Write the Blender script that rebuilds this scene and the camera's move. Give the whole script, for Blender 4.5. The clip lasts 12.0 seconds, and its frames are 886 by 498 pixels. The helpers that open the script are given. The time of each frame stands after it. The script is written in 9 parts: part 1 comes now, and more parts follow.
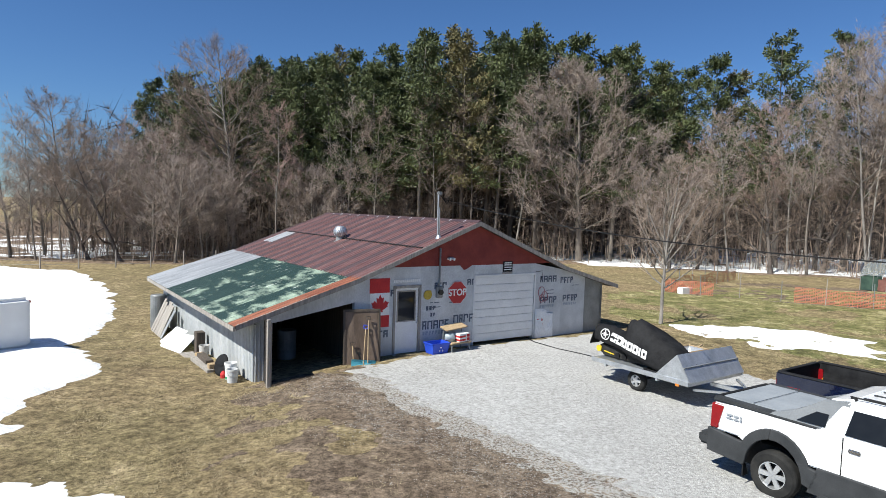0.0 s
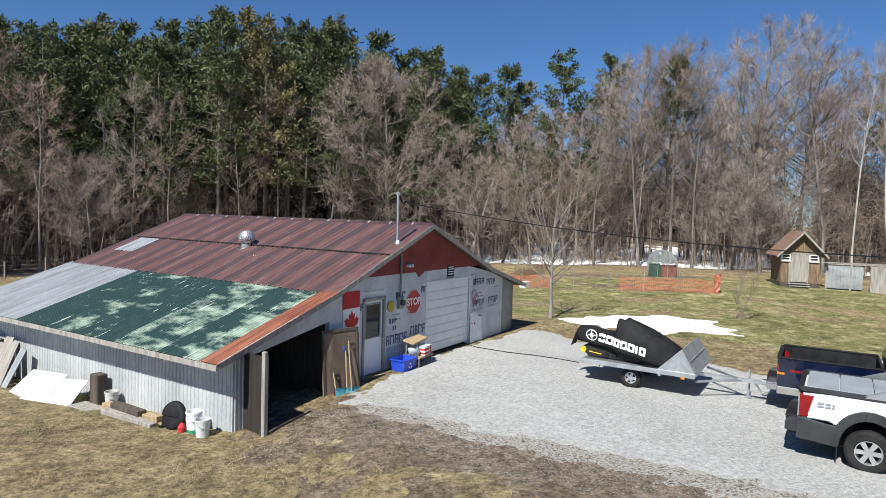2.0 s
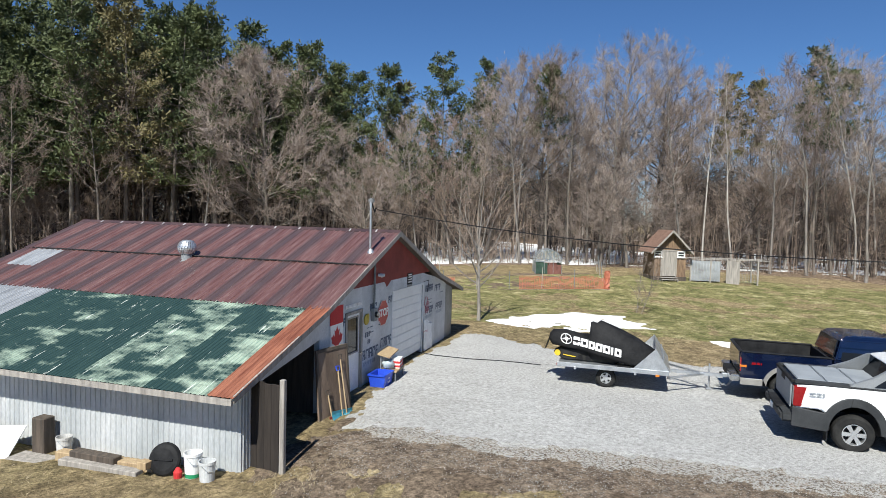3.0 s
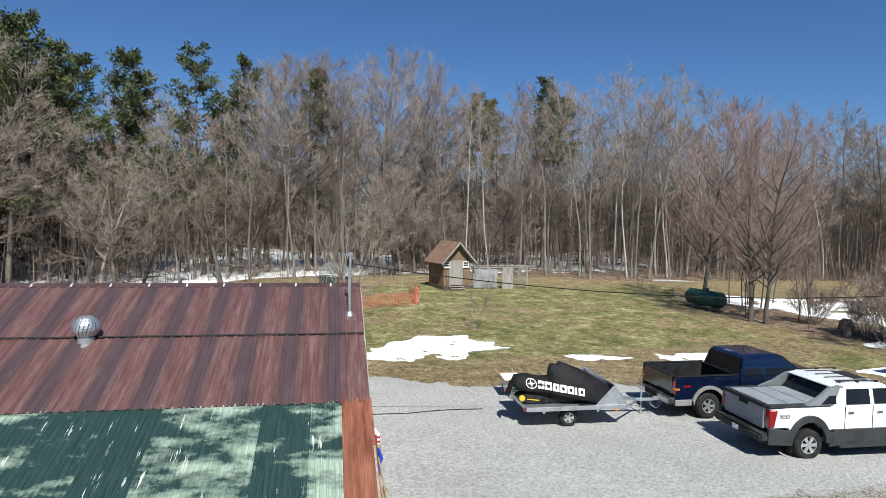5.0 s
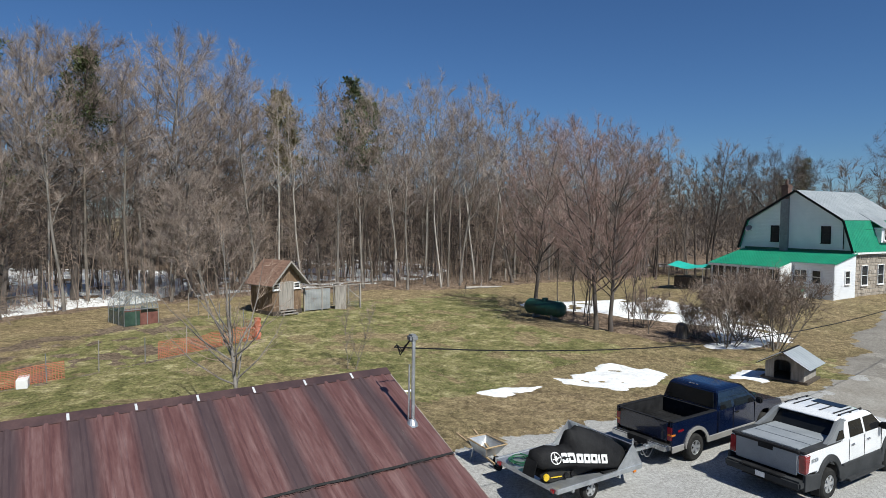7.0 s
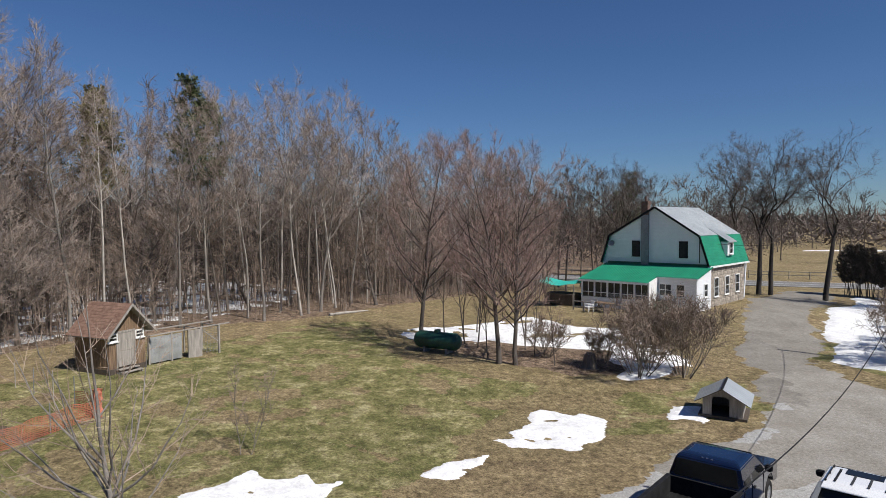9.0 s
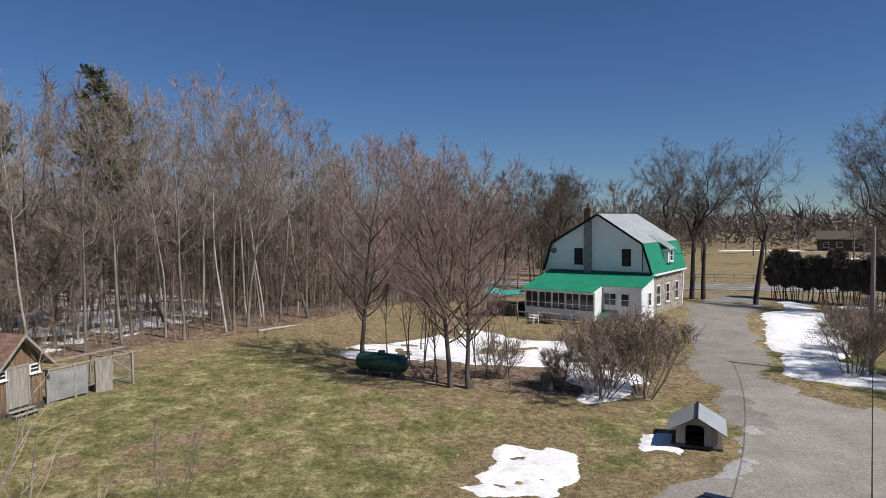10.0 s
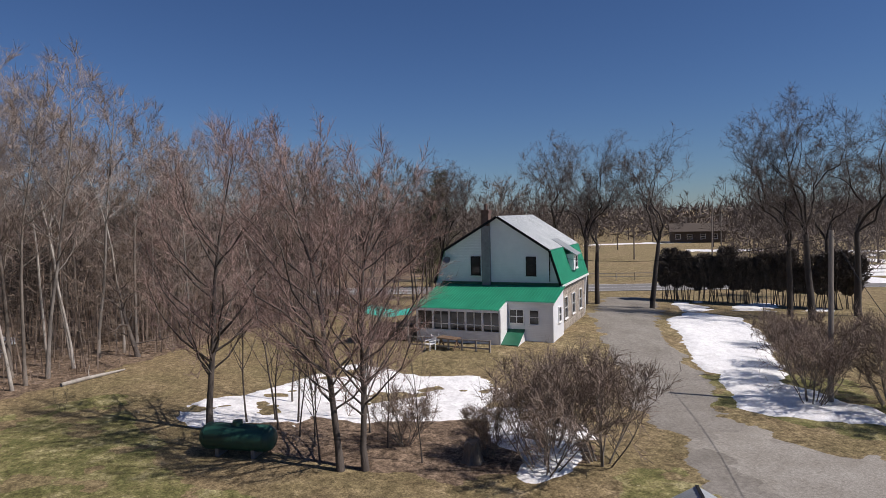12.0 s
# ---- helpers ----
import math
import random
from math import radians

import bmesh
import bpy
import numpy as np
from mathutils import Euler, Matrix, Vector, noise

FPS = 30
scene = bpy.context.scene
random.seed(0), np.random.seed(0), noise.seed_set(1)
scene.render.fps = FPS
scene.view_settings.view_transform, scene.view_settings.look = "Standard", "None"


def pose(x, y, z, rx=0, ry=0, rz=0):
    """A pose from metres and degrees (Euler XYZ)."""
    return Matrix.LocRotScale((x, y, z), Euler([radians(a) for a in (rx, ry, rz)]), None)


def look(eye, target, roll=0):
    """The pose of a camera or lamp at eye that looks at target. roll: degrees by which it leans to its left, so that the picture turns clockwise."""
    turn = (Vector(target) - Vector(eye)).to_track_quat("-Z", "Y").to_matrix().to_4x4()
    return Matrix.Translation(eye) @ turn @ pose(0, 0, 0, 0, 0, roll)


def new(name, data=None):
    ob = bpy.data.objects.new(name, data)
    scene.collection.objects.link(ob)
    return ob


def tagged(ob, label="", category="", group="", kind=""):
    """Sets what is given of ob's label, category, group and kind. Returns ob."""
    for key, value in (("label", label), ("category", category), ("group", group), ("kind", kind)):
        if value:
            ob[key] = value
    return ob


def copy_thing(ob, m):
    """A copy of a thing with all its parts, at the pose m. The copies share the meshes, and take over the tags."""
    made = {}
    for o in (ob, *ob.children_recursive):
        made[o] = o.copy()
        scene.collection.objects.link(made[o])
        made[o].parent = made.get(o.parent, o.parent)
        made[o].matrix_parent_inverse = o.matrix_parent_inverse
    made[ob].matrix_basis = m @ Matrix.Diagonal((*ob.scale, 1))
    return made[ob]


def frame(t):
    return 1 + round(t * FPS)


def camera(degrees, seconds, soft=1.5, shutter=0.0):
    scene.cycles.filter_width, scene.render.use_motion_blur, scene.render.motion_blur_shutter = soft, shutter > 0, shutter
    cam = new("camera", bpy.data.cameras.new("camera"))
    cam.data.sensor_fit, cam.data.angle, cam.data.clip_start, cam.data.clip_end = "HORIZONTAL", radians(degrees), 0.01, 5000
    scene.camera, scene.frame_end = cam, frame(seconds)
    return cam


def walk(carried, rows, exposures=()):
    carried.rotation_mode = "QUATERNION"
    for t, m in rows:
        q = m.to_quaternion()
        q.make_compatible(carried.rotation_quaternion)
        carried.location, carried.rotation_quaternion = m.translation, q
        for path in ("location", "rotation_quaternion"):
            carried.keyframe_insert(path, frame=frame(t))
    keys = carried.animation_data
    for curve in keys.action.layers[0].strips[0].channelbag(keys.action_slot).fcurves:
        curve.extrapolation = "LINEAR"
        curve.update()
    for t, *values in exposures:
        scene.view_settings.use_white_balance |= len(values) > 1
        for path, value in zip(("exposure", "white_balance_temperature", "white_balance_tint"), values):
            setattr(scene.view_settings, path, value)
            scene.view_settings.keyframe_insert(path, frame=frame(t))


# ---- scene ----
cam = camera(70.4, 12.0, soft=0.75)
PATH = [
    (0, (-0.097, 1.555, 4.455), (-0.17, 3.55, 4.332), 1.9),
    (0.5, (-1.35, 2.141, 4.436), (-1.275, 4.136, 4.318), 1.8),
    (1, (-2.913, 2.71, 4.46), (-2.653, 4.69, 4.343), 1.8),
    (1.5, (-4.622, 3.351, 4.421), (-4.13, 5.286, 4.311), 1.8),
    (2, (-6.368, 4.16, 4.427), (-5.64, 6.019, 4.318), 1.7),
    (2.5, (-7.908, 5.129, 4.479), (-6.973, 6.893, 4.369), 1.7),
    (3, (-9.343, 6.314, 4.606), (-8.185, 7.942, 4.502), 1.5),
    (3.2, (-9.894, 6.829, 4.727), (-8.653, 8.394, 4.625), 1.5),
    (4.8, (-12.866, 12.321, 5.772), (-11.129, 13.306, 5.67), 1.1),
    (5, (-13.008, 13.014, 5.882), (-11.224, 13.914, 5.781), 1.0),
    (5.5, (-13.051, 14.884, 6.127), (-11.175, 15.57, 6.029), 0.7),
    (6, (-12.733, 16.733, 6.348), (-10.795, 17.218, 6.25), 0.5),
    (6.5, (-12.101, 18.563, 6.57), (-10.122, 18.838, 6.474), 0.3),
    (7, (-10.977, 20.328, 6.917), (-8.984, 20.462, 6.818), 0.3),
    (7.2, (-10.437, 20.967, 7.061), (-8.441, 21.039, 6.963), 0.1),
    (8.8, (-6.42, 24.08, 8.04), (-4.459, 23.695, 7.953), -0.3),
    (9, (-5.799, 24.269, 8.197), (-3.848, 23.838, 8.111), -0.4),
    (9.5, (-4.373, 24.63, 8.594), (-2.451, 24.085, 8.506), -0.5),
    (10, (-2.654, 24.741, 8.93), (-0.769, 24.079, 8.84), -0.5),
    (10.5, (-0.628, 24.511, 9.316), (1.208, 23.723, 9.221), -0.8),
    (11, (1.534, 24.048, 9.538), (3.305, 23.124, 9.437), -1.0),
    (11.5, (4.027, 23.28, 9.628), (5.747, 22.265, 9.521), -1.3),
    (12, (6.646, 22.249, 9.638), (8.341, 21.193, 9.528), -1.5),
]
walk(cam, [(t, look(eye, target, roll)) for t, eye, target, roll in PATH],
     [(0, 0.66, 6200, 5), (1.5, 0.63, 6200, 5), (2.5, 0.59, 6200, 5), (5, 0.43, 6150, 4), (6.5, 0.22, 6150, 4), (9, 0.10, 6350, 10), (10.5, 0.04, 6400, 12), (12, -0.07, 6450, 15)])

# ---- light ----
SUN_AZ, SUN_EL = 219.0, 49.0  # degrees: where the sun stands, counter-clockwise from +x, and its height
world = bpy.data.worlds.new("world")
scene.world = world
world.use_nodes = True
wn = world.node_tree.nodes
sky = wn.new("ShaderNodeTexSky")
sky.sky_type, sky.sun_disc = "NISHITA", False
sky.sun_elevation, sky.sun_rotation = radians(SUN_EL), radians(90 - SUN_AZ)
sky.air_density, sky.dust_density, sky.ozone_density, sky.altitude = 1.0, 0.0, 2.0, 300
tint = wn.new("ShaderNodeMix")  # the clear cold air of early spring, a deeper blue
tint.data_type, tint.blend_type, tint.inputs[0].default_value, tint.inputs[7].default_value = "RGBA", "MULTIPLY", 1.0, (0.63, 0.87, 1.24, 1.0)
world.node_tree.links.new(sky.outputs[0], tint.inputs[6])
world.node_tree.links.new(tint.outputs[2], wn["Background"].inputs[0])
wn["Background"].inputs[1].default_value = 0.05
sun = new("sun", bpy.data.lights.new("sun", "SUN"))
sun.data.energy, sun.data.angle, sun.data.color = 5.0, radians(0.5), (1.0, 0.94, 0.86)
sun_dir = Vector((math.cos(radians(SUN_AZ)) * math.cos(radians(SUN_EL)), math.sin(radians(SUN_AZ)) * math.cos(radians(SUN_EL)), math.sin(radians(SUN_EL))))
sun.rotation_euler = sun_dir.to_track_quat("Z", "Y").to_euler()


# ---- materials ----
def nodes_of(name):
    m = bpy.data.materials.new(name)
    m.use_nodes = True
    return m, m.node_tree.nodes, m.node_tree.links, m.node_tree.nodes["Principled BSDF"]


def coords(nt, ln, scale=(1, 1, 1), shuffle=False, world_space=False):
    """Object or world coordinates, stretched; with shuffle each object gets its own stretch of the pattern."""
    mp = nt.new("ShaderNodeMapping")
    mp.inputs["Scale"].default_value = scale
    if world_space:
        ln.new(nt.new("ShaderNodeNewGeometry").outputs["Position"], mp.inputs[0])
    else:
        ln.new(nt.new("ShaderNodeTexCoord").outputs["Object"], mp.inputs[0])
    if shuffle:
        mul = nt.new("ShaderNodeMath")
        mul.operation = "MULTIPLY"
        mul.inputs[1].default_value = 37.0
        ln.new(nt.new("ShaderNodeObjectInfo").outputs["Random"], mul.inputs[0])
        ln.new(mul.outputs[0], mp.inputs["Location"])
    return mp.outputs[0]


def noise_of(nt, ln, vec, scale, detail=5.0, rough=0.6):
    n = nt.new("ShaderNodeTexNoise")
    n.inputs["Scale"].default_value, n.inputs["Detail"].default_value, n.inputs["Roughness"].default_value = scale, detail, rough
    ln.new(vec, n.inputs["Vector"])
    return n.outputs[0]


def ramp_of(nt, ln, fac, stops):
    r = nt.new("ShaderNodeValToRGB")
    el = r.color_ramp.elements
    while len(el) < len(stops):
        el.new(0.5)
    for e, (p, c) in zip(el, stops):
        e.position, e.color = p, (*c, 1) if len(c) == 3 else c
    ln.new(fac, r.inputs[0])
    return r.outputs[0]


def mix_of(nt, ln, fac, a, b, mode="MIX"):
    m = nt.new("ShaderNodeMix")
    m.data_type, m.blend_type = "RGBA", mode
    for sock, v in ((m.inputs[0], fac), (m.inputs[6], a), (m.inputs[7], b)):
        if hasattr(v, "links"):
            ln.new(v, sock)
        elif isinstance(v, tuple):
            sock.default_value = (*v, 1)
        else:
            sock.default_value = v
    return m.outputs[2]


def bump_of(nt, ln, height, strength, distance, bsdf):
    b = nt.new("ShaderNodeBump")
    b.inputs["Strength"].default_value, b.inputs["Distance"].default_value = strength, distance
    ln.new(height, b.inputs["Height"])
    ln.new(b.outputs[0], bsdf.inputs["Normal"])


def mat(name, c1, c2, scale=8.0, rough=0.7, metal=0.0, fine=60.0, bump=0.15, dist=0.01, stretch=(1, 1, 1), lo=0.35, hi=0.65, dirt=None, dirt_at=0.62, coat=0.0, shuffle=True):
    """Two-scale material: broad variation between two colours, fine grain, relief and an optional stain."""
    m, nt, ln, b = nodes_of(name)
    vec = coords(nt, ln, stretch, shuffle)
    big, small = noise_of(nt, ln, vec, scale), noise_of(nt, ln, vec, fine, 3.0)
    col = ramp_of(nt, ln, big, [(lo, c1), (hi, c2)])
    grain = ramp_of(nt, ln, small, [(0.3, (0.8, 0.8, 0.8)), (0.7, (1.15, 1.15, 1.15))])
    col = mix_of(nt, ln, 0.7, col, grain, "MULTIPLY")
    if dirt:
        stain = ramp_of(nt, ln, noise_of(nt, ln, vec, scale * 0.6, 8.0, 0.7), [(dirt_at, (0, 0, 0)), (dirt_at + 0.1, (1, 1, 1))])
        col = mix_of(nt, ln, stain, col, dirt)
    ln.new(col, b.inputs["Base Color"])
    b.inputs["Roughness"].default_value, b.inputs["Metallic"].default_value = rough, metal
    b.inputs["Coat Weight"].default_value = coat
    if bump:
        bump_of(nt, ln, small, bump, dist, b)
    return m


def ground_mat(name, stops, broad, mid, fine, stops_mid, bump=0.6, dist=0.04, rough=0.95, blend=0.55, speck=None, crisp=0.11, speck_size=5.0):
    """Ground cover: broad tracts, mottling at stride length, coarse specks, clumps and fine grain."""
    m, nt, ln, b = nodes_of(name)
    vec = coords(nt, ln, (1, 1, 1), False, True)
    col = ramp_of(nt, ln, noise_of(nt, ln, vec, broad, 6.0, 0.65), stops)
    mott = ramp_of(nt, ln, noise_of(nt, ln, vec, mid, 8.0, 0.75), stops_mid)
    col = mix_of(nt, ln, blend, col, mott)
    fn, clump = noise_of(nt, ln, vec, fine, 5.0, 0.85), noise_of(nt, ln, vec, fine * 0.3, 4.0, 0.7)
    col = mix_of(nt, ln, 1.0, col, ramp_of(nt, ln, clump, [(0.5 - crisp * 1.2, (0.55, 0.54, 0.53)), (0.5 + crisp * 1.2, (1.35, 1.36, 1.37))]), "MULTIPLY")
    col = mix_of(nt, ln, 1.0, col, ramp_of(nt, ln, fn, [(0.5 - crisp, (0.45, 0.44, 0.43)), (0.5 + crisp, (1.5, 1.5, 1.5))]), "MULTIPLY")
    if speck:
        c, at = speck
        col = mix_of(nt, ln, ramp_of(nt, ln, noise_of(nt, ln, vec, speck_size, 9.0, 0.82), [(at, (0, 0, 0)), (at + 0.04, (1, 1, 1))]), col, c)
    ln.new(col, b.inputs["Base Color"])
    b.inputs["Roughness"].default_value = rough
    b.inputs["Specular IOR Level"].default_value = 0.2
    bump_of(nt, ln, fn, bump, dist, b)
    return m


GRASS = ground_mat("dormant_grass", [(0.34, (0.315, 0.232, 0.142)), (0.44, (0.262, 0.200, 0.110)), (0.53, (0.186, 0.165, 0.074)), (0.64, (0.272, 0.204, 0.120))], 0.09, 0.7, 11.0, [(0.30, (0.110, 0.080, 0.050)), (0.44, (0.240, 0.186, 0.102)), (0.56, (0.318, 0.250, 0.138)), (0.68, (0.50, 0.395, 0.245))], 1.0, 0.07, blend=0.68, speck=((0.54, 0.44, 0.295), 0.62), crisp=0.125, speck_size=3.0)
GREEN = ground_mat("greening_grass", [(0.36, (0.120, 0.130, 0.045)), (0.6, (0.200, 0.185, 0.075))], 0.15, 0.7, 11.0, [(0.30, (0.070, 0.070, 0.028)), (0.44, (0.160, 0.160, 0.060)), (0.54, (0.285, 0.252, 0.115)), (0.64, (0.55, 0.49, 0.28))], 1.0, 0.06, blend=0.72, speck=((0.50, 0.45, 0.27), 0.60), crisp=0.14, speck_size=2.0)
DIRT = ground_mat("bare_dirt", [(0.4, (0.14, 0.102, 0.07)), (0.6, (0.21, 0.16, 0.112))], 0.4, 0.9, 14.0, [(0.35, (0.09, 0.065, 0.046)), (0.65, (0.27, 0.21, 0.15))], 0.9, 0.05, speck=((0.40, 0.37, 0.32), 0.62), speck_size=24.0)
LITTER = ground_mat("leaf_litter", [(0.4, (0.150, 0.104, 0.072)), (0.6, (0.250, 0.180, 0.126))], 0.25, 1.2, 8.0, [(0.3, (0.078, 0.056, 0.041)), (0.7, (0.360, 0.268, 0.190))], 0.9, 0.08, speck=((0.50, 0.395, 0.290), 0.62))
GRAVEL = ground_mat("crushed_gravel", [(0.4, (0.40, 0.395, 0.38)), (0.6, (0.455, 0.45, 0.435))], 0.12, 0.45, 40.0, [(0.35, (0.37, 0.362, 0.345)), (0.65, (0.48, 0.475, 0.46))], 0.9, 0.02, speck=((0.62, 0.615, 0.60), 0.61), crisp=0.2, speck_size=14.0)
STREWN = ground_mat("dirt_strewn_with_gravel", [(0.4, (0.15, 0.11, 0.078)), (0.6, (0.21, 0.165, 0.12))], 0.4, 1.3, 14.0, [(0.35, (0.11, 0.08, 0.057)), (0.65, (0.26, 0.205, 0.15))], 0.9, 0.05, speck=((0.44, 0.43, 0.40), 0.56), speck_size=24.0)
GRITTY = ground_mat("gravel_thinning_to_dirt", [(0.4, (0.15, 0.11, 0.078)), (0.6, (0.21, 0.165, 0.12))], 0.4, 1.3, 14.0, [(0.35, (0.11, 0.08, 0.057)), (0.65, (0.26, 0.205, 0.15))], 0.9, 0.05, speck=((0.44, 0.43, 0.40), 0.475), speck_size=18.0)
WORN_GRAVEL = ground_mat("worn_gravel", [(0.4, (0.285, 0.263, 0.228)), (0.6, (0.355, 0.334, 0.298))], 0.2, 0.6, 30.0, [(0.35, (0.235, 0.213, 0.180)), (0.65, (0.40, 0.379, 0.342))], 0.9, 0.02, speck=((0.50, 0.49, 0.47), 0.63), crisp=0.25, speck_size=12.0)
DRIVE = ground_mat("worn_drive", [(0.4, (0.225, 0.208, 0.183)), (0.6, (0.300, 0.280, 0.252))], 0.15, 0.5, 20.0, [(0.35, (0.180, 0.163, 0.137)), (0.65, (0.335, 0.315, 0.282))], 0.8, 0.03, crisp=0.3)
SNOW = ground_mat("old_snow", [(0.4, (0.86, 0.87, 0.88)), (0.6, (0.90, 0.90, 0.90))], 0.3, 1.2, 6.0, [(0.25, (0.76, 0.75, 0.72)), (0.45, (0.90, 0.905, 0.91))], 0.5, 0.06, 0.6, crisp=1.0)
ASPHALT = ground_mat("road_asphalt", [(0.4, (0.19, 0.185, 0.18)), (0.6, (0.23, 0.225, 0.22))], 0.1, 1.0, 30.0, [(0.35, (0.17, 0.165, 0.16)), (0.65, (0.25, 0.245, 0.24))], 0.4, 0.02, crisp=0.4)
BARK = mat("grey_brown_bark", (0.11, 0.095, 0.08), (0.23, 0.20, 0.17), 3.0, 0.95, 0, 22.0, 0.8, 0.03, (1, 1, 0.25))
# much darker than the twigs: the shade inside the woods is put into this colour
DEPTH = mat("twigs_coloured_as_shade", (0.032, 0.026, 0.022), (0.088, 0.071, 0.059), 0.5, 0.95, 0, 6.0, 0)
BARK_BLACK = mat("blackish_bark", (0.028, 0.024, 0.022), (0.07, 0.06, 0.053), 3.0, 0.95, 0, 22.0, 0.8, 0.03, (1, 1, 0.25))
BARK_DARK = mat("dark_bark", (0.055, 0.045, 0.04), (0.13, 0.11, 0.095), 3.0, 0.95, 0, 22.0, 0.8, 0.03, (1, 1, 0.25))
BARK_GREY = mat("pale_grey_bark", (0.12, 0.107, 0.095), (0.26, 0.237, 0.21), 2.5, 0.92, 0, 20.0, 0.6, 0.02, (1, 1, 0.35))
TWIG_FAR = mat("far_grey_brown_twigs", (0.085, 0.068, 0.058), (0.17, 0.138, 0.118), 0.1, 0.95, 0, 6.0, 0)
BARK_PALE = mat("pale_bark", (0.25, 0.228, 0.20), (0.48, 0.445, 0.40), 2.0, 0.9, 0, 18.0, 0.5, 0.02, (1, 1, 0.5), dirt=(0.092, 0.081, 0.069), dirt_at=0.6)
TWIG = mat("grey_brown_twigs", (0.150, 0.114, 0.090), (0.310, 0.240, 0.192), 0.5, 0.95, 0, 6.0, 0)
TWIG_PALE = mat("pinkish_pale_twigs", (0.22, 0.178, 0.152), (0.40, 0.330, 0.284), 0.5, 0.95, 0, 6.0, 0)
TWIG_RED = mat("reddish_bud_twigs", (0.215, 0.140, 0.120), (0.365, 0.258, 0.222), 0.5, 0.95, 0, 6.0, 0)
TWIG_DARK = mat("dark_twigs", (0.06, 0.05, 0.045), (0.13, 0.105, 0.09), 0.5, 0.95, 0, 6.0, 0)
NEEDLE = mat("pine_needles", (0.04, 0.056, 0.018), (0.105, 0.125, 0.042), 0.35, 0.7, 0, 5.0, 0)
NEEDLE_BROWN = mat("bronzed_needles", (0.09, 0.085, 0.034), (0.19, 0.16, 0.068), 0.35, 0.8, 0, 5.0, 0)
CEDAR = mat("dark_cedar_foliage", (0.050, 0.056, 0.022), (0.135, 0.132, 0.055), 0.6, 0.8, 0, 5.0, 0)
GLASS_DARK = mat("dark_glass", (0.02, 0.022, 0.025), (0.035, 0.037, 0.04), 1.0, 0.06, 0, 5.0, 0)
CHROME = mat("dull_chrome", (0.5, 0.51, 0.52), (0.62, 0.63, 0.64), 3.0, 0.2, 0.95, 40.0, 0.03)

TAN_TWIG = mat("tan_orange_twigs", (0.26, 0.19, 0.14), (0.42, 0.33, 0.26), 0.5, 0.95, 0, 6.0, 0)


def dulled(m, level=0.12):
    m.node_tree.nodes["Principled BSDF"].inputs["Specular IOR Level"].default_value = level
    return m

PEBBLE = mat("pale_limestone_chips", (0.22, 0.20, 0.175), (0.42, 0.40, 0.37), 9.0, 0.9, 0, 60.0, 0.1)
STRAW = mat("dry_grass_blades", (0.26, 0.205, 0.115), (0.48, 0.40, 0.25), 0.6, 0.9, 0, 6.0, 0)


# ---- building tools ----
def part(name, bm, material, parent=None, label="", smooth=False):
    """Links a bmesh as one mesh object, under a parent if one is given."""
    me = bpy.data.meshes.new(name)
    bm.to_mesh(me)
    bm.free()
    return mesh_part(name, me, material, parent, label, smooth)


def mesh_part(name, me, material, parent=None, label="", smooth=False):
    ob = new(name, me)
    for m in material if isinstance(material, (list, tuple)) else [material]:
        if m and len(me.materials) < 8 and not (len(me.materials) and m.name in me.materials):
            me.materials.append(m)
    if smooth:
        me.polygons.foreach_set("use_smooth", [True] * len(me.polygons))
    if parent:
        ob.parent = parent
    if label:
        ob["label"] = label
    return ob


def thing(name, m, label, category, group="", kind=""):
    """An Empty at a thing's base, to carry its parts."""
    ob = new(name)
    ob.empty_display_size = 0.3
    ob.matrix_basis = m
    return tagged(ob, label, category, group, kind)


def box(bm, x0, x1, y0, y1, z0, z1, m=None):
    r = bmesh.ops.create_cube(bm, size=1.0)
    t = Matrix.LocRotScale(((x0 + x1) / 2, (y0 + y1) / 2, (z0 + z1) / 2), None, (abs(x1 - x0), abs(y1 - y0), abs(z1 - z0)))
    bmesh.ops.transform(bm, matrix=(m @ t) if m else t, verts=r["verts"])
    return r["verts"]


def bevelled(bm, w=0.01, seg=1):
    bmesh.ops.bevel(bm, geom=bm.edges[:], offset=w, segments=seg, affect="EDGES", clamp_overlap=True)
    return bm


def beam(bm, a, b, w, h=None, roll=0.0):
    """A square bar from a to b."""
    a, b = Vector(a), Vector(b)
    d = b - a
    q = d.to_track_quat("Z", "Y").to_matrix().to_4x4() @ pose(0, 0, 0, 0, 0, roll)
    r = bmesh.ops.create_cube(bm, size=1.0)
    bmesh.ops.transform(bm, matrix=Matrix.Translation((a + b) / 2) @ q @ Matrix.Diagonal((w, h or w, d.length, 1)), verts=r["verts"])


def rod(bm, a, b, r0, r1=None, n=10, caps=True):
    a, b = Vector(a), Vector(b)
    d = b - a
    r = bmesh.ops.create_cone(bm, cap_ends=caps, segments=n, radius1=r0, radius2=r0 if r1 is None else r1, depth=d.length)
    bmesh.ops.transform(bm, matrix=Matrix.Translation((a + b) / 2) @ d.to_track_quat("Z", "Y").to_matrix().to_4x4(), verts=r["verts"])


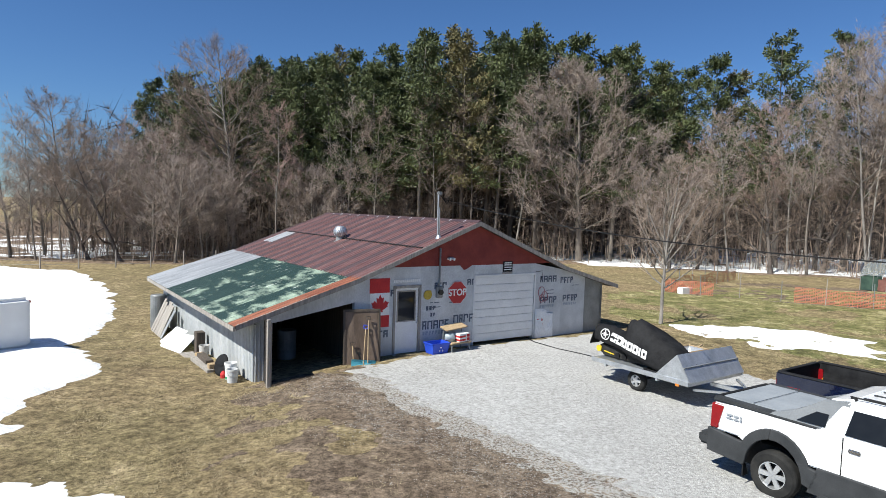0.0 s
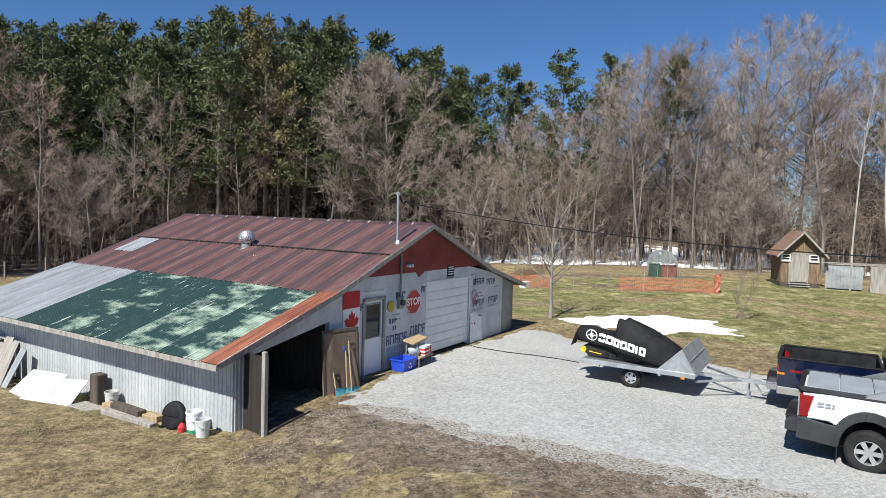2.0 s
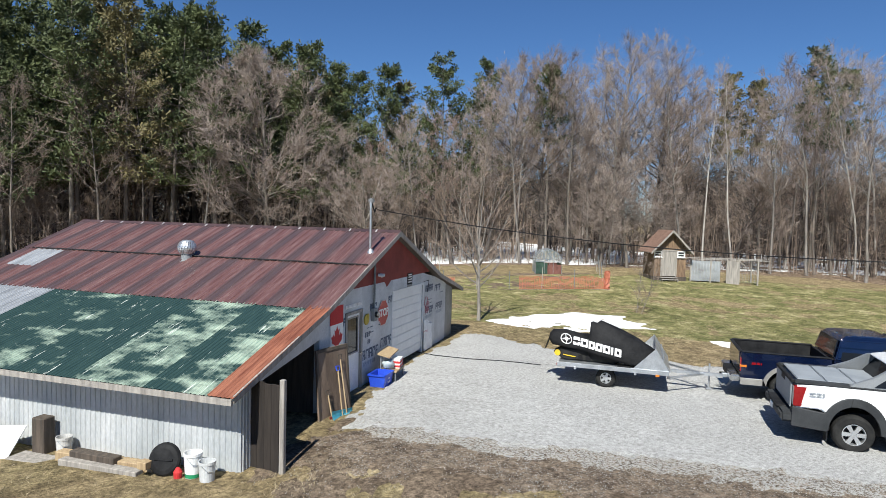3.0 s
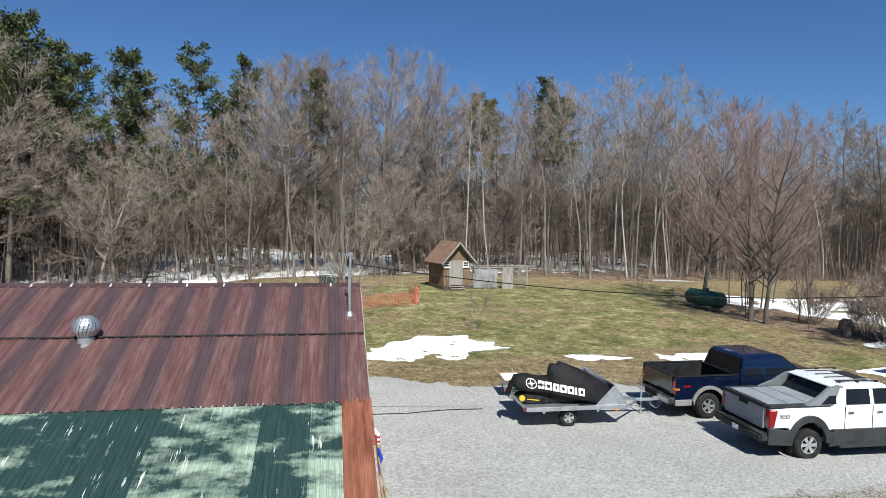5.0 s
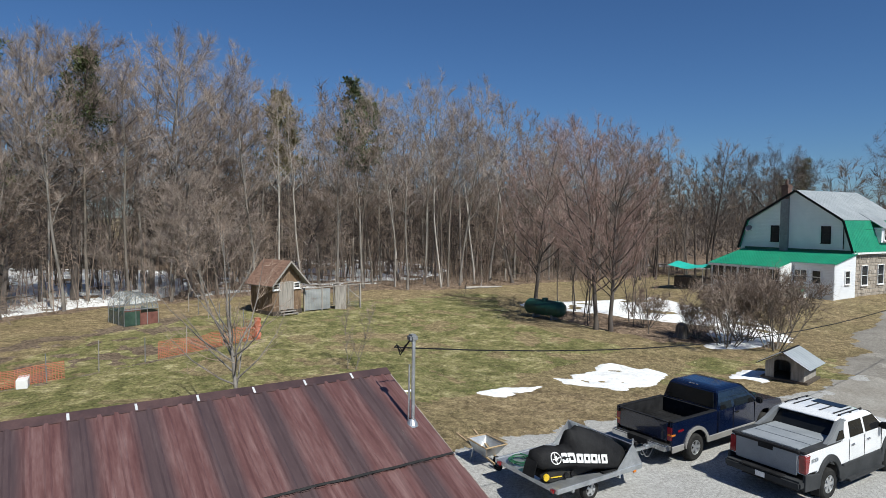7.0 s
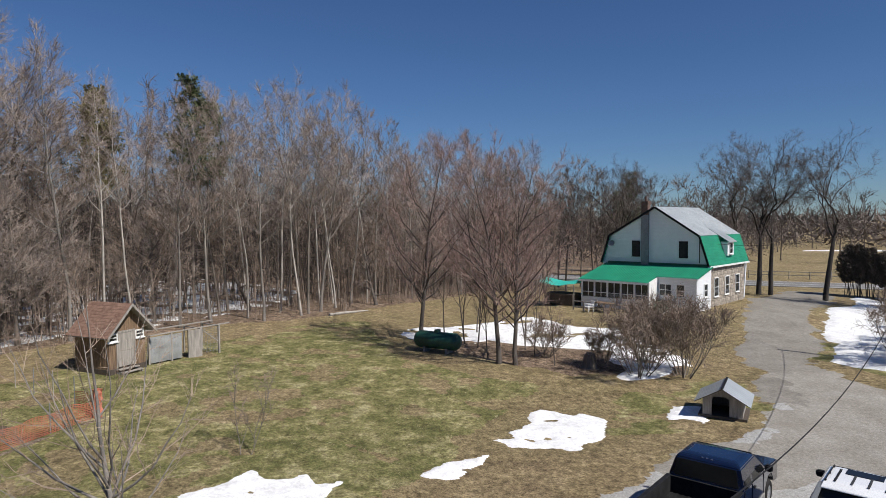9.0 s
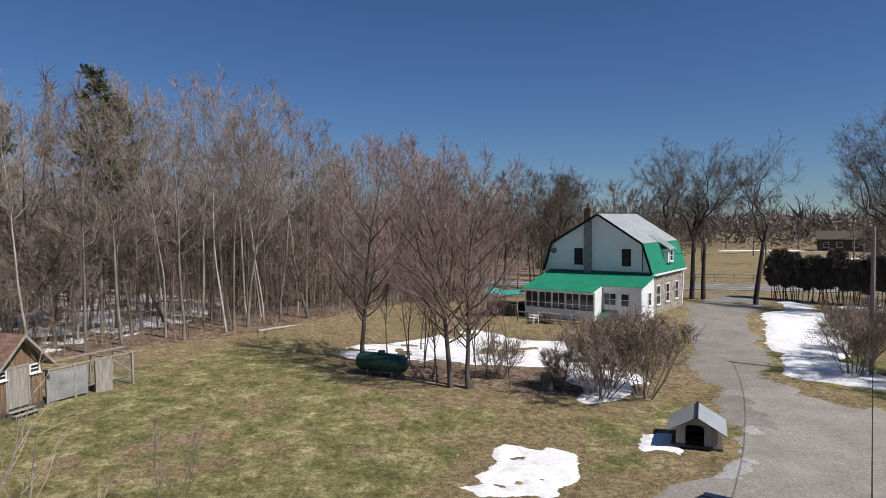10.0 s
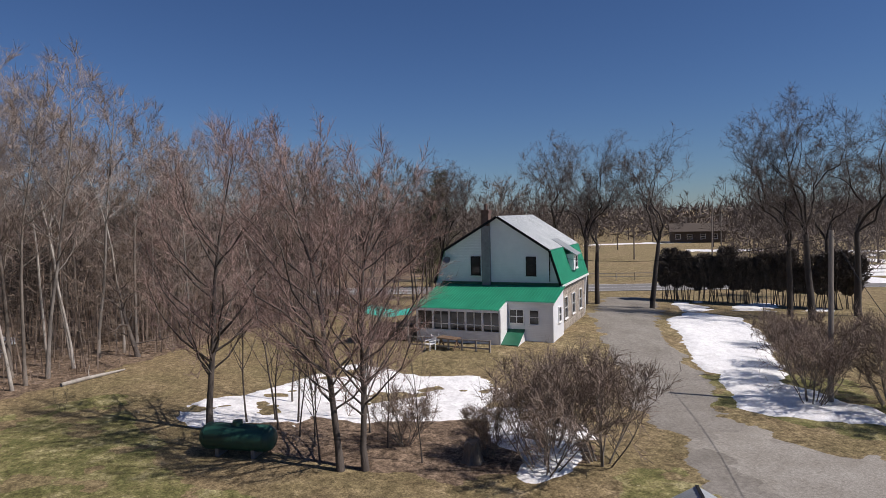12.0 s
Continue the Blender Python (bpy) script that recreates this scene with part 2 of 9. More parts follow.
def pipe(bm, pts, r, n=6):
    """A bent tube through points."""
    pts = [Vector(p) for p in pts]
    rings = []
    for i, p in enumerate(pts):
        d = (pts[min(i + 1, len(pts) - 1)] - pts[max(i - 1, 0)]).normalized()
        q = d.to_track_quat("Z", "Y")
        rings.append([bm.verts.new(p + q @ Vector((r * math.cos(k * math.tau / n), r * math.sin(k * math.tau / n), 0))) for k in range(n)])
    for a, b in zip(rings, rings[1:]):
        for k in range(n):
            bm.faces.new((a[k], a[(k + 1) % n], b[(k + 1) % n], b[k]))
    bm.faces.new(rings[0][::-1]), bm.faces.new(rings[-1])


def slab(bm, pts, off):
    """A polygon (3D points) given thickness along off."""
    off = Vector(off)
    a = [bm.verts.new(p) for p in pts]
    b = [bm.verts.new(Vector(p) + off) for p in pts]
    bm.faces.new(a), bm.faces.new(b[::-1])
    for i in range(len(a)):
        j = (i + 1) % len(a)
        bm.faces.new((a[j], a[i], b[i], b[j]))


def loft(bm, rings, caps=True):
    vs = [[bm.verts.new(p) for p in r] for r in rings]
    n = len(vs[0])
    for a, b in zip(vs, vs[1:]):
        for k in range(n):
            bm.faces.new((a[k], a[(k + 1) % n], b[(k + 1) % n], b[k]))
    if caps:
        bm.faces.new(vs[0][::-1]), bm.faces.new(vs[-1])
    return vs


def lathe(bm, prof, n=24, m=None):
    """Turns a profile of (radius, height) round z."""
    rings = [[((m or Matrix()) @ Vector((r * math.cos(k * math.tau / n), r * math.sin(k * math.tau / n), z))) for k in range(n)] for r, z in prof]
    loft(bm, rings, False)


def fixed(bm):
    bmesh.ops.recalc_face_normals(bm, faces=bm.faces[:])
    return bm


def corrugated(bm, origin, along, across, length, width, pitch, depth, up, flat=0.5, thick=0.0):
    """A ribbed metal sheet: ribs run along, repeat across."""
    o, al, ac, u = Vector(origin), Vector(along), Vector(across), Vector(up)
    n = max(1, round(width / pitch))
    p = width / n
    xs = []
    for i in range(n):
        for f, h in ((0, 0), (flat, 0), (flat + 0.12, 1), (0.88, 1)):
            xs.append(((i + f) * p, h * depth))
    xs.append((width, 0))
    lo = [bm.verts.new(o + ac * x + u * h) for x, h in xs]
    hi = [bm.verts.new(o + al * length + ac * x + u * h) for x, h in xs]
    for i in range(len(xs) - 1):
        bm.faces.new((lo[i], lo[i + 1], hi[i + 1], hi[i]))


def smooth01(a):
    a = np.clip(a, 0, 1)
    return a * a * (3 - 2 * a)


def land(x, y):
    """Height of the ground."""
    x, y = np.asarray(x, float), np.asarray(y, float)
    z = -0.3 * np.exp(-(((x - 17) / 9) ** 2) - ((y - 14) / 12) ** 2) + 0.45 * smooth01((y - 22) / 14) * smooth01((x - 12) / 18)
    z += -0.35 * smooth01((-2.5 - x) / 4) - 0.25 * smooth01((y - 19) / 6) * smooth01((-5 - x) / 3)
    z += 0.08 * np.exp(-(((x - 16.6) / 2.2) ** 2) - ((y - 6.9) / 2.2) ** 2)
    return z + 0.85 * smooth01(1 - np.maximum(0, np.hypot(x - 46.5, y + 8) - 7) / 11)


LATTICE = np.random.RandomState(5).rand(256, 256)


def grain(x, y, size, octaves=3):
    """Smooth value noise from -1 to 1."""
    x, y = np.asarray(x, float) / size + 100, np.asarray(y, float) / size + 100
    out, amp, tot = 0.0, 1.0, 0.0
    for _ in range(octaves):
        xi, yi = np.floor(x).astype(int), np.floor(y).astype(int)
        fx, fy = smooth01(x - xi), smooth01(y - yi)
        g = lambda a, b: LATTICE[(xi + a) % 256, (yi + b) % 256]
        v = (g(0, 0) * (1 - fx) + g(1, 0) * fx) * (1 - fy) + (g(0, 1) * (1 - fx) + g(1, 1) * fx) * fy
        out, tot = out + amp * (v * 2 - 1), tot + amp
        x, y, amp = x * 2.03 + 17, y * 2.03 + 31, amp * 0.5
    return out / tot


def inside(x, y, poly):
    """Signed distance to a polygon's edge, positive inside."""
    best, hit = np.full(x.shape, 1e9), np.zeros(x.shape, bool)
    for (ax, ay), (bx, by) in zip(poly, poly[1:] + poly[:1]):
        ex, ey = bx - ax, by - ay
        t = np.clip(((x - ax) * ex + (y - ay) * ey) / (ex * ex + ey * ey), 0, 1)
        best = np.minimum(best, np.hypot(x - ax - t * ex, y - ay - t * ey))
        cross = (ay > y) != (by > y)
        hit ^= cross & (x < ax + (y - ay) * ex / (ey if ey else 1e-9))
    return np.where(hit, best, -best)


def grid_mesh(name, xs, ys, z, keep=None):
    nx, ny = len(xs), len(ys)
    gx, gy = np.meshgrid(xs, ys, indexing="ij")
    idx = np.arange(nx * ny).reshape(nx, ny)
    quads = np.stack([idx[:-1, :-1], idx[1:, :-1], idx[1:, 1:], idx[:-1, 1:]], -1).reshape(-1, 4)
    if keep is not None:
        quads = quads[keep.ravel()[quads].any(1)]
    used, inv = np.unique(quads, return_inverse=True)
    co = np.stack([gx, gy, z], -1).reshape(-1, 3)[used]
    me = bpy.data.meshes.new(name)
    me.from_pydata(co.tolist(), [], inv.reshape(-1, 4).tolist())
    me.polygons.foreach_set("use_smooth", [True] * len(me.polygons))
    return me


def patch(name, polys, material, height, step=0.25, edge=0.5, rough=0.6, size=1.2, patchy=None, lump=0.0, label="", category="", kind=""):
    """A layer that lies on the ground within outlines, with a ragged, feathered rim. patchy: (size, threshold) breaks it up."""
    px, py = np.array([p[0] for q in polys for p in q]), np.array([p[1] for q in polys for p in q])
    xs, ys = np.arange(px.min() - 1.5, px.max() + 1.5 + step, step), np.arange(py.min() - 1.5, py.max() + 1.5 + step, step)
    gx, gy = np.meshgrid(xs, ys, indexing="ij")
    d = np.max([inside(gx, gy, q) for q in polys], 0) + rough * grain(gx, gy, size, 4)
    if patchy:
        d = np.minimum(d, (grain(gx, gy, patchy[0], 5) - patchy[1]) * patchy[0] * 0.8)
    z = land(gx, gy) + 0.03 * grain(gx, gy, 5.0, 1) + height * np.clip(np.tanh(d / edge), -1, 1) + lump * grain(gx, gy, 0.8, 3) * np.clip(d / edge, 0, 1) - np.where(d < 0, 0.03, 0)
    me = grid_mesh(name, xs, ys, z, d > -0.15)
    return tagged(mesh_part(name, me, material), label, category, "", kind)


# ---- ground ----
def spaced(lo, hi, step, far):
    near = np.arange(lo, hi + step, step)
    out = hi + np.geomspace(4, far, 22)
    return np.concatenate([lo - (out[::-1] - hi), near, out])


gxs, gys = spaced(-60, 100, 1.0, 2500), spaced(-70, 110, 1.0, 2500)
ggx, ggy = np.meshgrid(gxs, gys, indexing="ij")
tagged(mesh_part("ground", grid_mesh("ground", gxs, gys, land(ggx, ggy) + 0.03 * grain(ggx, ggy, 5.0, 1)), GRASS), "patchy dormant lawn of straw-brown and green grass", "lawn", "", "structure")

WOODS = [(-90, 50), (-40, 49), (-25, 50), (-10, 58), (4, 60), (11, 57.6), (16, 55), (23, 51), (31, 46), (38, 39.5), (45, 30), (51, 21.5), (57, 13.5), (62, 6), (66.5, 0), (71, -7), (75, -8), (90, 11), (110, 38), (150, 92), (150, 150), (-90, 150)]
patch("forest_floor", [WOODS], LITTER, 0.04, 1.1, 0.8, 1.2, 3.0, label="brown leaf litter under the bare woods", category="forest floor", kind="structure")
patch("far_floor", [[(80, -9), (99, 16), (160, 60), (240, -40), (200, -110), (146, -98), (112, -52), (92, -28)]], LITTER, 0.05, 2.2, 0.8, 2.0, 5.0, label="brown leaf litter under the woods across the road", category="forest floor", kind="structure")
patch("gravel_yard", [[(-3.2, 18.4), (-2.3, 15.9), (-0.2, 13.9), (2.0, 11.4), (4.5, 8), (7, 3.5), (10, -1), (13.5, -4.0), (16.5, -3.0), (19.5, 0.5), (18.6, 3.5), (16.0, 6.2), (14.5, 9.5), (11.6, 15.6), (8.6, 20.0), (6.9, 22.0), (6.2, 26.3), (0.2, 22.2)]], GRAVEL, 0.034, 0.12, 0.4, 0.5, 0.5, label="pale crushed gravel yard before the garage", category="gravel", kind="structure")
patch("driveway", [[(24.5, -4.2), (27.6, -8.1), (33, -11.8), (41.4, -20.6), (48, -28.8), (53, -32.6), (56, -29.4), (49.5, -21.5), (42.2, -13.5), (33.6, -6.3), (27.5, -1.2), (23.5, 0.6), (19.0, 3.6), (17, 4.5), (14, 0), (12.5, -4.6), (17, -3.4), (20.5, -2.8)]], DRIVE, 0.042, 0.25, 0.5, 1.1, 1.2, label="grey packed driveway leading to the road", category="driveway", kind="structure")
patch("drive_apron", [[(8.6, 1.6), (10.4, -2.0), (13.5, -4.6), (18.0, -3.6), (22.5, -3.4), (24.5, -1.2), (21.0, 1.6), (18.4, 3.8), (16.2, 6.2), (14.9, 9.4), (13.4, 12.4), (11.6, 13.2), (10.6, 11.0), (10.2, 6.6)]], WORN_GRAVEL, 0.047, 0.16, 0.5, 1.3, 1.6, label="grey-brown worn gravel where the yard meets the drive", category="gravel", kind="structure")
patch("dirt_verge", [[(-5.6, 17.6), (-3.0, 18.5), (-1.6, 15.9), (0.4, 13.9), (2.6, 11.5), (4.8, 8.0), (3.0, 5.6), (0.4, 8.4), (-2.4, 10.6), (-4.6, 13.4)]], DIRT, 0.026, 0.12, 0.3, 1.5, 0.9, patchy=(1.0, -0.3), label="bare brown dirt along the edge of the gravel", category="dirt", kind="structure")
patch("green_lawn", [[(6, 30), (9, 26), (13, 22.5), (16, 19), (20, 16), (24, 13), (27, 15), (32, 18.5), (40, 19), (46, 20), (44, 26), (36, 32), (30, 38), (24, 42), (16, 42), (8, 38)], [(-12, 26), (-9, 22), (-7, 26), (-8, 34), (-14, 38)], [(17, 4), (22, 1.2), (24, 2.5), (21, 9), (17, 12)], [(26, -5), (30, -9), (24, -14), (16, -10), (15, -6)]], GREEN, 0.022, 0.2, 0.3, 2.0, 3.0, patchy=(1.8, -0.3), label="greening patches in the dormant lawn", category="lawn", kind="structure")
patch("gravel_fringe", [[(-3.9, 18.6), (-2.0, 17.0), (-1.0, 15.2), (0.8, 13.4), (3.0, 10.9), (5.2, 7.6), (7.6, 3.2), (6.4, 2.4), (3.8, 6.6), (1.6, 9.6), (-0.6, 12.2), (-2.4, 14.4), (-4.4, 17.0)]], STREWN, 0.037, 0.09, 0.3, 0.6, 0.45, label="loose gravel strewn over brown dirt", category="gravel", kind="structure")
patch("gravel_edge", [[(-2.8, 18.6), (-1.6, 17.2), (-0.4, 15.4), (1.4, 13.6), (3.6, 11.1), (5.8, 7.8), (8.2, 3.2), (7.2, 2.6), (4.7, 6.9), (2.5, 10.1), (0.3, 12.7), (-1.5, 14.8), (-3.4, 17.4)]], GRITTY, 0.044, 0.08, 0.3, 0.5, 0.28, label="gravel thinning out into brown dirt", category="gravel", kind="structure")
patch("garden_plot", [[(12.6, 39.2), (21.9, 33.2), (28.6, 39.6), (19.6, 46.0)]], DIRT, 0.03, 0.25, 0.4, 0.8, 1.2, patchy=(1.2, -0.15), label="dug garden plot inside the mesh fence", category="garden plot", kind="structure")
patch("plot_edging", [[(11.7, 39.3), (22.2, 32.2), (22.4, 32.6), (11.9, 39.7)]], STREWN, 0.04, 0.12, 0.2, 0.25, 0.6, label="pale stony edging of the garden plot", category="edging", kind="structure")
patch("mulch_bed", [[(24.0, 4.5), (25.5, 10.2), (29.2, 13.4), (33, 15.6), (37, 15.8), (36, 11), (31, 6), (26, 3.2)]], LITTER, 0.03, 0.3, 0.6, 0.7, 1.5, label="leaf-covered bed under the yard trees", category="leaf bed", kind="structure")

SNOWS = {
    "snow_drift": ([[(-60, 40), (-38, 46), (-26.6, 43.6), (-20, 36), (-15, 27.6), (-13, 22.0), (-10.1, 18.6), (-10.4, 16), (-8.9, 13.8), (-9.2, 13.0), (-16, 10), (-30, 10), (-60, 20)]], 0.14, 0.25),
    "snow_patch": ([[(-11, 9.5), (-7.8, 11.5), (-6.6, 12.0), (-6.2, 11.2), (-4.9, 10.5), (-4.6, 9.2), (-7, 8.6)], [(8.6, 27.8), (10.5, 28.4), (14.1, 28.2), (15.6, 26.1), (14.3, 23.2), (12.5, 24.2), (10.9, 23.9), (9.3, 25.6)], [(14.2, 21.0), (15.2, 19.6), (15.9, 17.8), (14.9, 18.2), (13.9, 19.1)], [(17.2, 16.9), (19.4, 15.1), (20.8, 14), (19.2, 12.3), (17.6, 11.9), (15.4, 14.9), (16.3, 16.8)], [(17.9, 9.2), (19.4, 8.1), (18.6, 6.6), (17.9, 7.4), (17.2, 8.2)]], 0.09, 0.12),
    "snow_bed": ([[(30.5, 6.0), (33, 10.0), (35.5, 14), (37.5, 17.4), (39.6, 17.5), (42.5, 16), (41.4, 12.3), (44.2, 8), (43, 5.4), (40, 4.6), (36.3, 2.2), (33.6, 1.4), (29.1, 2.4), (25.4, 2.9), (23.8, 6.2), (24.0, 7.6), (27.4, 7.4)]], 0.10, 0.25),
    "snow_bank": ([[(24.6, -5.2), (27.8, -9.0), (33.2, -12.8), (41.3, -21.4), (44, -26.8), (42, -27.8), (38.7, -28), (31, -19.5), (25.4, -11.2), (18.8, -9.8), (18.2, -8.2), (22.6, -5.6)]], 0.16, 0.3),
}
for nm, (polys, hgt, stp) in SNOWS.items():
    for q in polys:
        patch(nm, [q], SNOW, hgt, stp if stp > 0.2 else 0.12, 0.5, 0.7 if nm != "snow_bed" else 1.0, 1.1 if nm != "snow_bed" else 2.0, patchy=(1.5, -0.34) if nm == "snow_bed" else (0.9, -0.55) if nm == "snow_patch" else None, lump=0.05, label="melting old snow lying on the grass", category="snow", kind="structure")
FOREST_SNOW = [([(11, 57.5), (17, 55.2), (24, 51.6), (31, 47.4), (35, 44.2), (44, 46), (62, 58), (62, 92), (30, 100), (8, 96), (7, 64)], 2.6, -0.55), ([(36, 44), (41, 40), (47, 33), (56, 27), (70, 24), (90, 40), (74, 56), (44, 45)], 2.2, -0.4), ([(-70, 52), (-30, 52), (-27, 60), (-40, 80), (-70, 80)], 2.6, -0.2)]
for poly, size_, least in FOREST_SNOW:
    patch("forest_snow", [poly], SNOW, 0.09, 0.55, 0.8, 1.2, 3.0, patchy=(size_, least), label="thin broken snow on the forest floor", category="snow", kind="structure")
LAWN_GAPS = [[(-3.6, 18.4), (-3.6, 15.0), (-0.6, 12.2), (1.6, 9.6), (3.8, 6.4), (8.0, 1.0), (19.5, 0.5), (16.0, 6.2), (11.6, 15.6), (6.9, 22.0), (6.2, 26.3), (8.0, 30.0), (-4.0, 34.0), (-12.0, 27.0), (-6.2, 17.4)]]


# ---- garage ----
WRAP = mat("weathered_house_wrap", (0.44, 0.455, 0.47), (0.60, 0.615, 0.63), 1.2, 0.6, 0, 25.0, 0.25, 0.02)
WHITE_METAL = mat("chalky_white_metal", (0.36, 0.38, 0.39), (0.53, 0.54, 0.545), 1.0, 0.5, 0.0, 30.0, 0.1, 0.01, (1, 1, 0.3))
WHITE = mat("white_paint", (0.72, 0.72, 0.71), (0.80, 0.80, 0.79), 2.0, 0.45, 0, 40.0, 0.05)
RED_BOARD = mat("barn_red_board", (0.17, 0.025, 0.02), (0.24, 0.04, 0.03), 2.0, 0.8, 0, 30.0, 0.2)
GREY_BOARD = mat("weathered_grey_board", (0.22, 0.20, 0.18), (0.38, 0.35, 0.31), 2.0, 0.85, 0, 25.0, 0.4, 0.01, (6, 6, 0.6))
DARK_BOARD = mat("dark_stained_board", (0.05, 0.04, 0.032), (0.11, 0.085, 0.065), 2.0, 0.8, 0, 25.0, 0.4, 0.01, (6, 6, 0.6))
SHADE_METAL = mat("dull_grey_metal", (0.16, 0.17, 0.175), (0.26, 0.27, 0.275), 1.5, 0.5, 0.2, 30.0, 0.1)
BLACK = mat("matt_black", (0.012, 0.012, 0.013), (0.025, 0.025, 0.026), 4.0, 0.6, 0, 40.0, 0.05)
GALV = mat("galvanised_steel", (0.42, 0.44, 0.46), (0.6, 0.62, 0.64), 3.0, 0.38, 0.75, 40.0, 0.05)


def rust_roof_mat():
    m, nt, ln, b = nodes_of("rusted_red_roof_steel")
    vec = coords(nt, ln)
    rust = ramp_of(nt, ln, noise_of(nt, ln, coords(nt, ln, (0.16, 3.5, 1)), 2.4, 9, 0.75), [(0.3, (0.088, 0.039, 0.037)), (0.48, (0.138, 0.068, 0.063)), (0.6, (0.185, 0.105, 0.098)), (0.7, (0.24, 0.152, 0.14))])
    w = nt.new("ShaderNodeTexWave")
    w.bands_direction = "Y"
    w.inputs["Scale"].default_value, w.inputs["Distortion"].default_value, w.inputs["Detail"].default_value, w.inputs["Detail Scale"].default_value = 0.314 / 0.86, 1.1, 3.0, 0.8
    ln.new(vec, w.inputs["Vector"])
    stripe = ramp_of(nt, ln, w.outputs[1], [(0.40, (0, 0, 0)), (0.9, (1, 1, 1))])
    soot = mix_of(nt, ln, 0.66, rust, (0.052, 0.046, 0.05))
    col = mix_of(nt, ln, stripe, rust, soot)
    ln.new(col, b.inputs["Base Color"])
    b.inputs["Roughness"].default_value, b.inputs["Metallic"].default_value = 0.42, 0.15
    bump_of(nt, ln, noise_of(nt, ln, vec, 40, 3), 0.15, 0.01, b)
    return m


def green_roof_mat():
    m, nt, ln, b = nodes_of("peeling_green_roof_paint")
    vec = coords(nt, ln, (1.5, 0.75, 1))
    fine = noise_of(nt, ln, coords(nt, ln, (0.8, 12.0, 1)), 2.2, 6, 0.75)
    green = ramp_of(nt, ln, fine, [(0.35, (0.016, 0.036, 0.033)), (0.65, (0.034, 0.064, 0.056))])
    # paler towards the upper front corner: flaked paint, and sheen put into the colour
    sep = nt.new("ShaderNodeSeparateXYZ")
    ln.new(nt.new("ShaderNodeTexCoord").outputs["Object"], sep.inputs[0])
    worn = nt.new("ShaderNodeMath")
    worn.operation = "MULTIPLY_ADD"
    worn.inputs[1].default_value, worn.inputs[2].default_value = -0.026, 0.115
    # some sheets are paler than others, in flaking and in painted sheen
    ln.new(sep.outputs[1], worn.inputs[0])
    # some sheets have lost more than others
    row = nt.new("ShaderNodeMath")
    row.operation, row.inputs[1].default_value = "MULTIPLY", 1.0 / 0.86
    ln.new(sep.outputs[1], row.inputs[0])
    whole = nt.new("ShaderNodeMath")
    whole.operation = "FLOOR"
    ln.new(row.outputs[0], whole.inputs[0])
    chance = nt.new("ShaderNodeTexWhiteNoise")
    chance.noise_dimensions = "1D"
    ln.new(whole.outputs[0], chance.inputs["W"])
    sheet_pale = nt.new("ShaderNodeMath")
    sheet_pale.operation, sheet_pale.inputs[1].default_value = "MULTIPLY_ADD", 0.17
    ln.new(chance.outputs["Value"], sheet_pale.inputs[0])
    ln.new(worn.outputs[0], sheet_pale.inputs[2])
    add = nt.new("ShaderNodeMath")
    ln.new(noise_of(nt, ln, vec, 1.6, 8, 0.6), add.inputs[0])
    ln.new(sheet_pale.outputs[0], add.inputs[1])
    flake_sheen = ramp_of(nt, ln, add.outputs[0], [(0.63, (0, 0, 0)), (0.8, (1, 1, 1))])
    pale = ramp_of(nt, ln, fine, [(0.3, (0.20, 0.29, 0.23)), (0.7, (0.44, 0.50, 0.39))])
    chips = ramp_of(nt, ln, noise_of(nt, ln, coords(nt, ln, (0.7, 7.0, 1)), 1.3, 8, 0.7), [(0.62, (0, 0, 0)), (0.65, (1, 1, 1))])
    ln.new(mix_of(nt, ln, chips, mix_of(nt, ln, flake_sheen, green, pale), (0.55, 0.58, 0.52)), b.inputs["Base Color"])
    b.inputs["Roughness"].default_value = 0.4
    bump_of(nt, ln, flake_sheen, 0.2, 0.005, b)
    return m


RUST_ROOF, GREEN_ROOF = rust_roof_mat(), green_roof_mat()
RUST_STRIP = mat("orange_rust_steel", (0.16, 0.05, 0.028), (0.33, 0.13, 0.075), 2.0, 0.6, 0.1, 30.0, 0.2, 0.01, (0.4, 3, 1), dirt=(0.45, 0.42, 0.38), dirt_at=0.66)
SILVER = mat("bare_silver_roof_steel", (0.34, 0.35, 0.36), (0.55, 0.56, 0.57), 1.5, 0.4, 0.5, 30.0, 0.1, 0.01, (0.4, 4, 1), dirt=(0.30, 0.24, 0.22), dirt_at=0.6)

GARAGE = pose(0.225, 22.30, 0.06, 0, 0, 37)
garage = thing("garage", GARAGE, "low workshop garage with rusty steel roof and unfinished house-wrap front", "garage")
DEP = 11.6
PEAK, KL, KR, EL, ER = (0.0, 4.05), (-4.4, 2.33), (4.05, 2.48), (-7.9, 1.24), (6.95, 1.70)


def roof_z(u):
    pts = [EL, KL, PEAK, KR, ER]
    return float(np.interp(u, [p[0] for p in pts], [p[1] for p in pts]))


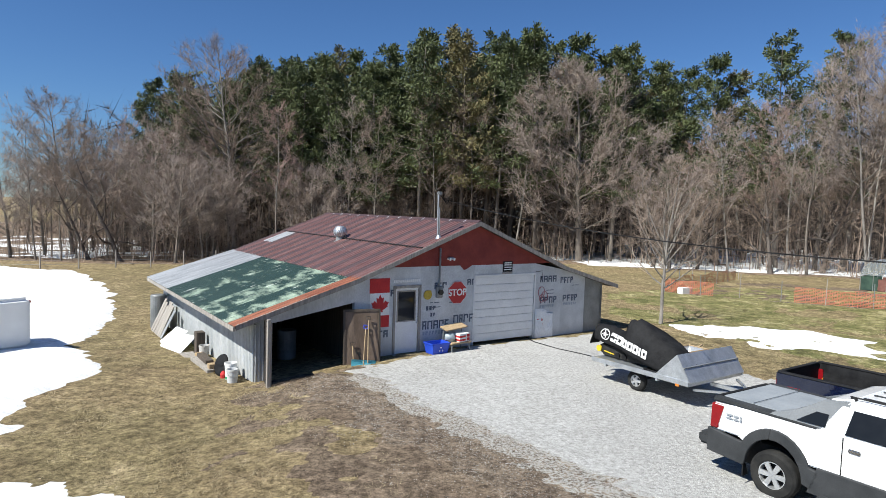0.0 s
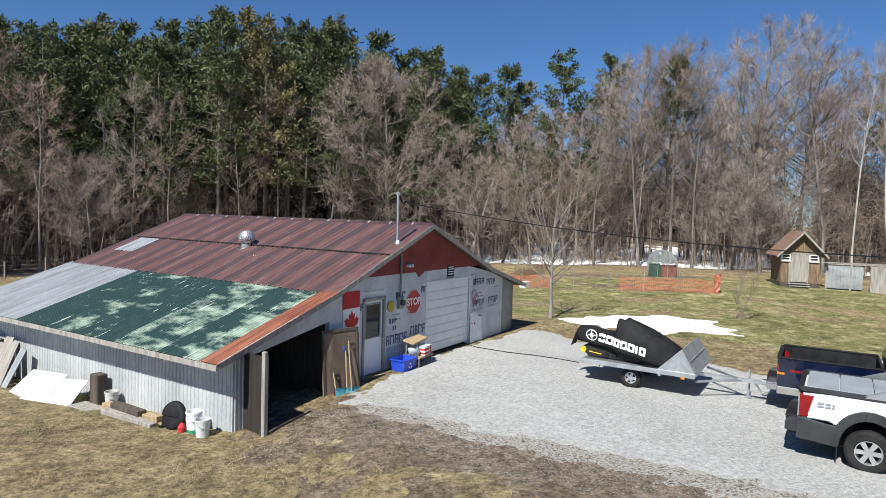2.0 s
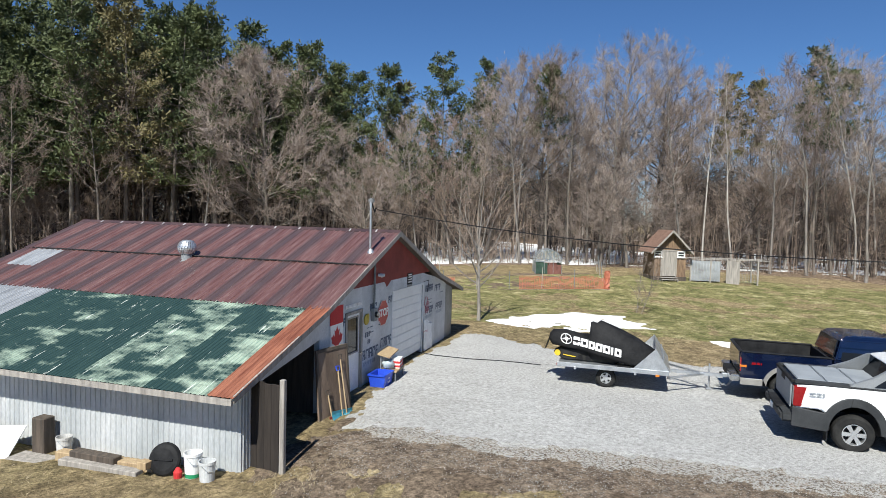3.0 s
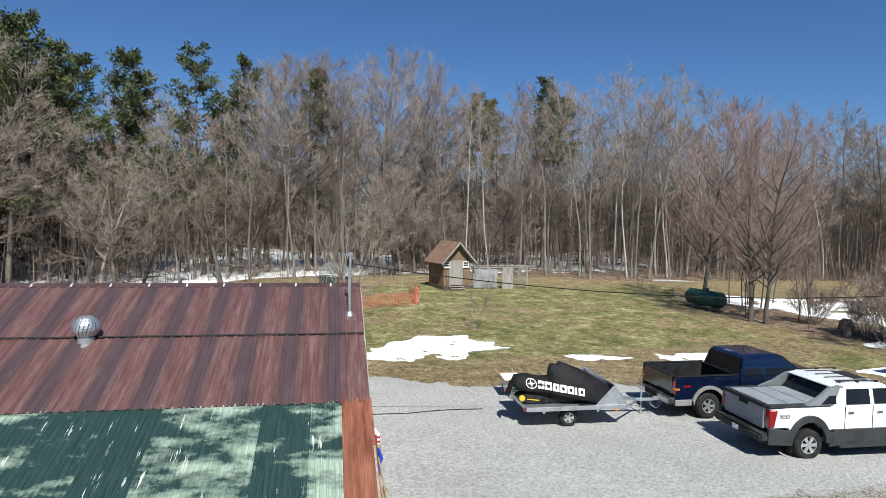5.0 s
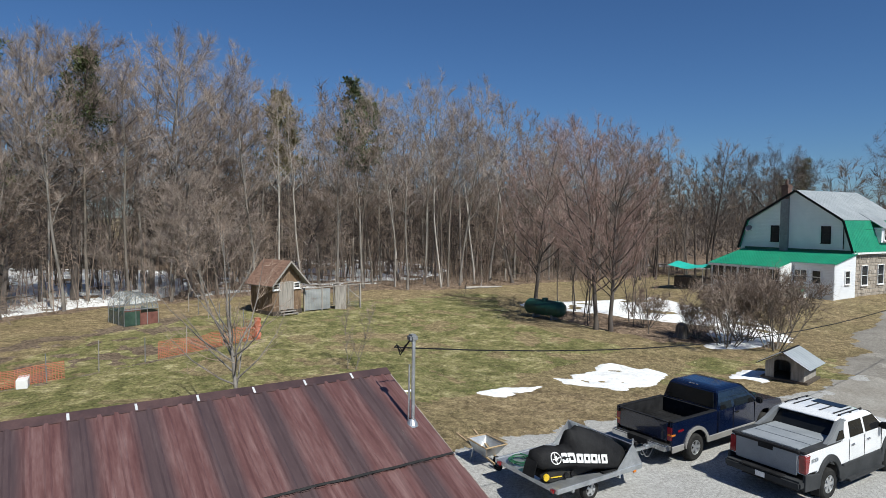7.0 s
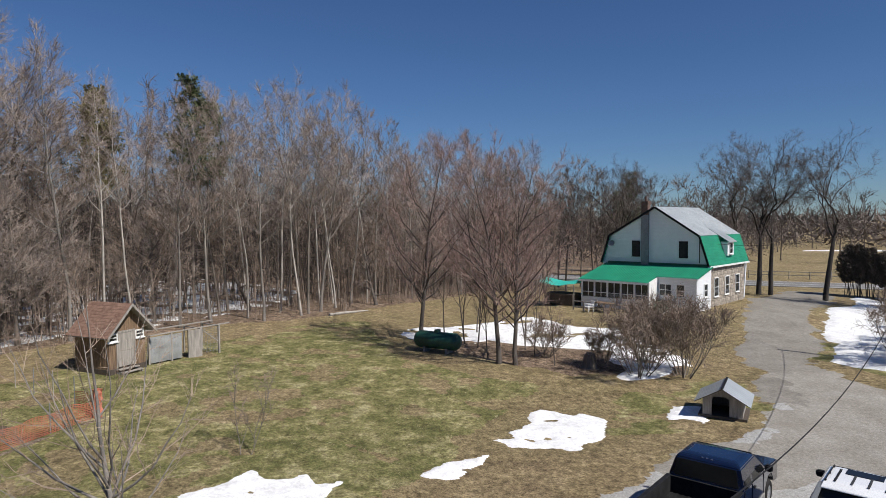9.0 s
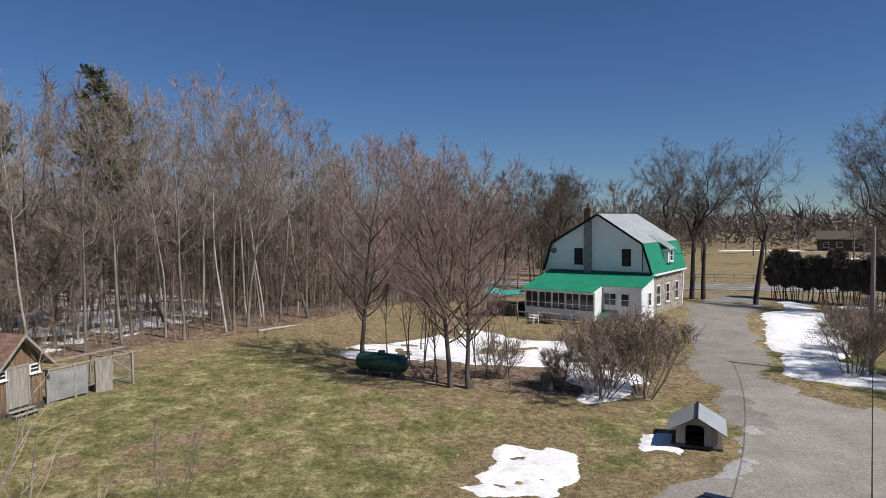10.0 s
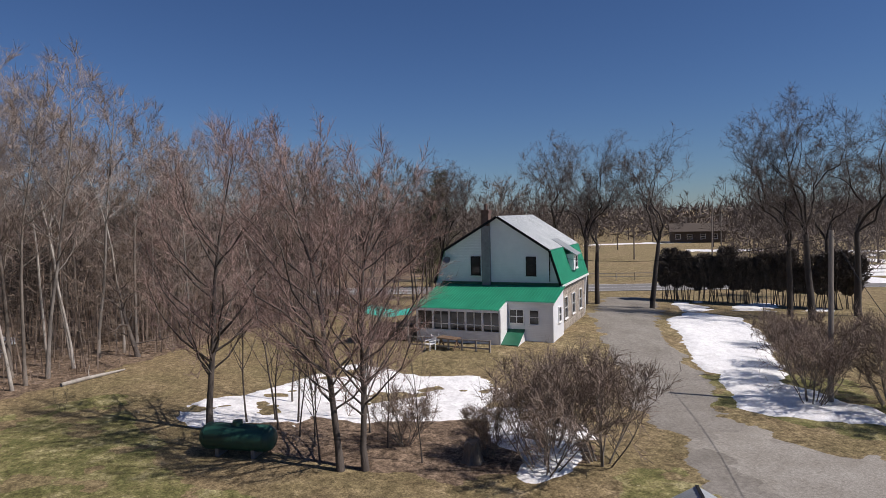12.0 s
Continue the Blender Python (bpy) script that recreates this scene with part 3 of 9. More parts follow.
def wall_front():
    # front wall with the openings cut as separate panels
    T = 0.14
    def panel(u0, u1, z0, cuts=()):
        us = sorted({u0, u1, *[k for k in (KL[0], 0.0, KR[0]) if u0 < k < u1]})
        top = [(u, 0.0, roof_z(u) - 0.1) for u in us]
        bm = bmesh.new()
        slab(bm, [(u0, 0, z0), (u1, 0, z0)] + top[::-1], (0, T, 0))
        return fixed(bm)
    W = 2.62
    def band(u0, u1, z0, z1):
        bm = bmesh.new()
        box(bm, u0, u1, 0, T, z0, z1)
        return bm
    for u0, u1, z0, z1 in ((-4.4, -3.08, -0.4, W), (-3.08, -2.12, 2.02, W), (-2.12, 0.02, -0.3, W), (0.02, 2.7, 2.22, W), (2.7, 4.05, -0.2, W)):
        lo = min(roof_z(u0), roof_z(u1)) - 0.1
        bm = bmesh.new()
        if z1 > lo:
            slab(bm, [(u0, 0, z0), (u1, 0, z0), (u1, 0, min(W, roof_z(u1) - 0.1)), (u0, 0, min(W, roof_z(u0) - 0.1))], (0, T, 0))
        else:
            box(bm, u0, u1, 0, T, z0, z1)
        part("wall_panel", fixed(bm), WRAP, garage, "grey-white printed house wrap")
    bm = bmesh.new()
    slab(bm, [(4.05, 0.0, -0.2), (5.3, 0.0, -0.2), (5.3, 0.0, roof_z(5.3) - 0.1), (4.05, 0.0, roof_z(4.05) - 0.1)], (0, T, 0))
    part("wall_panel", fixed(bm), WRAP, garage, "grey-white printed house wrap")
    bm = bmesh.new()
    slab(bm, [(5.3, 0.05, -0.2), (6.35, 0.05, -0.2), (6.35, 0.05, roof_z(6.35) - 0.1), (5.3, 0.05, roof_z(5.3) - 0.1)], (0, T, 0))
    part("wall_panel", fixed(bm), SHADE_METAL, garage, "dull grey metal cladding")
    # red gable
    bm = bmesh.new()
    a, c = -(PEAK[1] - 0.1 - W) / ((PEAK[1] - KL[1]) / 4.4), (PEAK[1] - 0.1 - W) / ((PEAK[1] - KR[1]) / 4.05)
    slab(bm, [(a, -0.003, W), (-0.62, -0.003, W), (-0.45, -0.003, W - 0.16), (-0.3, -0.003, W - 0.1), (-0.12, -0.003, W), (c, -0.003, W), (0, -0.003, PEAK[1] - 0.1)], (0, T, 0))
    part("gable", fixed(bm), RED_BOARD, garage, "dark barn-red gable boarding")
    # wall above the open bay
    bm = bmesh.new()
    slab(bm, [(-7.3, 0.0, 1.12), (-4.4, 0.0, 1.62), (-4.4, 0.0, roof_z(-4.4) - 0.1), (-7.3, 0.0, roof_z(-7.3) - 0.1)], (0, 0.05, 0))
    part("wall_panel", fixed(bm), WHITE_METAL, garage, "blue-white corrugated metal over the open bay")


wall_front()
for nm, pts, off, mt in (
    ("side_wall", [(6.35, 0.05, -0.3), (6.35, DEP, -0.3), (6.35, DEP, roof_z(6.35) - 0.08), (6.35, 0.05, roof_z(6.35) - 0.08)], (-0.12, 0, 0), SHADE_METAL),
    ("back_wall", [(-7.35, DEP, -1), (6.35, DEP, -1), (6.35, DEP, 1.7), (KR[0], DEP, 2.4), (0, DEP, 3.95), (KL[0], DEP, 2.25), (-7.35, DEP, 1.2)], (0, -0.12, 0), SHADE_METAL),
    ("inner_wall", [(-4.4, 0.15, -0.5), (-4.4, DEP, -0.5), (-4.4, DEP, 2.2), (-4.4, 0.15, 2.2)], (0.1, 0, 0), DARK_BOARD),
):
    bm = bmesh.new()
    slab(bm, pts, off)
    part(nm, fixed(bm), mt, garage)
bm = bmesh.new()
corrugated(bm, (-7.35, 0.0, -1.1), (0, 0, 1), (0, 1, 0), 2.45, DEP, 0.13, 0.018, (-1, 0, 0))
part("side_wall", bm, WHITE_METAL, garage, "chalky white corrugated metal siding")
bm = bmesh.new()
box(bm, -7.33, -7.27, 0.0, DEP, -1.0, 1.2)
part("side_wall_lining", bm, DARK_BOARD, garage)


def roof():
    # each slope: (u, z) top, (u, z) bottom; sheets side by side along the ridge
    def sheets(name, top, bot, v0, v1, width, pitch, depth, mt, lift=0.0, label=""):
        (ut, zt), (ub, zb) = top, bot
        d = Vector((ut - ub, 0, zt - zb))
        up = Vector((-(zt - zb), 0, ut - ub)).normalized()
        if up.z < 0:
            up.negate()
        n = max(1, round((v1 - v0) / width))
        for i in range(n):
            a, c = v0 + (v1 - v0) * i / n, v0 + (v1 - v0) * (i + 1) / n
            bm = bmesh.new()
            corrugated(bm, Vector((ub, a, zb)) + up * (lift + 0.002 * (i % 2)), d.normalized(), (0, 1, 0), d.length, c - a + 0.01, pitch, depth, up, 0.55)
            part("roof_sheet", bm, mt, garage, label)
    zm = roof_z(-2.2)
    sheets("upper", (0.02, PEAK[1] + 0.0), (-2.25, roof_z(-2.25)), -0.22, DEP + 0.15, 0.86, 0.215, 0.018, RUST_ROOF, 0.03)
    sheets("lower", (-2.1, roof_z(-2.1)), (-4.45, roof_z(-4.45)), -0.22, DEP - 1.55, 0.86, 0.215, 0.018, RUST_ROOF, 0.018)
    sheets("lower", (-2.1, roof_z(-2.1)), (-3.3, roof_z(-3.3)), DEP - 1.55, DEP - 0.45, 1.1, 0.22, 0.018, SILVER, 0.018, "bare silver replacement sheet")
    sheets("lower", (-3.3, roof_z(-3.3)), (-4.45, roof_z(-4.45)), DEP - 1.55, DEP - 0.45, 1.1, 0.22, 0.018, RUST_ROOF, 0.018)
    sheets("lower", (-2.1, roof_z(-2.1)), (-4.45, roof_z(-4.45)), DEP - 0.45, DEP + 0.15, 0.6, 0.22, 0.018, RUST_ROOF, 0.018)
    sheets("green", (-4.35, roof_z(-4.35)), (-7.95, 1.22), 0.28, 7.9, 1.27, 0.10, 0.012, GREEN_ROOF, 0.006, "peeling dark green painted roof sheet")
    sheets("silver", (-4.35, roof_z(-4.35)), (-7.95, 1.22), 7.9, DEP + 0.3, 1.0, 0.10, 0.012, SILVER, 0.008, "bare silver weathered roof sheet")
    sheets("strip", (-4.3, roof_z(-4.3)), (-7.95, 1.22), -0.25, 0.3, 0.55, 0.10, 0.010, RUST_STRIP, 0.016, "orange rusted edge sheet")
    sheets("right", (-0.02, PEAK[1]), (KR[0], KR[1]), -0.22, DEP + 0.15, 0.86, 0.215, 0.018, RUST_ROOF, 0.03)
    sheets("right", (KR[0] - 0.1, roof_z(KR[0] - 0.1)), ER, -0.22, DEP + 0.15, 0.86, 0.215, 0.018, SILVER, 0.012)
    # boarding below the sheets
    for a, b in ((EL, KL), (KL, PEAK), (PEAK, KR), (KR, ER)):
        bm = bmesh.new()
        slab(bm, [(a[0], -0.2, a[1] - 0.03), (b[0], -0.2, b[1] - 0.03), (b[0], DEP + 0.1, b[1] - 0.03), (a[0], DEP + 0.1, a[1] - 0.03)], (0, 0, -0.06))
        part("roof_deck", fixed(bm), DARK_BOARD, garage)
    # barge boards along the front edge
    for a, b, lb in ((EL, KL, ""), (KL, PEAK, ""), (PEAK, KR, ""), (KR, ER, "")):
        bm = bmesh.new()
        slab(bm, [(a[0], -0.24, a[1] + 0.02), (b[0], -0.24, b[1] + 0.02), (b[0], -0.24, b[1] - 0.12), (a[0], -0.24, a[1] - 0.12)], (0, 0.035, 0))
        part("barge_board", fixed(bm), GREY_BOARD, garage, "weathered pale barge board")
    bm = bmesh.new()
    box(bm, -7.97, -7.92, -0.22, DEP + 0.2, 1.10, 1.215)
    part("fascia", bm, GREY_BOARD, garage)


roof()


# ---- garage doors and things on its front ----
RED = mat("flag_red", (0.42, 0.018, 0.022), (0.52, 0.03, 0.03), 2.0, 0.75, 0, 40.0, 0.1)
SIGN_RED = mat("sign_red", (0.36, 0.015, 0.02), (0.44, 0.025, 0.03), 2.0, 0.4, 0, 40.0, 0.05)
INK = mat("blue_grey_print", (0.06, 0.08, 0.12), (0.11, 0.13, 0.17), 4.0, 0.7, 0, 40.0, 0.0)
INK_PALE = mat("faded_print", (0.28, 0.32, 0.38), (0.36, 0.40, 0.45), 4.0, 0.7, 0, 40.0, 0.0)
TARRED = mat("tarred_brown_board", (0.016, 0.012, 0.010), (0.034, 0.026, 0.021), 2.0, 0.85, 0, 25.0, 0.4, 0.01, (6, 6, 0.6))
RIDGE = mat("dark_rust_cap", (0.05, 0.03, 0.032), (0.095, 0.055, 0.052), 2.0, 0.5, 0.1, 30.0, 0.1)
PLYWOOD = mat("stained_plywood", (0.10, 0.07, 0.05), (0.22, 0.16, 0.12), 1.2, 0.8, 0, 20.0, 0.3, 0.01, (3, 3, 0.6), dirt=(0.04, 0.03, 0.026), dirt_at=0.55)
CYAN = mat("cyan_plastic", (0.10, 0.42, 0.55), (0.16, 0.52, 0.65), 3.0, 0.5, 0, 40.0, 0.05)
BLUE = mat("blue_plastic", (0.02, 0.06, 0.50), (0.03, 0.09, 0.60), 3.0, 0.4, 0, 40.0, 0.05)
HANDLE_WOOD = mat("bare_wood", (0.30, 0.21, 0.12), (0.45, 0.34, 0.2), 3.0, 0.7, 0, 30.0, 0.2, 0.005, (5, 5, 0.6))
FRONT_Y = -0.012


def front(name, rects, mt, parent, label="", depth=0.006, y=FRONT_Y):
    """Flat strokes on the front wall: (u0, u1, z0, z1)."""
    bm = bmesh.new()
    for u0, u1, z0, z1 in rects:
        box(bm, u0, u1, y - depth, y, z0, z1)
    return part(name, bm, mt, parent, label)


def letters(name, text, size, m, mt, parent=None, depth=0.004, bold=0.0):
    cu = bpy.data.curves.new(name, "FONT")
    cu.body, cu.size, cu.extrude, cu.align_x, cu.align_y, cu.offset = text, size, depth, "CENTER", "CENTER", bold
    tmp = new(name, cu)
    me = bpy.data.meshes.new_from_object(tmp.evaluated_get(bpy.context.evaluated_depsgraph_get()))
    bpy.data.objects.remove(tmp)
    bpy.data.curves.remove(cu)
    me.transform(m)
    return mesh_part(name, me, mt, parent)


def overhead_door():
    d = new("overhead_door")
    d.parent = garage
    n = 8
    for i in range(n):
        z0, z1 = 0.02 + 2.2 * i / n, 0.02 + 2.2 * (i + 1) / n
        bm = bmesh.new()
        box(bm, 0.02, 2.7, 0.03, 0.07, z0 + 0.004, z1 - 0.004)
        box(bm, 0.06, 2.66, 0.026, 0.035, z0 + 0.03, z1 - 0.03)
        part("door_panel", bevelled(bm, 0.008), WHITE, d, "ribbed white door section")
    for u in (-0.03, 2.7):
        bm = bmesh.new()
        box(bm, u, u + 0.05, -0.02, 0.08, -0.1, 2.26)
        part("jamb", bm, WHITE, d)
    bm = bmesh.new()
    box(bm, -0.03, 2.75, -0.02, 0.08, 2.22, 2.28)
    part("head", bm, WHITE, d)


def entry_door():
    d = new("entry_door")
    d.parent = garage
    bm = bmesh.new()
    box(bm, -3.02, -2.18, 0.04, 0.085, -0.06, 0.95)
    box(bm, -3.02, -2.92, 0.04, 0.085, 0.95, 1.97)
    box(bm, -2.28, -2.18, 0.04, 0.085, 0.95, 1.97)
    box(bm, -2.92, -2.28, 0.04, 0.085, 1.86, 1.97)
    part("leaf", bm, WHITE, d)
    bm = bmesh.new()
    box(bm, -2.92, -2.28, 0.05, 0.065, 0.95, 1.86)
    part("pane", bm, GLASS_DARK, d, "dark window glass")
    for u0, u1, z0, z1 in ((-2.94, -2.90, 0.93, 1.88), (-2.30, -2.26, 0.93, 1.88), (-2.94, -2.26, 0.92, 0.96), (-2.94, -2.26, 1.85, 1.89)):
        bm = bmesh.new()
        box(bm, u0, u1, 0.025, 0.045, z0, z1)
        part("glazing_bead", bm, GREY_BOARD, d)
    for u0, u1, z0, z1 in ((-3.1, -3.02, -0.1, 2.05), (-2.18, -2.10, -0.1, 2.05), (-3.1, -2.1, 1.97, 2.05)):
        bm = bmesh.new()
        box(bm, u0, u1, -0.03, 0.1, z0, z1)
        part("frame", bm, GREY_BOARD, d)
    bm = bmesh.new()
    rod(bm, (-2.24, 0.04, 0.88), (-2.24, -0.03, 0.88), 0.012)
    rod(bm, (-2.24, -0.03, 0.88), (-2.24, -0.06, 0.88), 0.028)
    part("knob", bm, CHROME, d)
    bm = bmesh.new()
    box(bm, -3.12, -2.08, -0.16, 0.1, -0.16, -0.06)
    part("sill", bm, GREY_BOARD, d)


overhead_door()
entry_door()

# printed wrap: blocks of worn lettering, far too faded to keep as words
PRINT = [
    (-2.02, 0.62, 0.92, 0.27), (-0.82, 0.74, 0.76, 0.27), (-2.0, 0.44, 0.85, 0.12), (2.98, 1.93, 0.72, 0.23), (4.0, 1.86, 0.62, 0.23), (3.0, 1.16, 0.72, 0.24),
    (3.0, 1.0, 0.7, 0.11), (4.15, 1.18, 0.78, 0.24), (4.2, 1.03, 0.7, 0.1), (-1.6, 1.90, 0.55, 0.2), (-0.3, 1.97, 0.28, 0.2), (-3.2, 1.74, 0.16, 0.2), (-3.56, 0.5, 0.36, 0.22), (-1.9, 1.22, 0.34, 0.14), (-1.72, 1.02, 0.2, 0.12),
]
prnt = random.Random(3)
for k, (u, z, w, h) in enumerate(PRINT):
    x = u
    while x < u + w - 0.05:
        lw = h * prnt.uniform(0.5, 0.85)
        strokes = [(x, x + 0.05, z, z + h), (x, x + lw, z + h - 0.05, z + h)]
        for r in ((x + lw - 0.05, x + lw, z + prnt.choice((0, h * 0.5)), z + h - 0.05), (x + 0.05, x + lw * 0.8, z + h * 0.38, z + h * 0.38 + 0.045)):
            if prnt.random() < 0.85:
                strokes.append(r)
        front("print", strokes, INK_PALE if k in (2, 6, 8) else INK, garage, "worn blue-grey printing on the wrap", 0.003, -0.001)
        x += lw + 0.035
for u, z in ((-1.75, 1.45), (-1.7, 1.3), (-1.0, 1.42), (3.3, 1.62), (3.35, 1.5), (4.6, 1.75)):
    for dx, w in ((0, 0.12), (0.16, 0.2)):
        front("print_bar", [(u + dx, u + dx + w, z, z + 0.025)], INK, garage, "", 0.003, -0.001)

flag = thing("flag", GARAGE @ pose(0, 0, 0), "red and white maple leaf flag pinned to the wall", "flag")
for band_at in ((-3.92, -3.24, 1.86, 2.30), (-3.84, -3.24, 0.82, 1.18)):
    front("red_band", [band_at], RED, flag, "", 0.005, -0.012)
front("white_field", [(-3.9, -3.24, 1.18, 1.86)], WHITE, flag, "", 0.004, -0.012)
bm = bmesh.new()
leaf = [(0, 0.29), (0.06, 0.16), (0.13, 0.2), (0.11, 0.03), (0.2, 0.11), (0.22, 0.06), (0.3, 0.04), (0.25, -0.05), (0.27, -0.09), (0.09, -0.19), (0.1, -0.25), (0.015, -0.24), (0.015, -0.32)]
slab(bm, [(-3.56 + x, -0.02, 1.53 + z) for x, z in leaf + [(-x, z) for x, z in leaf[::-1]][:-1]], (0, 0.003, 0))
part("maple_leaf", fixed(bm), RED, flag)

stop = thing("stop_sign", GARAGE @ pose(-0.7, -0.014, 1.74, 90, 0, 0), "red octagonal stop sign fixed to the garage wall", "road sign")
bm = bmesh.new()
r = 0.36 / math.cos(math.pi / 8)
slab(bm, [(r * math.cos(math.pi / 8 + k * math.pi / 4), r * math.sin(math.pi / 8 + k * math.pi / 4), 0) for k in range(8)], (0, 0, 0.006))
part("plate", fixed(bm), SIGN_RED, stop)
bm = bmesh.new()
for k in range(8):
    a, b = math.pi / 8 + k * math.pi / 4, math.pi / 8 + (k + 1) * math.pi / 4
    slab(bm, [(q * math.cos(t), q * math.sin(t), 0.0065) for q, t in ((r * 0.985, a), (r * 0.985, b), (r * 0.955, b), (r * 0.955, a))], (0, 0, 0.002))
part("border", fixed(bm), WHITE, stop)
letters("lettering", "STOP", 0.30, pose(0, 0, 0.009), WHITE, stop, 0.002, 0.008)

sign = thing("wall_sign", GARAGE, "small dark framed sign above the garage door", "sign")
front("plate", [(1.2, 1.62, 2.36, 2.72)], BLACK, sign, "", 0.012)
front("writing", [(1.25, 1.57, z, z + 0.035) for z in (2.42, 2.5, 2.58, 2.65)], WHITE, sign, "", 0.003, -0.0245)
front("name_plate", [(1.18, 1.62, 2.29, 2.34)], GREY_BOARD, sign, "", 0.008)
plate = thing("letter_board", GARAGE, "row of pale letter tiles over the entry door", "sign")
for k in range(13):
    front("tile", [(-3.1 + k * 0.075, -3.1 + k * 0.075 + 0.055, 2.15 + 0.003 * (k % 3), 2.24)], WHITE, plate, "", 0.008)
emblem = thing("wall_emblem", GARAGE, "yellow round ornament hanging on the wall", "ornament")
bm = bmesh.new()
rod(bm, (-1.86, -0.012, 1.72), (-1.86, -0.04, 1.72), 0.15, n=14)
rod(bm, (-1.80, -0.03, 1.80), (-1.80, -0.05, 1.80), 0.07, n=10)
part("disc", bm, mat("faded_yellow", (0.42, 0.30, 0.03), (0.5, 0.37, 0.05), 5.0, 0.6, 0, 30.0, 0.1), emblem)
decal = thing("wall_decal", GARAGE, "red ring-shaped outline decoration on the wrap", "ornament")
bm = bmesh.new()
for cx, cz, rr in ((3.05, 1.58, 0.16), (3.2, 1.42, 0.15), (3.08, 1.35, 0.12)):
    pipe(bm, [(cx + rr * math.cos(k * math.tau / 14), -0.02, cz + rr * 1.2 * math.sin(k * math.tau / 14)) for k in range(15)], 0.012, 5)
part("outline", bm, mat("dull_pink", (0.35, 0.12, 0.14), (0.45, 0.18, 0.2), 4.0, 0.7, 0, 30.0, 0), decal)
ribbon = thing("warning_tape", GARAGE, "red and white strip hanging by the door corner", "tape")
front("red_strip", [(2.82, 3.12, 0.38, 0.46), (2.82, 3.12, 0.54, 0.62)], RED, ribbon, "", 0.03, -0.03)
sheet = thing("plastic_sheet", GARAGE, "crumpled white plastic sheeting over the lower wall", "plastic sheet")
us, zs = np.linspace(2.74, 3.62, 22), np.linspace(-0.06, 0.98, 22)
bm = bmesh.new()
gridv = [[bm.verts.new((u, -0.035 - 0.035 * float(grain(u * 3, z * 2.0, 0.5, 3)) - 0.05 * (1 - z), z - 0.12 * max(0, float(grain(u, 3, 0.5))) * (z > 0.9) - 0.4 * max(0, u - 3.1) * (z > 0.5) * (z - 0.5))) for z in zs] for u in us]
for a, b in zip(gridv, gridv[1:]):
    for k in range(len(zs) - 1):
        bm.faces.new((a[k], b[k], b[k + 1], a[k + 1]))
part("sheet", bm, mat("milky_plastic", (0.70, 0.72, 0.74), (0.82, 0.83, 0.84), 2.0, 0.3, 0, 20.0, 0.2), sheet, smooth=True)

# big plywood door of the open bay, swung against the wall, and the other leaf, edge on
leafdoor = thing("bay_door", GARAGE @ pose(-4.85, -0.26, -0.28, -5, 0, -13), "stained brown plywood bay door standing open by the entrance", "door")
bm = bmesh.new()
box(bm, 0, 1.1, -0.03, 0.02, 0, 1.74)
part("panel", bevelled(bm, 0.006), PLYWOOD, leafdoor)
for x0, x1, z0, z1 in ((0, 1.1, 1.67, 1.74), (0, 0.06, 0, 1.67), (1.04, 1.1, 0, 1.67)):
    bm = bmesh.new()
    box(bm, x0, x1, -0.045, -0.03, z0, z1)
    part("batten", bm, DARK_BOARD, leafdoor)
swing = thing("bay_door", GARAGE @ pose(-7.05, 0.0, -0.41, 0, 0, -103.5), "dark weathered bay door swung out from the corner", "door")
for k in range(4):
    bm = bmesh.new()
    box(bm, 0.0 + k * 0.19, 0.187 + k * 0.19, -0.025, 0.0, 0.02 - 0.01 * k, 1.74 + 0.02 * (k % 2))
    part("plank", bevelled(bm, 0.004), TARRED, swing)
for z in (0.3, 1.3):
    bm = bmesh.new()
    box(bm, 0.02, 0.74, 0.0, 0.03, z, z + 0.1)
    part("ledge", bm, TARRED, swing)
bm = bmesh.new()
box(bm, -7.28, -7.19, -0.86, -0.76, -0.55, 1.46)
box(bm, -7.2, -7.15, -0.84, -0.78, -0.55, 1.38)
part("post", bevelled(bm, 0.01), GREY_BOARD, garage, "split grey door post")
bm = bmesh.new()
corrugated(bm, (-7.37, -0.01, -0.8), (0, 0, 1), (1, 0, 0), 2.0, 0.3, 0.1, 0.015, (0, -1, 0))
part("corner_panel", bm, WHITE_METAL, garage, "white corrugated corner panel")

# bay's contents, barely seen in the dark
oil = thing("oil_drum", GARAGE @ pose(-5.6, 2.2, -0.35), "dark steel drum inside the open bay", "drum")
bm = bmesh.new()
lathe(bm, [(0.0, 0), (0.29, 0), (0.29, 0.28), (0.3, 0.29), (0.29, 0.3), (0.29, 0.58), (0.3, 0.59), (0.29, 0.6), (0.29, 0.88), (0.0, 0.88)], 20)
part("barrel", bm, SHADE_METAL, oil)
bench = thing("workbench", GARAGE @ pose(-5.2, 5.2, -0.4), "rough timber workbench in the open bay", "workbench")
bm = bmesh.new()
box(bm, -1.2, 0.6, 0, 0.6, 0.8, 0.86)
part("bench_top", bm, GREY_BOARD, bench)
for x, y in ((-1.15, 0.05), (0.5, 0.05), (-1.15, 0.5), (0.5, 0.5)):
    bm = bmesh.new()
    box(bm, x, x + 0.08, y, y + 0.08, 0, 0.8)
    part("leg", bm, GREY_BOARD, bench)

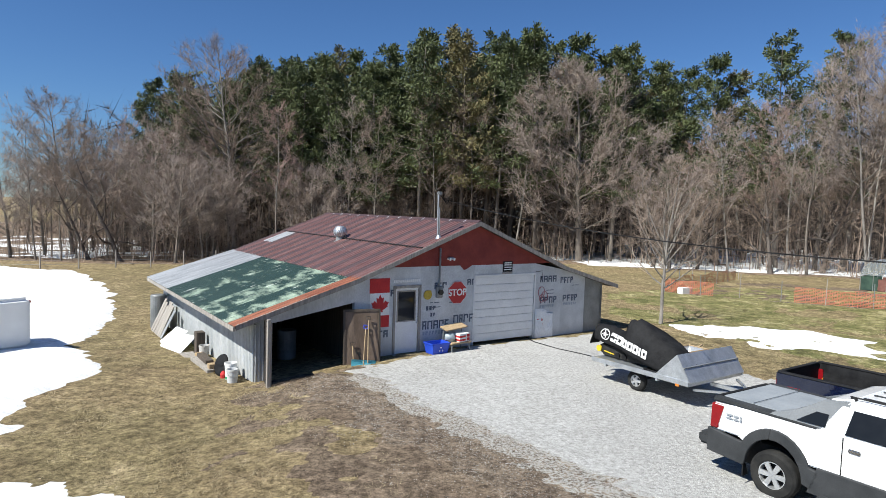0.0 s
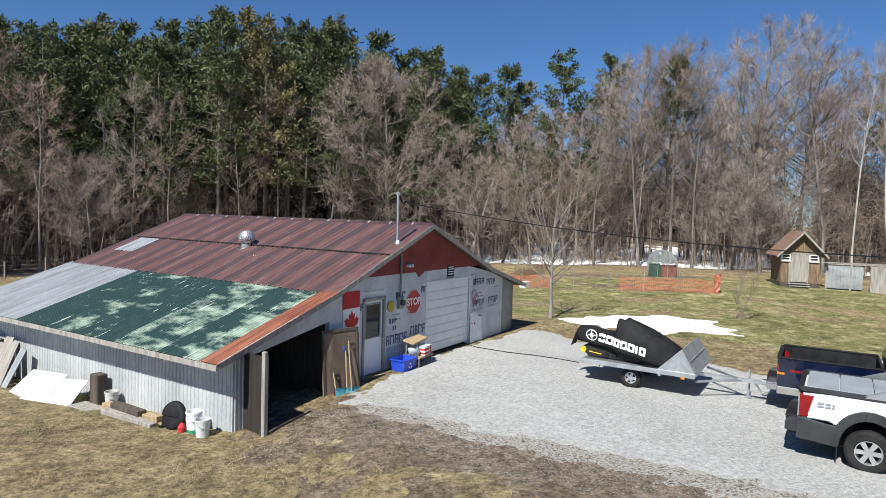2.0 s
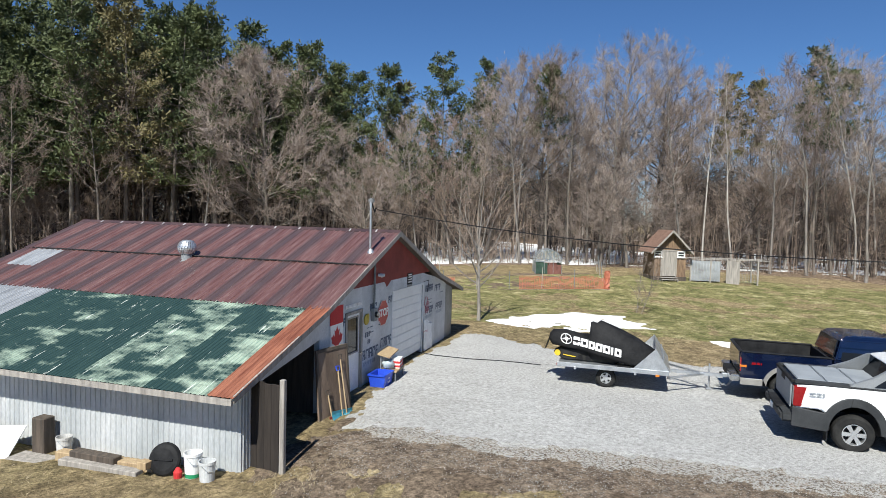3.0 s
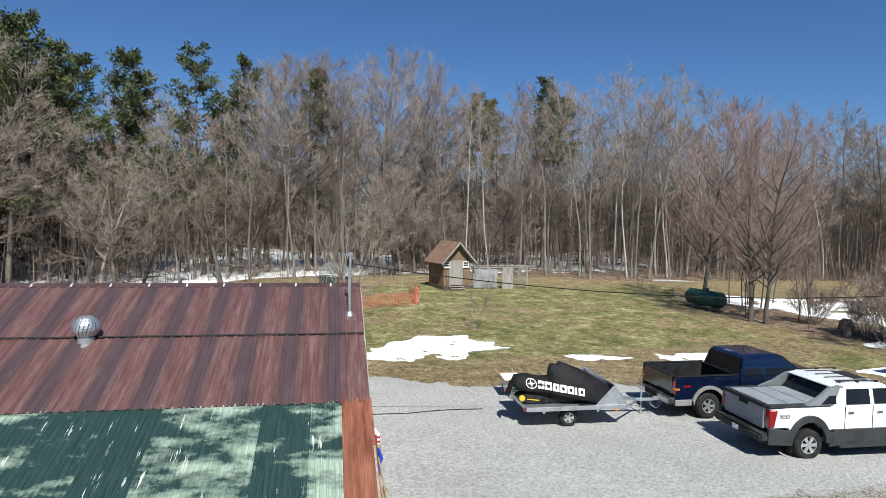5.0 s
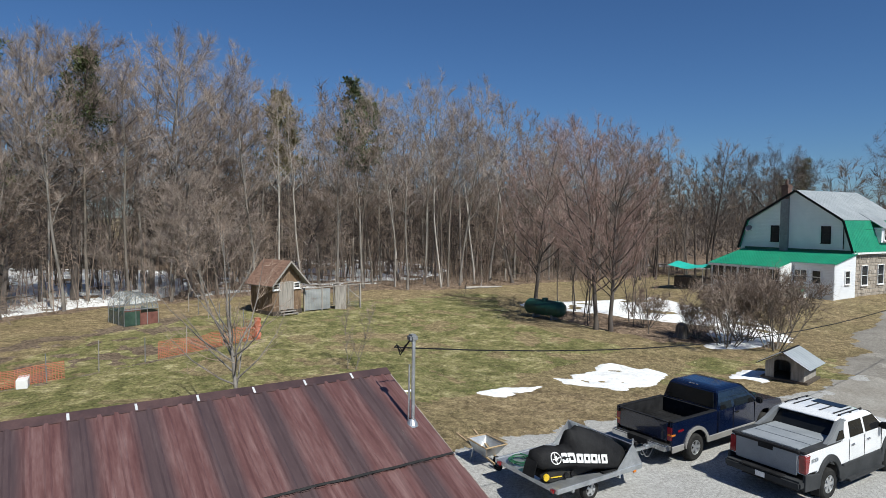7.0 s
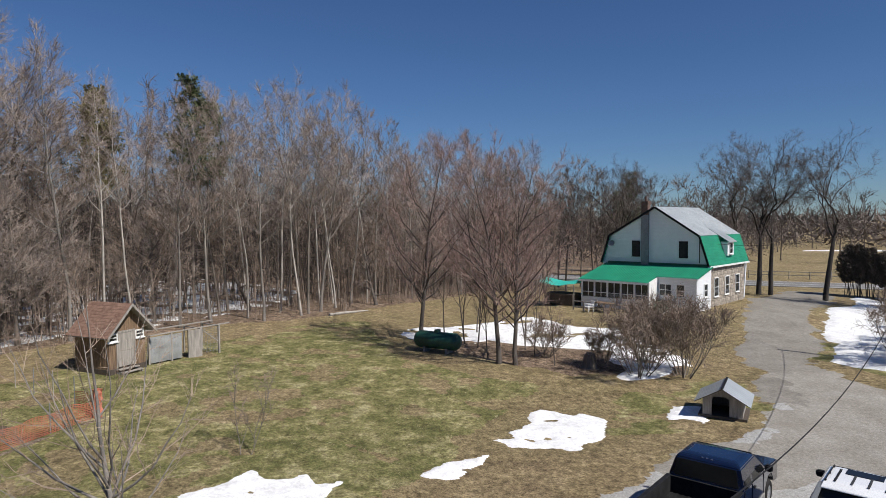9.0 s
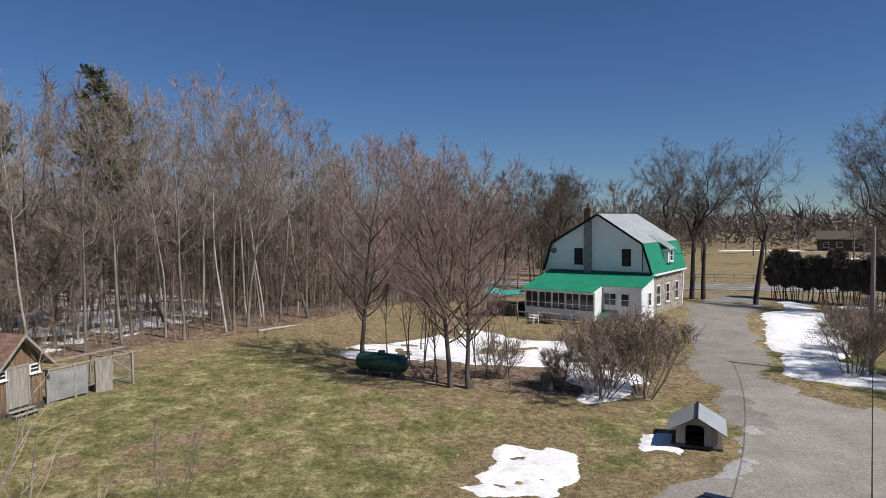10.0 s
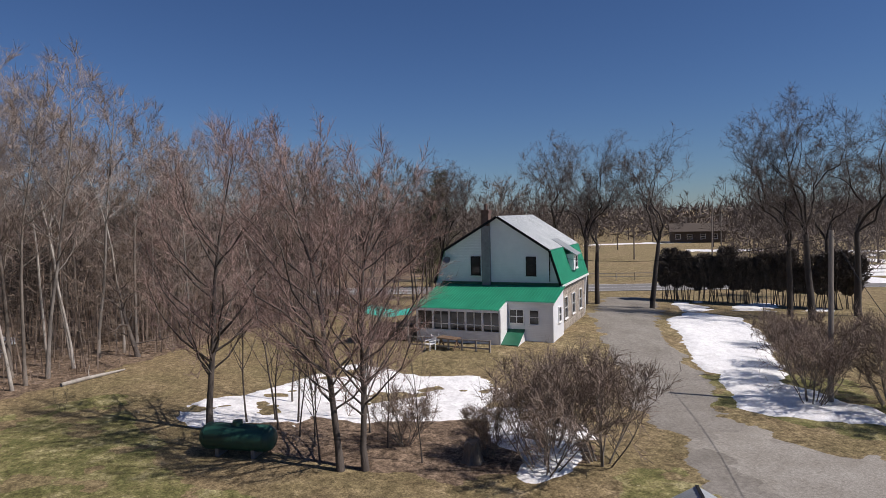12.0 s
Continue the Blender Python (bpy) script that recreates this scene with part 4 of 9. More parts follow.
# tools leaning on the plywood door
def shovel(u, v, lean, label, head_mt, head, length=1.45, lean_back=12, shaft=None):
    s = thing("snow_shovel" if head > 0.4 else "spade", GARAGE @ pose(u, v, -0.3, -lean_back, lean, -14), label, "shovel")
    bm = bmesh.new()
    rod(bm, (0, 0, 0.1), (0, 0, length), 0.017, n=8)
    part("shaft", bm, shaft or HANDLE_WOOD, s)
    bm = bmesh.new()
    if head > 0.4:
        rows = [[(x, -0.22 + 0.22 * math.sin(v * 2.0), 0.36 * v) for x in np.linspace(-head / 2, head / 2, 9)] for v in np.linspace(0, 1, 7)]
        vs = [[bm.verts.new(p) for p in r] for r in rows]
        for a, b in zip(vs, vs[1:]):
            for k in range(8):
                bm.faces.new((a[k], a[k + 1], b[k + 1], b[k]))
        bmesh.ops.solidify(bm, geom=bm.faces[:], thickness=0.012)
    else:
        slab(bm, [(-0.09, -0.02, 0.26), (0.09, -0.02, 0.26), (0.085, -0.02, 0.06), (0, -0.02, 0.0), (-0.085, -0.02, 0.06)], (0, 0.015, 0))
    part("blade", fixed(bm), head_mt, s)
    bm = bmesh.new()
    pipe(bm, [(-0.06, 0, length + 0.1), (-0.05, 0, length), (0.05, 0, length), (0.06, 0, length + 0.1), (-0.06, 0, length + 0.1)], 0.014, 6)
    part("grip", bm, BLUE if head > 0.4 else DARK_BOARD, s)


shovel(-4.42, -0.66, 6, "wide cyan snow shovel with blue grip leaning on the door", CYAN, 0.72, 1.25, 14)
shovel(-4.30, -0.72, 3, "long pale wooden snow pusher leaning on the plywood door", CYAN, 0.3, 1.5, 13)
shovel(-4.62, -0.52, -3, "short spade with a rusty red blade leaning on the plywood door", RED_BOARD, 0.18, 0.75)

# service mast, conduit, meter, lights
mast = thing("service_mast", GARAGE @ pose(-1.45, 0.08, roof_z(-1.45)), "galvanised service mast rising through the roof", "service mast")
bm = bmesh.new()
rod(bm, (0, 0, -1.6), (-0.05, 0, 1.42), 0.03, n=12)
part("pipe", bm, GALV, mast)
bm = bmesh.new()
rod(bm, (0.07, 0.03, -0.2), (0.03, 0.03, 1.0), 0.016, n=10)
part("conduit", bm, GALV, mast)
bm = bmesh.new()
lathe(bm, [(0.11, 0.0), (0.1, 0.03), (0.05, 0.12)], 14)
part("flashing", bm, GALV, mast)
bm = bmesh.new()
box(bm, -0.09, 0.07, -0.07, 0.07, 1.38, 1.5)
part("weather_head", bevelled(bm, 0.03, 2), SHADE_METAL, mast)
bm = bmesh.new()
for k in range(3):
    pipe(bm, [(0.02, 0.02 * k, 1.4), (0.18 + 0.04 * k, 0.03, 1.28 - 0.06 * k), (0.32, 0.04, 1.1 + 0.06 * k), (0.42, 0.05, 1.26), (0.5, 0.05, 1.2)], 0.010, 5)
part("lead", bm, BLACK, mast)
meter = thing("meter_box", GARAGE, "grey electric meter and conduit on the wall", "meter box")
bm = bmesh.new()
box(bm, -1.56, -1.34, -0.12, -0.005, 1.62, 1.98)
part("box", bevelled(bm, 0.015), SHADE_METAL, meter)
bm = bmesh.new()
rod(bm, (-1.45, -0.12, 1.8), (-1.45, -0.19, 1.8), 0.085, n=16)
part("dial", bm, GLASS_DARK, meter)
bm = bmesh.new()
rod(bm, (-1.45, -0.06, 1.98), (-1.45, -0.06, 3.2), 0.032, n=8)
part("conduit", bm, SHADE_METAL, meter)
lamp = thing("flood_light", GARAGE, "small twin flood light under the gable", "flood light")
for u in (-1.13, -0.98):
    bm = bmesh.new()
    rod(bm, (u, -0.02, 2.86), (u + 0.03, -0.14, 2.84), 0.03, 0.05, n=10)
    part("lamp_head", bm, WHITE, lamp)
bm = bmesh.new()
box(bm, -1.1, -1.0, -0.03, -0.004, 2.82, 2.9)
part("bracket", bm, SHADE_METAL, lamp)
wirebox = thing("wall_bracket", GARAGE, "thin wire bracket at the door's upper corner", "bracket")
bm = bmesh.new()
pipe(bm, [(2.72, -0.03, 2.32), (2.95, -0.12, 2.36), (2.95, -0.12, 2.24), (2.92, -0.1, 1.95)], 0.01, 5)
part("wire", bm, BLACK, wirebox)

# turbine vent
vent = thing("roof_ventilator", GARAGE @ pose(-2.3, 5.45, roof_z(-2.3) - 0.13), "round silver turbine vent on the rusty roof", "roof vent")
bm = bmesh.new()
lathe(bm, [(0.28, -0.02), (0.26, 0.05), (0.17, 0.1), (0.16, 0.26)], 20)
part("collar", bm, SHADE_METAL, vent)
bm = bmesh.new()
lathe(bm, [(0.17, 0.26), (0.2, 0.3), (0.17, 0.56), (0.0, 0.60)], 20)
part("core", bm, SHADE_METAL, vent)
for k in range(22):
    a = k * math.tau / 22
    bm = bmesh.new()
    pts = []
    for i in range(7):
        f = i / 6
        rr = 0.15 + 0.12 * math.sin(math.pi * (0.12 + 0.8 * f))
        tt = a + 0.35 * f
        pts.append((rr, tt, 0.26 + 0.36 * f))
    vs = [[bm.verts.new((q * math.cos(t + w), q * math.sin(t + w), z)) for w in (0.0, 0.24)] for q, t, z in pts]
    for p, q in zip(vs, vs[1:]):
        bm.faces.new((p[0], p[1], q[1], q[0]))
    part("vane", bm, GALV, vent)
bm = bmesh.new()
lathe(bm, [(0.0, 0.66), (0.12, 0.65), (0.17, 0.61), (0.17, 0.6)], 20)
part("cap", bm, GALV, vent)
# closure tabs along the ridge
bm = bmesh.new()
slab(bm, [(-0.16, -0.23, PEAK[1] - 0.02), (0, -0.23, PEAK[1] + 0.06), (0.16, -0.23, PEAK[1] - 0.02), (0.16, -0.23, PEAK[1] - 0.03), (0, -0.23, PEAK[1] + 0.05), (-0.16, -0.23, PEAK[1] - 0.03)], (0, DEP + 0.4, 0))
part("ridge_cap", fixed(bm), RIDGE, garage, "dark folded ridge cap")
for k in range(13):
    bm = bmesh.new()
    slab(bm, [(-0.15, 0.50 + k * 0.86, PEAK[1] - 0.018), (-0.04, 0.50 + k * 0.86, PEAK[1] + 0.045), (-0.04, 0.535 + k * 0.86, PEAK[1] + 0.045), (-0.15, 0.535 + k * 0.86, PEAK[1] - 0.018)], (0, 0, 0.008))
    part("ridge_tab", fixed(bm), WRAP, garage, "pale closure tab at the ridge")
# tar along the lap joint
bm = bmesh.new()
pipe(bm, [(-2.24 + 0.03 * float(grain(v, 1, 0.4)), v, roof_z(-2.24) + 0.05) for v in np.arange(-0.2, DEP, 0.2)], 0.025, 5)
part("lap_seal", bm, BLACK, garage, "dark tar seal along the sheet lap")


# ---- house ----
def siding_mat(name, c1, c2, pitch):
    """Painted boards: a shallow lap at every pitch metres of height."""
    m, nt, ln, b = nodes_of(name)
    vec = coords(nt, ln)
    w = nt.new("ShaderNodeTexWave")
    w.bands_direction, w.wave_profile = "Z", "SAW"
    w.inputs["Scale"].default_value = 0.314 / pitch
    ln.new(vec, w.inputs["Vector"])
    col = ramp_of(nt, ln, noise_of(nt, ln, vec, 0.8, 6), [(0.35, c1), (0.65, c2)])
    ln.new(col, b.inputs["Base Color"])
    b.inputs["Roughness"].default_value = 0.5
    bump_of(nt, ln, w.outputs[1], 0.6, 0.02, b)
    return m


SIDING = siding_mat("white_lap_siding", (0.72, 0.745, 0.78), (0.80, 0.82, 0.85), 0.12)
GREEN_METAL = mat("green_roof_steel", (0.012, 0.20, 0.11), (0.02, 0.27, 0.15), 1.0, 0.4, 0.1, 20.0, 0.05)
GREEN_PAINT = mat("dark_green_paint", (0.012, 0.10, 0.055), (0.02, 0.14, 0.08), 1.0, 0.5, 0.0, 20.0, 0.05)
PALE_METAL = mat("pale_roof_steel", (0.36, 0.39, 0.405), (0.46, 0.49, 0.50), 1.0, 0.35, 0.3, 20.0, 0.05)
MORTAR = mat("grey_mortar", (0.26, 0.245, 0.22), (0.34, 0.32, 0.29), 3.0, 0.95, 0, 20.0, 0.4, 0.02)
STONE = mat("fieldstone", (0.20, 0.17, 0.14), (0.44, 0.39, 0.33), 0.9, 0.9, 0, 12.0, 0.6, 0.03)
BRICK = mat("grey_chimney_block", (0.20, 0.20, 0.21), (0.27, 0.27, 0.28), 2.0, 0.9, 0, 14.0, 0.4, 0.02)
house = thing("house", pose(43.75, -6.05, 0.0, 0, 0, 34), "white two-storey house with a green gambrel roof and stone ground floor", "house")
HC, HB, HD = 0.5, 0.75, -9.0
GAMBREL = [(HC - 4.9, 4.35), (HC - 4.1, 6.85), (HC - 0.2, 9.35), (HC + 4.15, 6.85), (HC + 4.95, 4.35)]
for v, t in ((0.0, -0.25), (HD, 0.25)):
    bm = bmesh.new()
    slab(bm, [(HC - 4.7, v, HB - 0.6), (HC + 4.75, v, HB - 0.6)] + [(u, v, z - 0.06) for u, z in GAMBREL[::-1]], (0, t, 0))
    part("gable_wall", fixed(bm), SIDING, house, "white lap-sided gable wall")
for u in (HC - 4.7, HC + 4.5):
    bm = bmesh.new()
    box(bm, u, u + 0.25, HD + 0.25, -0.25, HB - 0.6, 4.3)
    part("side_wall", bm, MORTAR, house)
srnd = random.Random(9)
z = HB - 0.3
while z < 4.1:
    h, v = srnd.uniform(0.24, 0.36), -0.05
    while v > HD + 0.1:
        w = srnd.uniform(0.3, 0.65)
        bm = bmesh.new()
        box(bm, HC - 4.735 - srnd.uniform(0, 0.02), HC - 4.69, max(HD, v - w) + 0.015, v - 0.015, z + 0.015, z + h - 0.015)
        part("stone", bevelled(bm, 0.02), STONE, house)
        v -= w
    z += h
for (a, b), mt in zip(zip(GAMBREL, GAMBREL[1:]), (GREEN_METAL, PALE_METAL, PALE_METAL, GREEN_METAL)):
    d = Vector((b[0] - a[0], 0, b[1] - a[1]))
    n = Vector((-d.z, 0, d.x)).normalized()
    if n.z < 0:
        n.negate()
    bm = bmesh.new()
    slab(bm, [(a[0], 0.3, a[1]), (b[0], 0.3, b[1]), (b[0], HD - 0.3, b[1]), (a[0], HD - 0.3, a[1])], n * 0.07)
    part("roof_board", fixed(bm), mt, house)
    bm = bmesh.new()
    corrugated(bm, Vector((a[0], HD - 0.32, a[1])) + n * 0.072, d.normalized(), (0, 1, 0), d.length, -HD + 0.64, 0.23, 0.02, n, 0.7)
    part("roof_sheeting", bm, mt, house)
    bm = bmesh.new()
    slab(bm, [Vector((a[0], 0.3, a[1])) + n * 0.1, Vector((b[0], 0.3, b[1])) + n * 0.1, Vector((b[0], 0.3, b[1])) - n * 0.08, Vector((a[0], 0.3, a[1])) - n * 0.08], (0, 0.03, 0))
    part("verge_trim", fixed(bm), BLACK, house, "thin dark verge trim")
bm = bmesh.new()
box(bm, HC - 5.05, HC - 4.85, HD - 0.3, 0.32, 4.22, 4.36)
part("eave_gutter", bm, WHITE, house)
# chimney: a grey strip up the gable and a brick stack
bm = bmesh.new()
box(bm, 0.92, 1.56, 0.0, 0.28, 4.2, 8.7)
part("chimney_breast", bm, BRICK, house, "grey block chimney up the gable")
bm = bmesh.new()
box(bm, 0.95, 1.53, -0.3, 0.28, 8.7, 9.9)
box(bm, 0.90, 1.58, -0.35, 0.33, 9.65, 9.8)
rod(bm, (1.24, 0, 9.9), (1.24, 0, 10.35), 0.12, n=12)
part("chimney_stack", bm, mat("chimney_brick", (0.10, 0.06, 0.05), (0.16, 0.10, 0.08), 3.0, 0.9, 0, 14.0, 0.4), house)


def window(parent, m, w, h, label="", mull=1, mt=None):
    """A window in the plane x-z, its outer face towards -y of m."""
    win = new("window")
    win.parent = parent
    win.matrix_basis = m
    bm = bmesh.new()
    box(bm, -w / 2, w / 2, -0.01, 0.02, 0, h)
    part("pane", bm, GLASS_DARK, win)
    bm = bmesh.new()
    for x0, x1, z0, z1 in ((-w / 2 - 0.07, -w / 2, -0.07, h + 0.07), (w / 2, w / 2 + 0.07, -0.07, h + 0.07), (-w / 2, w / 2, -0.07, 0), (-w / 2, w / 2, h, h + 0.07), (-w / 2, w / 2, h / 2 - 0.02, h / 2 + 0.02)):
        box(bm, x0, x1, -0.05, 0.03, z0, z1)
    for k in range(1, mull):
        x = -w / 2 + w * k / mull
        box(bm, x - 0.025, x + 0.025, -0.05, 0.03, 0, h)
    part("frame", bm, mt or WHITE, win)
    bm = bmesh.new()
    box(bm, -w / 2 - 0.1, w / 2 + 0.1, -0.11, 0.03, -0.11, -0.07)
    part("sill", bm, mt or WHITE, win)
    return win


for u in (2.14, -2.17):
    window(house, pose(u, 0.02, 5.08, 0, 0, 180), 0.62, 1.26, mt=BLACK)
for v in (-1.8, -4.3, -6.9):
    window(house, pose(HC - 4.76, v, 1.75, 0, 0, -90), 0.85, 1.5)
bm = bmesh.new()
rod(bm, (-3.55, 0.06, 4.6), (-3.55, 0.06, 6.7), 0.035, n=8)
part("vent_pipe", bm, BLACK, house)
# dormers on the green slope
for v in (-4.6,):
    bm = bmesh.new()
    box(bm, HC - 4.95, HC - 4.0, v - 0.75, v + 0.75, 5.1, 6.3)
    part("dormer_wall", bm, SIDING, house)
    window(house, pose(HC - 4.97, v, 5.3, 0, 0, -90), 0.7, 0.85)
    bm = bmesh.new()
    slab(bm, [(HC - 5.15, v - 0.95, 6.25), (HC - 5.15, v + 0.95, 6.25), (HC - 3.3, v + 0.95, 7.45), (HC - 3.3, v - 0.95, 7.45)], (0, 0, 0.07))
    part("dormer_roof", fixed(bm), PALE_METAL, house)
# the long porch: a shallow green roof over two bays
PR = lambda v: 4.25 - 0.235 * v
bm = bmesh.new()
slab(bm, [(-4.65, 0.02, PR(0)), (5.1, 0.02, PR(0)), (5.1, 4.9, PR(4.9)), (-1.25, 4.9, PR(4.9)), (-1.25, 3.2, PR(3.2)), (-4.65, 3.2, PR(3.2))], (0, 0, 0.07))
part("porch_roof", fixed(bm), GREEN_METAL, house, "shallow green porch roof")
for u0, u1, v1 in ((-1.25, 5.1, 4.93), (-4.65, -1.25, 3.23)):
    bm = bmesh.new()
    nrm = Vector((0, 0.235, 1)).normalized()
    corrugated(bm, Vector((u0, 0.02, PR(0) + 0.075)), Vector((0, 1, -0.235)).normalized(), (1, 0, 0), v1 * 1.027, u1 - u0, 0.23, 0.02, nrm, 0.7)
    part("porch_sheeting", bm, GREEN_METAL, house)
    bm = bmesh.new()
    box(bm, u0, u1, v1 - 0.05, v1, PR(v1) - 0.12, PR(v1) + 0.06)
    part("porch_fascia", bm, WHITE, house)
bm = bmesh.new()
box(bm, -4.5, 4.9, 0.0, 0.1, PR(0) + 0.0, PR(0) + 0.25)
part("flashing", bm, GREEN_PAINT, house)
WB = 0.7
# enclosed right bay with windows, open left bay with posts
bm = bmesh.new()
slab(bm, [(-4.5, 0.0, WB - 0.4), (-4.5, 3.0, WB - 0.4), (-4.5, 3.0, PR(3.0) - 0.02), (-4.5, 0.0, PR(0) - 0.02)], (0.12, 0, 0))
part("porch_wall", fixed(bm), SIDING, house)
bm = bmesh.new()
box(bm, -4.5, -1.3, 2.9, 3.02, WB - 0.4, PR(3.0) - 0.02)
part("porch_wall", bm, SIDING, house)
bm = bmesh.new()
slab(bm, [(-1.35, 2.9, WB - 0.4), (-1.35, 4.75, WB - 0.4), (-1.35, 4.75, PR(4.75) - 0.02), (-1.35, 2.9, PR(2.9) - 0.02)], (0.12, 0, 0))
part("porch_wall", fixed(bm), WHITE, house)
window(house, pose(-1.95, 3.03, 2.05, 0, 0, 180), 0.95, 0.9, mull=2)
window(house, pose(-3.2, 3.03, 2.0, 0, 0, 180), 0.6, 0.95)
window(house, pose(-4.52, 1.2, 2.0, 0, 0, -90), 0.6, 0.95)
bm = bmesh.new()
box(bm, -1.3, 4.9, 4.62, 4.72, WB - 0.3, WB + 0.95)
part("porch_wall", bm, SIDING, house)
for u in np.linspace(-1.3, 4.85, 6):
    bm = bmesh.new()
    box(bm, u - 0.07, u + 0.07, 4.6, 4.74, WB + 0.95, PR(4.7))
    part("porch_post", bm, WHITE, house)
for u0, u1 in zip(np.linspace(-1.3, 4.85, 6), np.linspace(-1.3, 4.85, 6)[1:]):
    bm = bmesh.new()
    box(bm, u0 + 0.08, u1 - 0.08, 4.655, 4.675, WB + 1.0, PR(4.7) - 0.1)
    part("porch_pane", bm, GLASS_DARK, house)
    bm = bmesh.new()
    box(bm, (u0 + u1) / 2 - 0.03, (u0 + u1) / 2 + 0.03, 4.64, 4.70, WB + 0.95, PR(4.7) - 0.1)
    box(bm, u0 + 0.07, u1 - 0.07, 4.64, 4.70, WB + 1.35, WB + 1.4)
    part("glazing_bar", bm, WHITE, house)
bm = bmesh.new()
box(bm, 4.8, 4.92, 0.05, 4.7, WB - 0.3, PR(4.6))
part("porch_wall", bm, SIDING, house)
# sloping green cellar hatch
hatch = thing("cellar_hatch", pose(43.75, -6.05, 0.62, 0, 0, 34), "sloping dark green cellar door against the porch", "cellar door")
bm = bmesh.new()
slab(bm, [(-2.55, 3.05, 0.95), (-1.3, 3.05, 0.95), (-1.3, 4.7, 0.16), (-2.55, 4.7, 0.16)], (0, 0, 0.06))
part("lid", fixed(bm), GREEN_PAINT, hatch)
for u in (-2.55, -1.38):
    bm = bmesh.new()
    slab(bm, [(u, 3.05, 0.0), (u, 4.7, 0.0), (u, 4.7, 0.16), (u, 3.05, 0.95)], (0.08, 0, 0))
    part("cheek", fixed(bm), WHITE, hatch)
# satellite dish
dish = thing("satellite_dish", pose(43.75, -6.05, 0, 0, 0, 34) @ pose(4.3, 0.12, 6.1), "small grey satellite dish on the gable", "satellite dish")
bm = bmesh.new()
lathe(bm, [(0.0, 0.0), (0.18, 0.03), (0.32, 0.1)], 18, pose(0, 0.35, 0, 60, 0, 180))
part("reflector", bm, SHADE_METAL, dish)
bm = bmesh.new()
rod(bm, (0, 0, -0.2), (0, 0.35, 0), 0.02)
part("arm", bm, SHADE_METAL, dish)


# ---- trees ----
def tubes(lines, sides):
    """Verts and faces for tapered tubes along polylines [(points, radii)]."""
    vs, fs = [], []
    k = np.arange(sides) * math.tau / sides
    ring = np.stack([np.cos(k), np.sin(k)], -1)
    base = 0
    for pts, rad in lines:
        pts = np.asarray(pts, float)
        d = np.gradient(pts, axis=0)
        d /= np.linalg.norm(d, axis=1, keepdims=True) + 1e-9
        ref = np.where(np.abs(d[:, 2:3]) > 0.9, [[1.0, 0, 0]], [[0, 0, 1.0]])
        a = np.cross(d, ref)
        a /= np.linalg.norm(a, axis=1, keepdims=True) + 1e-9
        b = np.cross(d, a)
        v = pts[:, None] + (a[:, None] * ring[None, :, :1] + b[:, None] * ring[None, :, 1:]) * np.asarray(rad)[:, None, None]
        vs.append(v.reshape(-1, 3))
        n = len(pts)
        for i in range(n - 1):
            for j in range(sides):
                p, q = base + i * sides + j, base + i * sides + (j + 1) % sides
                fs.append((p, q, q + sides, p + sides))
        base += n * sides
    return vs, fs


def spikes(p0, p1, r):
    """Thin twigs or needles from p0 to p1, a sliver each."""
    d = p1 - p0
    d /= np.linalg.norm(d, axis=1, keepdims=True) + 1e-9
    n = len(p0)
    a = np.cross(d, np.random.RandomState(n).normal(0, 1, (n, 3)))
    a /= np.linalg.norm(a, axis=1, keepdims=True) + 1e-9
    r = np.broadcast_to(np.asarray(r, float), (n,))[:, None]
    v = np.stack([p0 + a * r, p0 - a * r, p1], 1).reshape(-1, 3)
    return v, (np.arange(n)[:, None] * 3 + [0, 1, 2]).tolist()


def mesh_of(name, pieces):
    vs, fs, base = [], [], 0
    for v, f in pieces:
        v = np.concatenate(v) if isinstance(v, list) else v
        fs += [tuple(int(i) + base for i in q) for q in f]
        vs.append(v)
        base += len(v)
    me = bpy.data.meshes.new(name)
    me.from_pydata(np.concatenate(vs).tolist(), [], fs)
    return me


def trunk_and_crown(stem, limbs, twigs):
    """The trunk's mesh, and the crown's: limbs in its first material, twigs or needles in its second."""
    trunk, crown = mesh_of("trunk", [stem]), mesh_of("crown", [limbs, *twigs])
    trunk.polygons.foreach_set("use_smooth", [True] * len(trunk.polygons))
    n = len(limbs[1])
    crown.polygons.foreach_set("use_smooth", [i < n for i in range(len(crown.polygons))])
    crown.polygons.foreach_set("material_index", [int(i >= n) for i in range(len(crown.polygons))])
    return trunk, crown


def unit(v):
    return v / (np.linalg.norm(v, axis=-1, keepdims=True) + 1e-9)


def limb(rng, p, d, length, r, segs=4, bend=0.15, lift=0.1, tip=0.25):
    pts, rad = [np.array(p)], [r]
    d = unit(np.array(d, float))
    for i in range(segs):
        d = unit(d + rng.normal(0, bend, 3) + [0, 0, lift])
        pts.append(pts[-1] + d * length / segs)
        rad.append(r * (1 - (1 - tip) * (i + 1) / segs))
    return np.array(pts), np.array(rad)


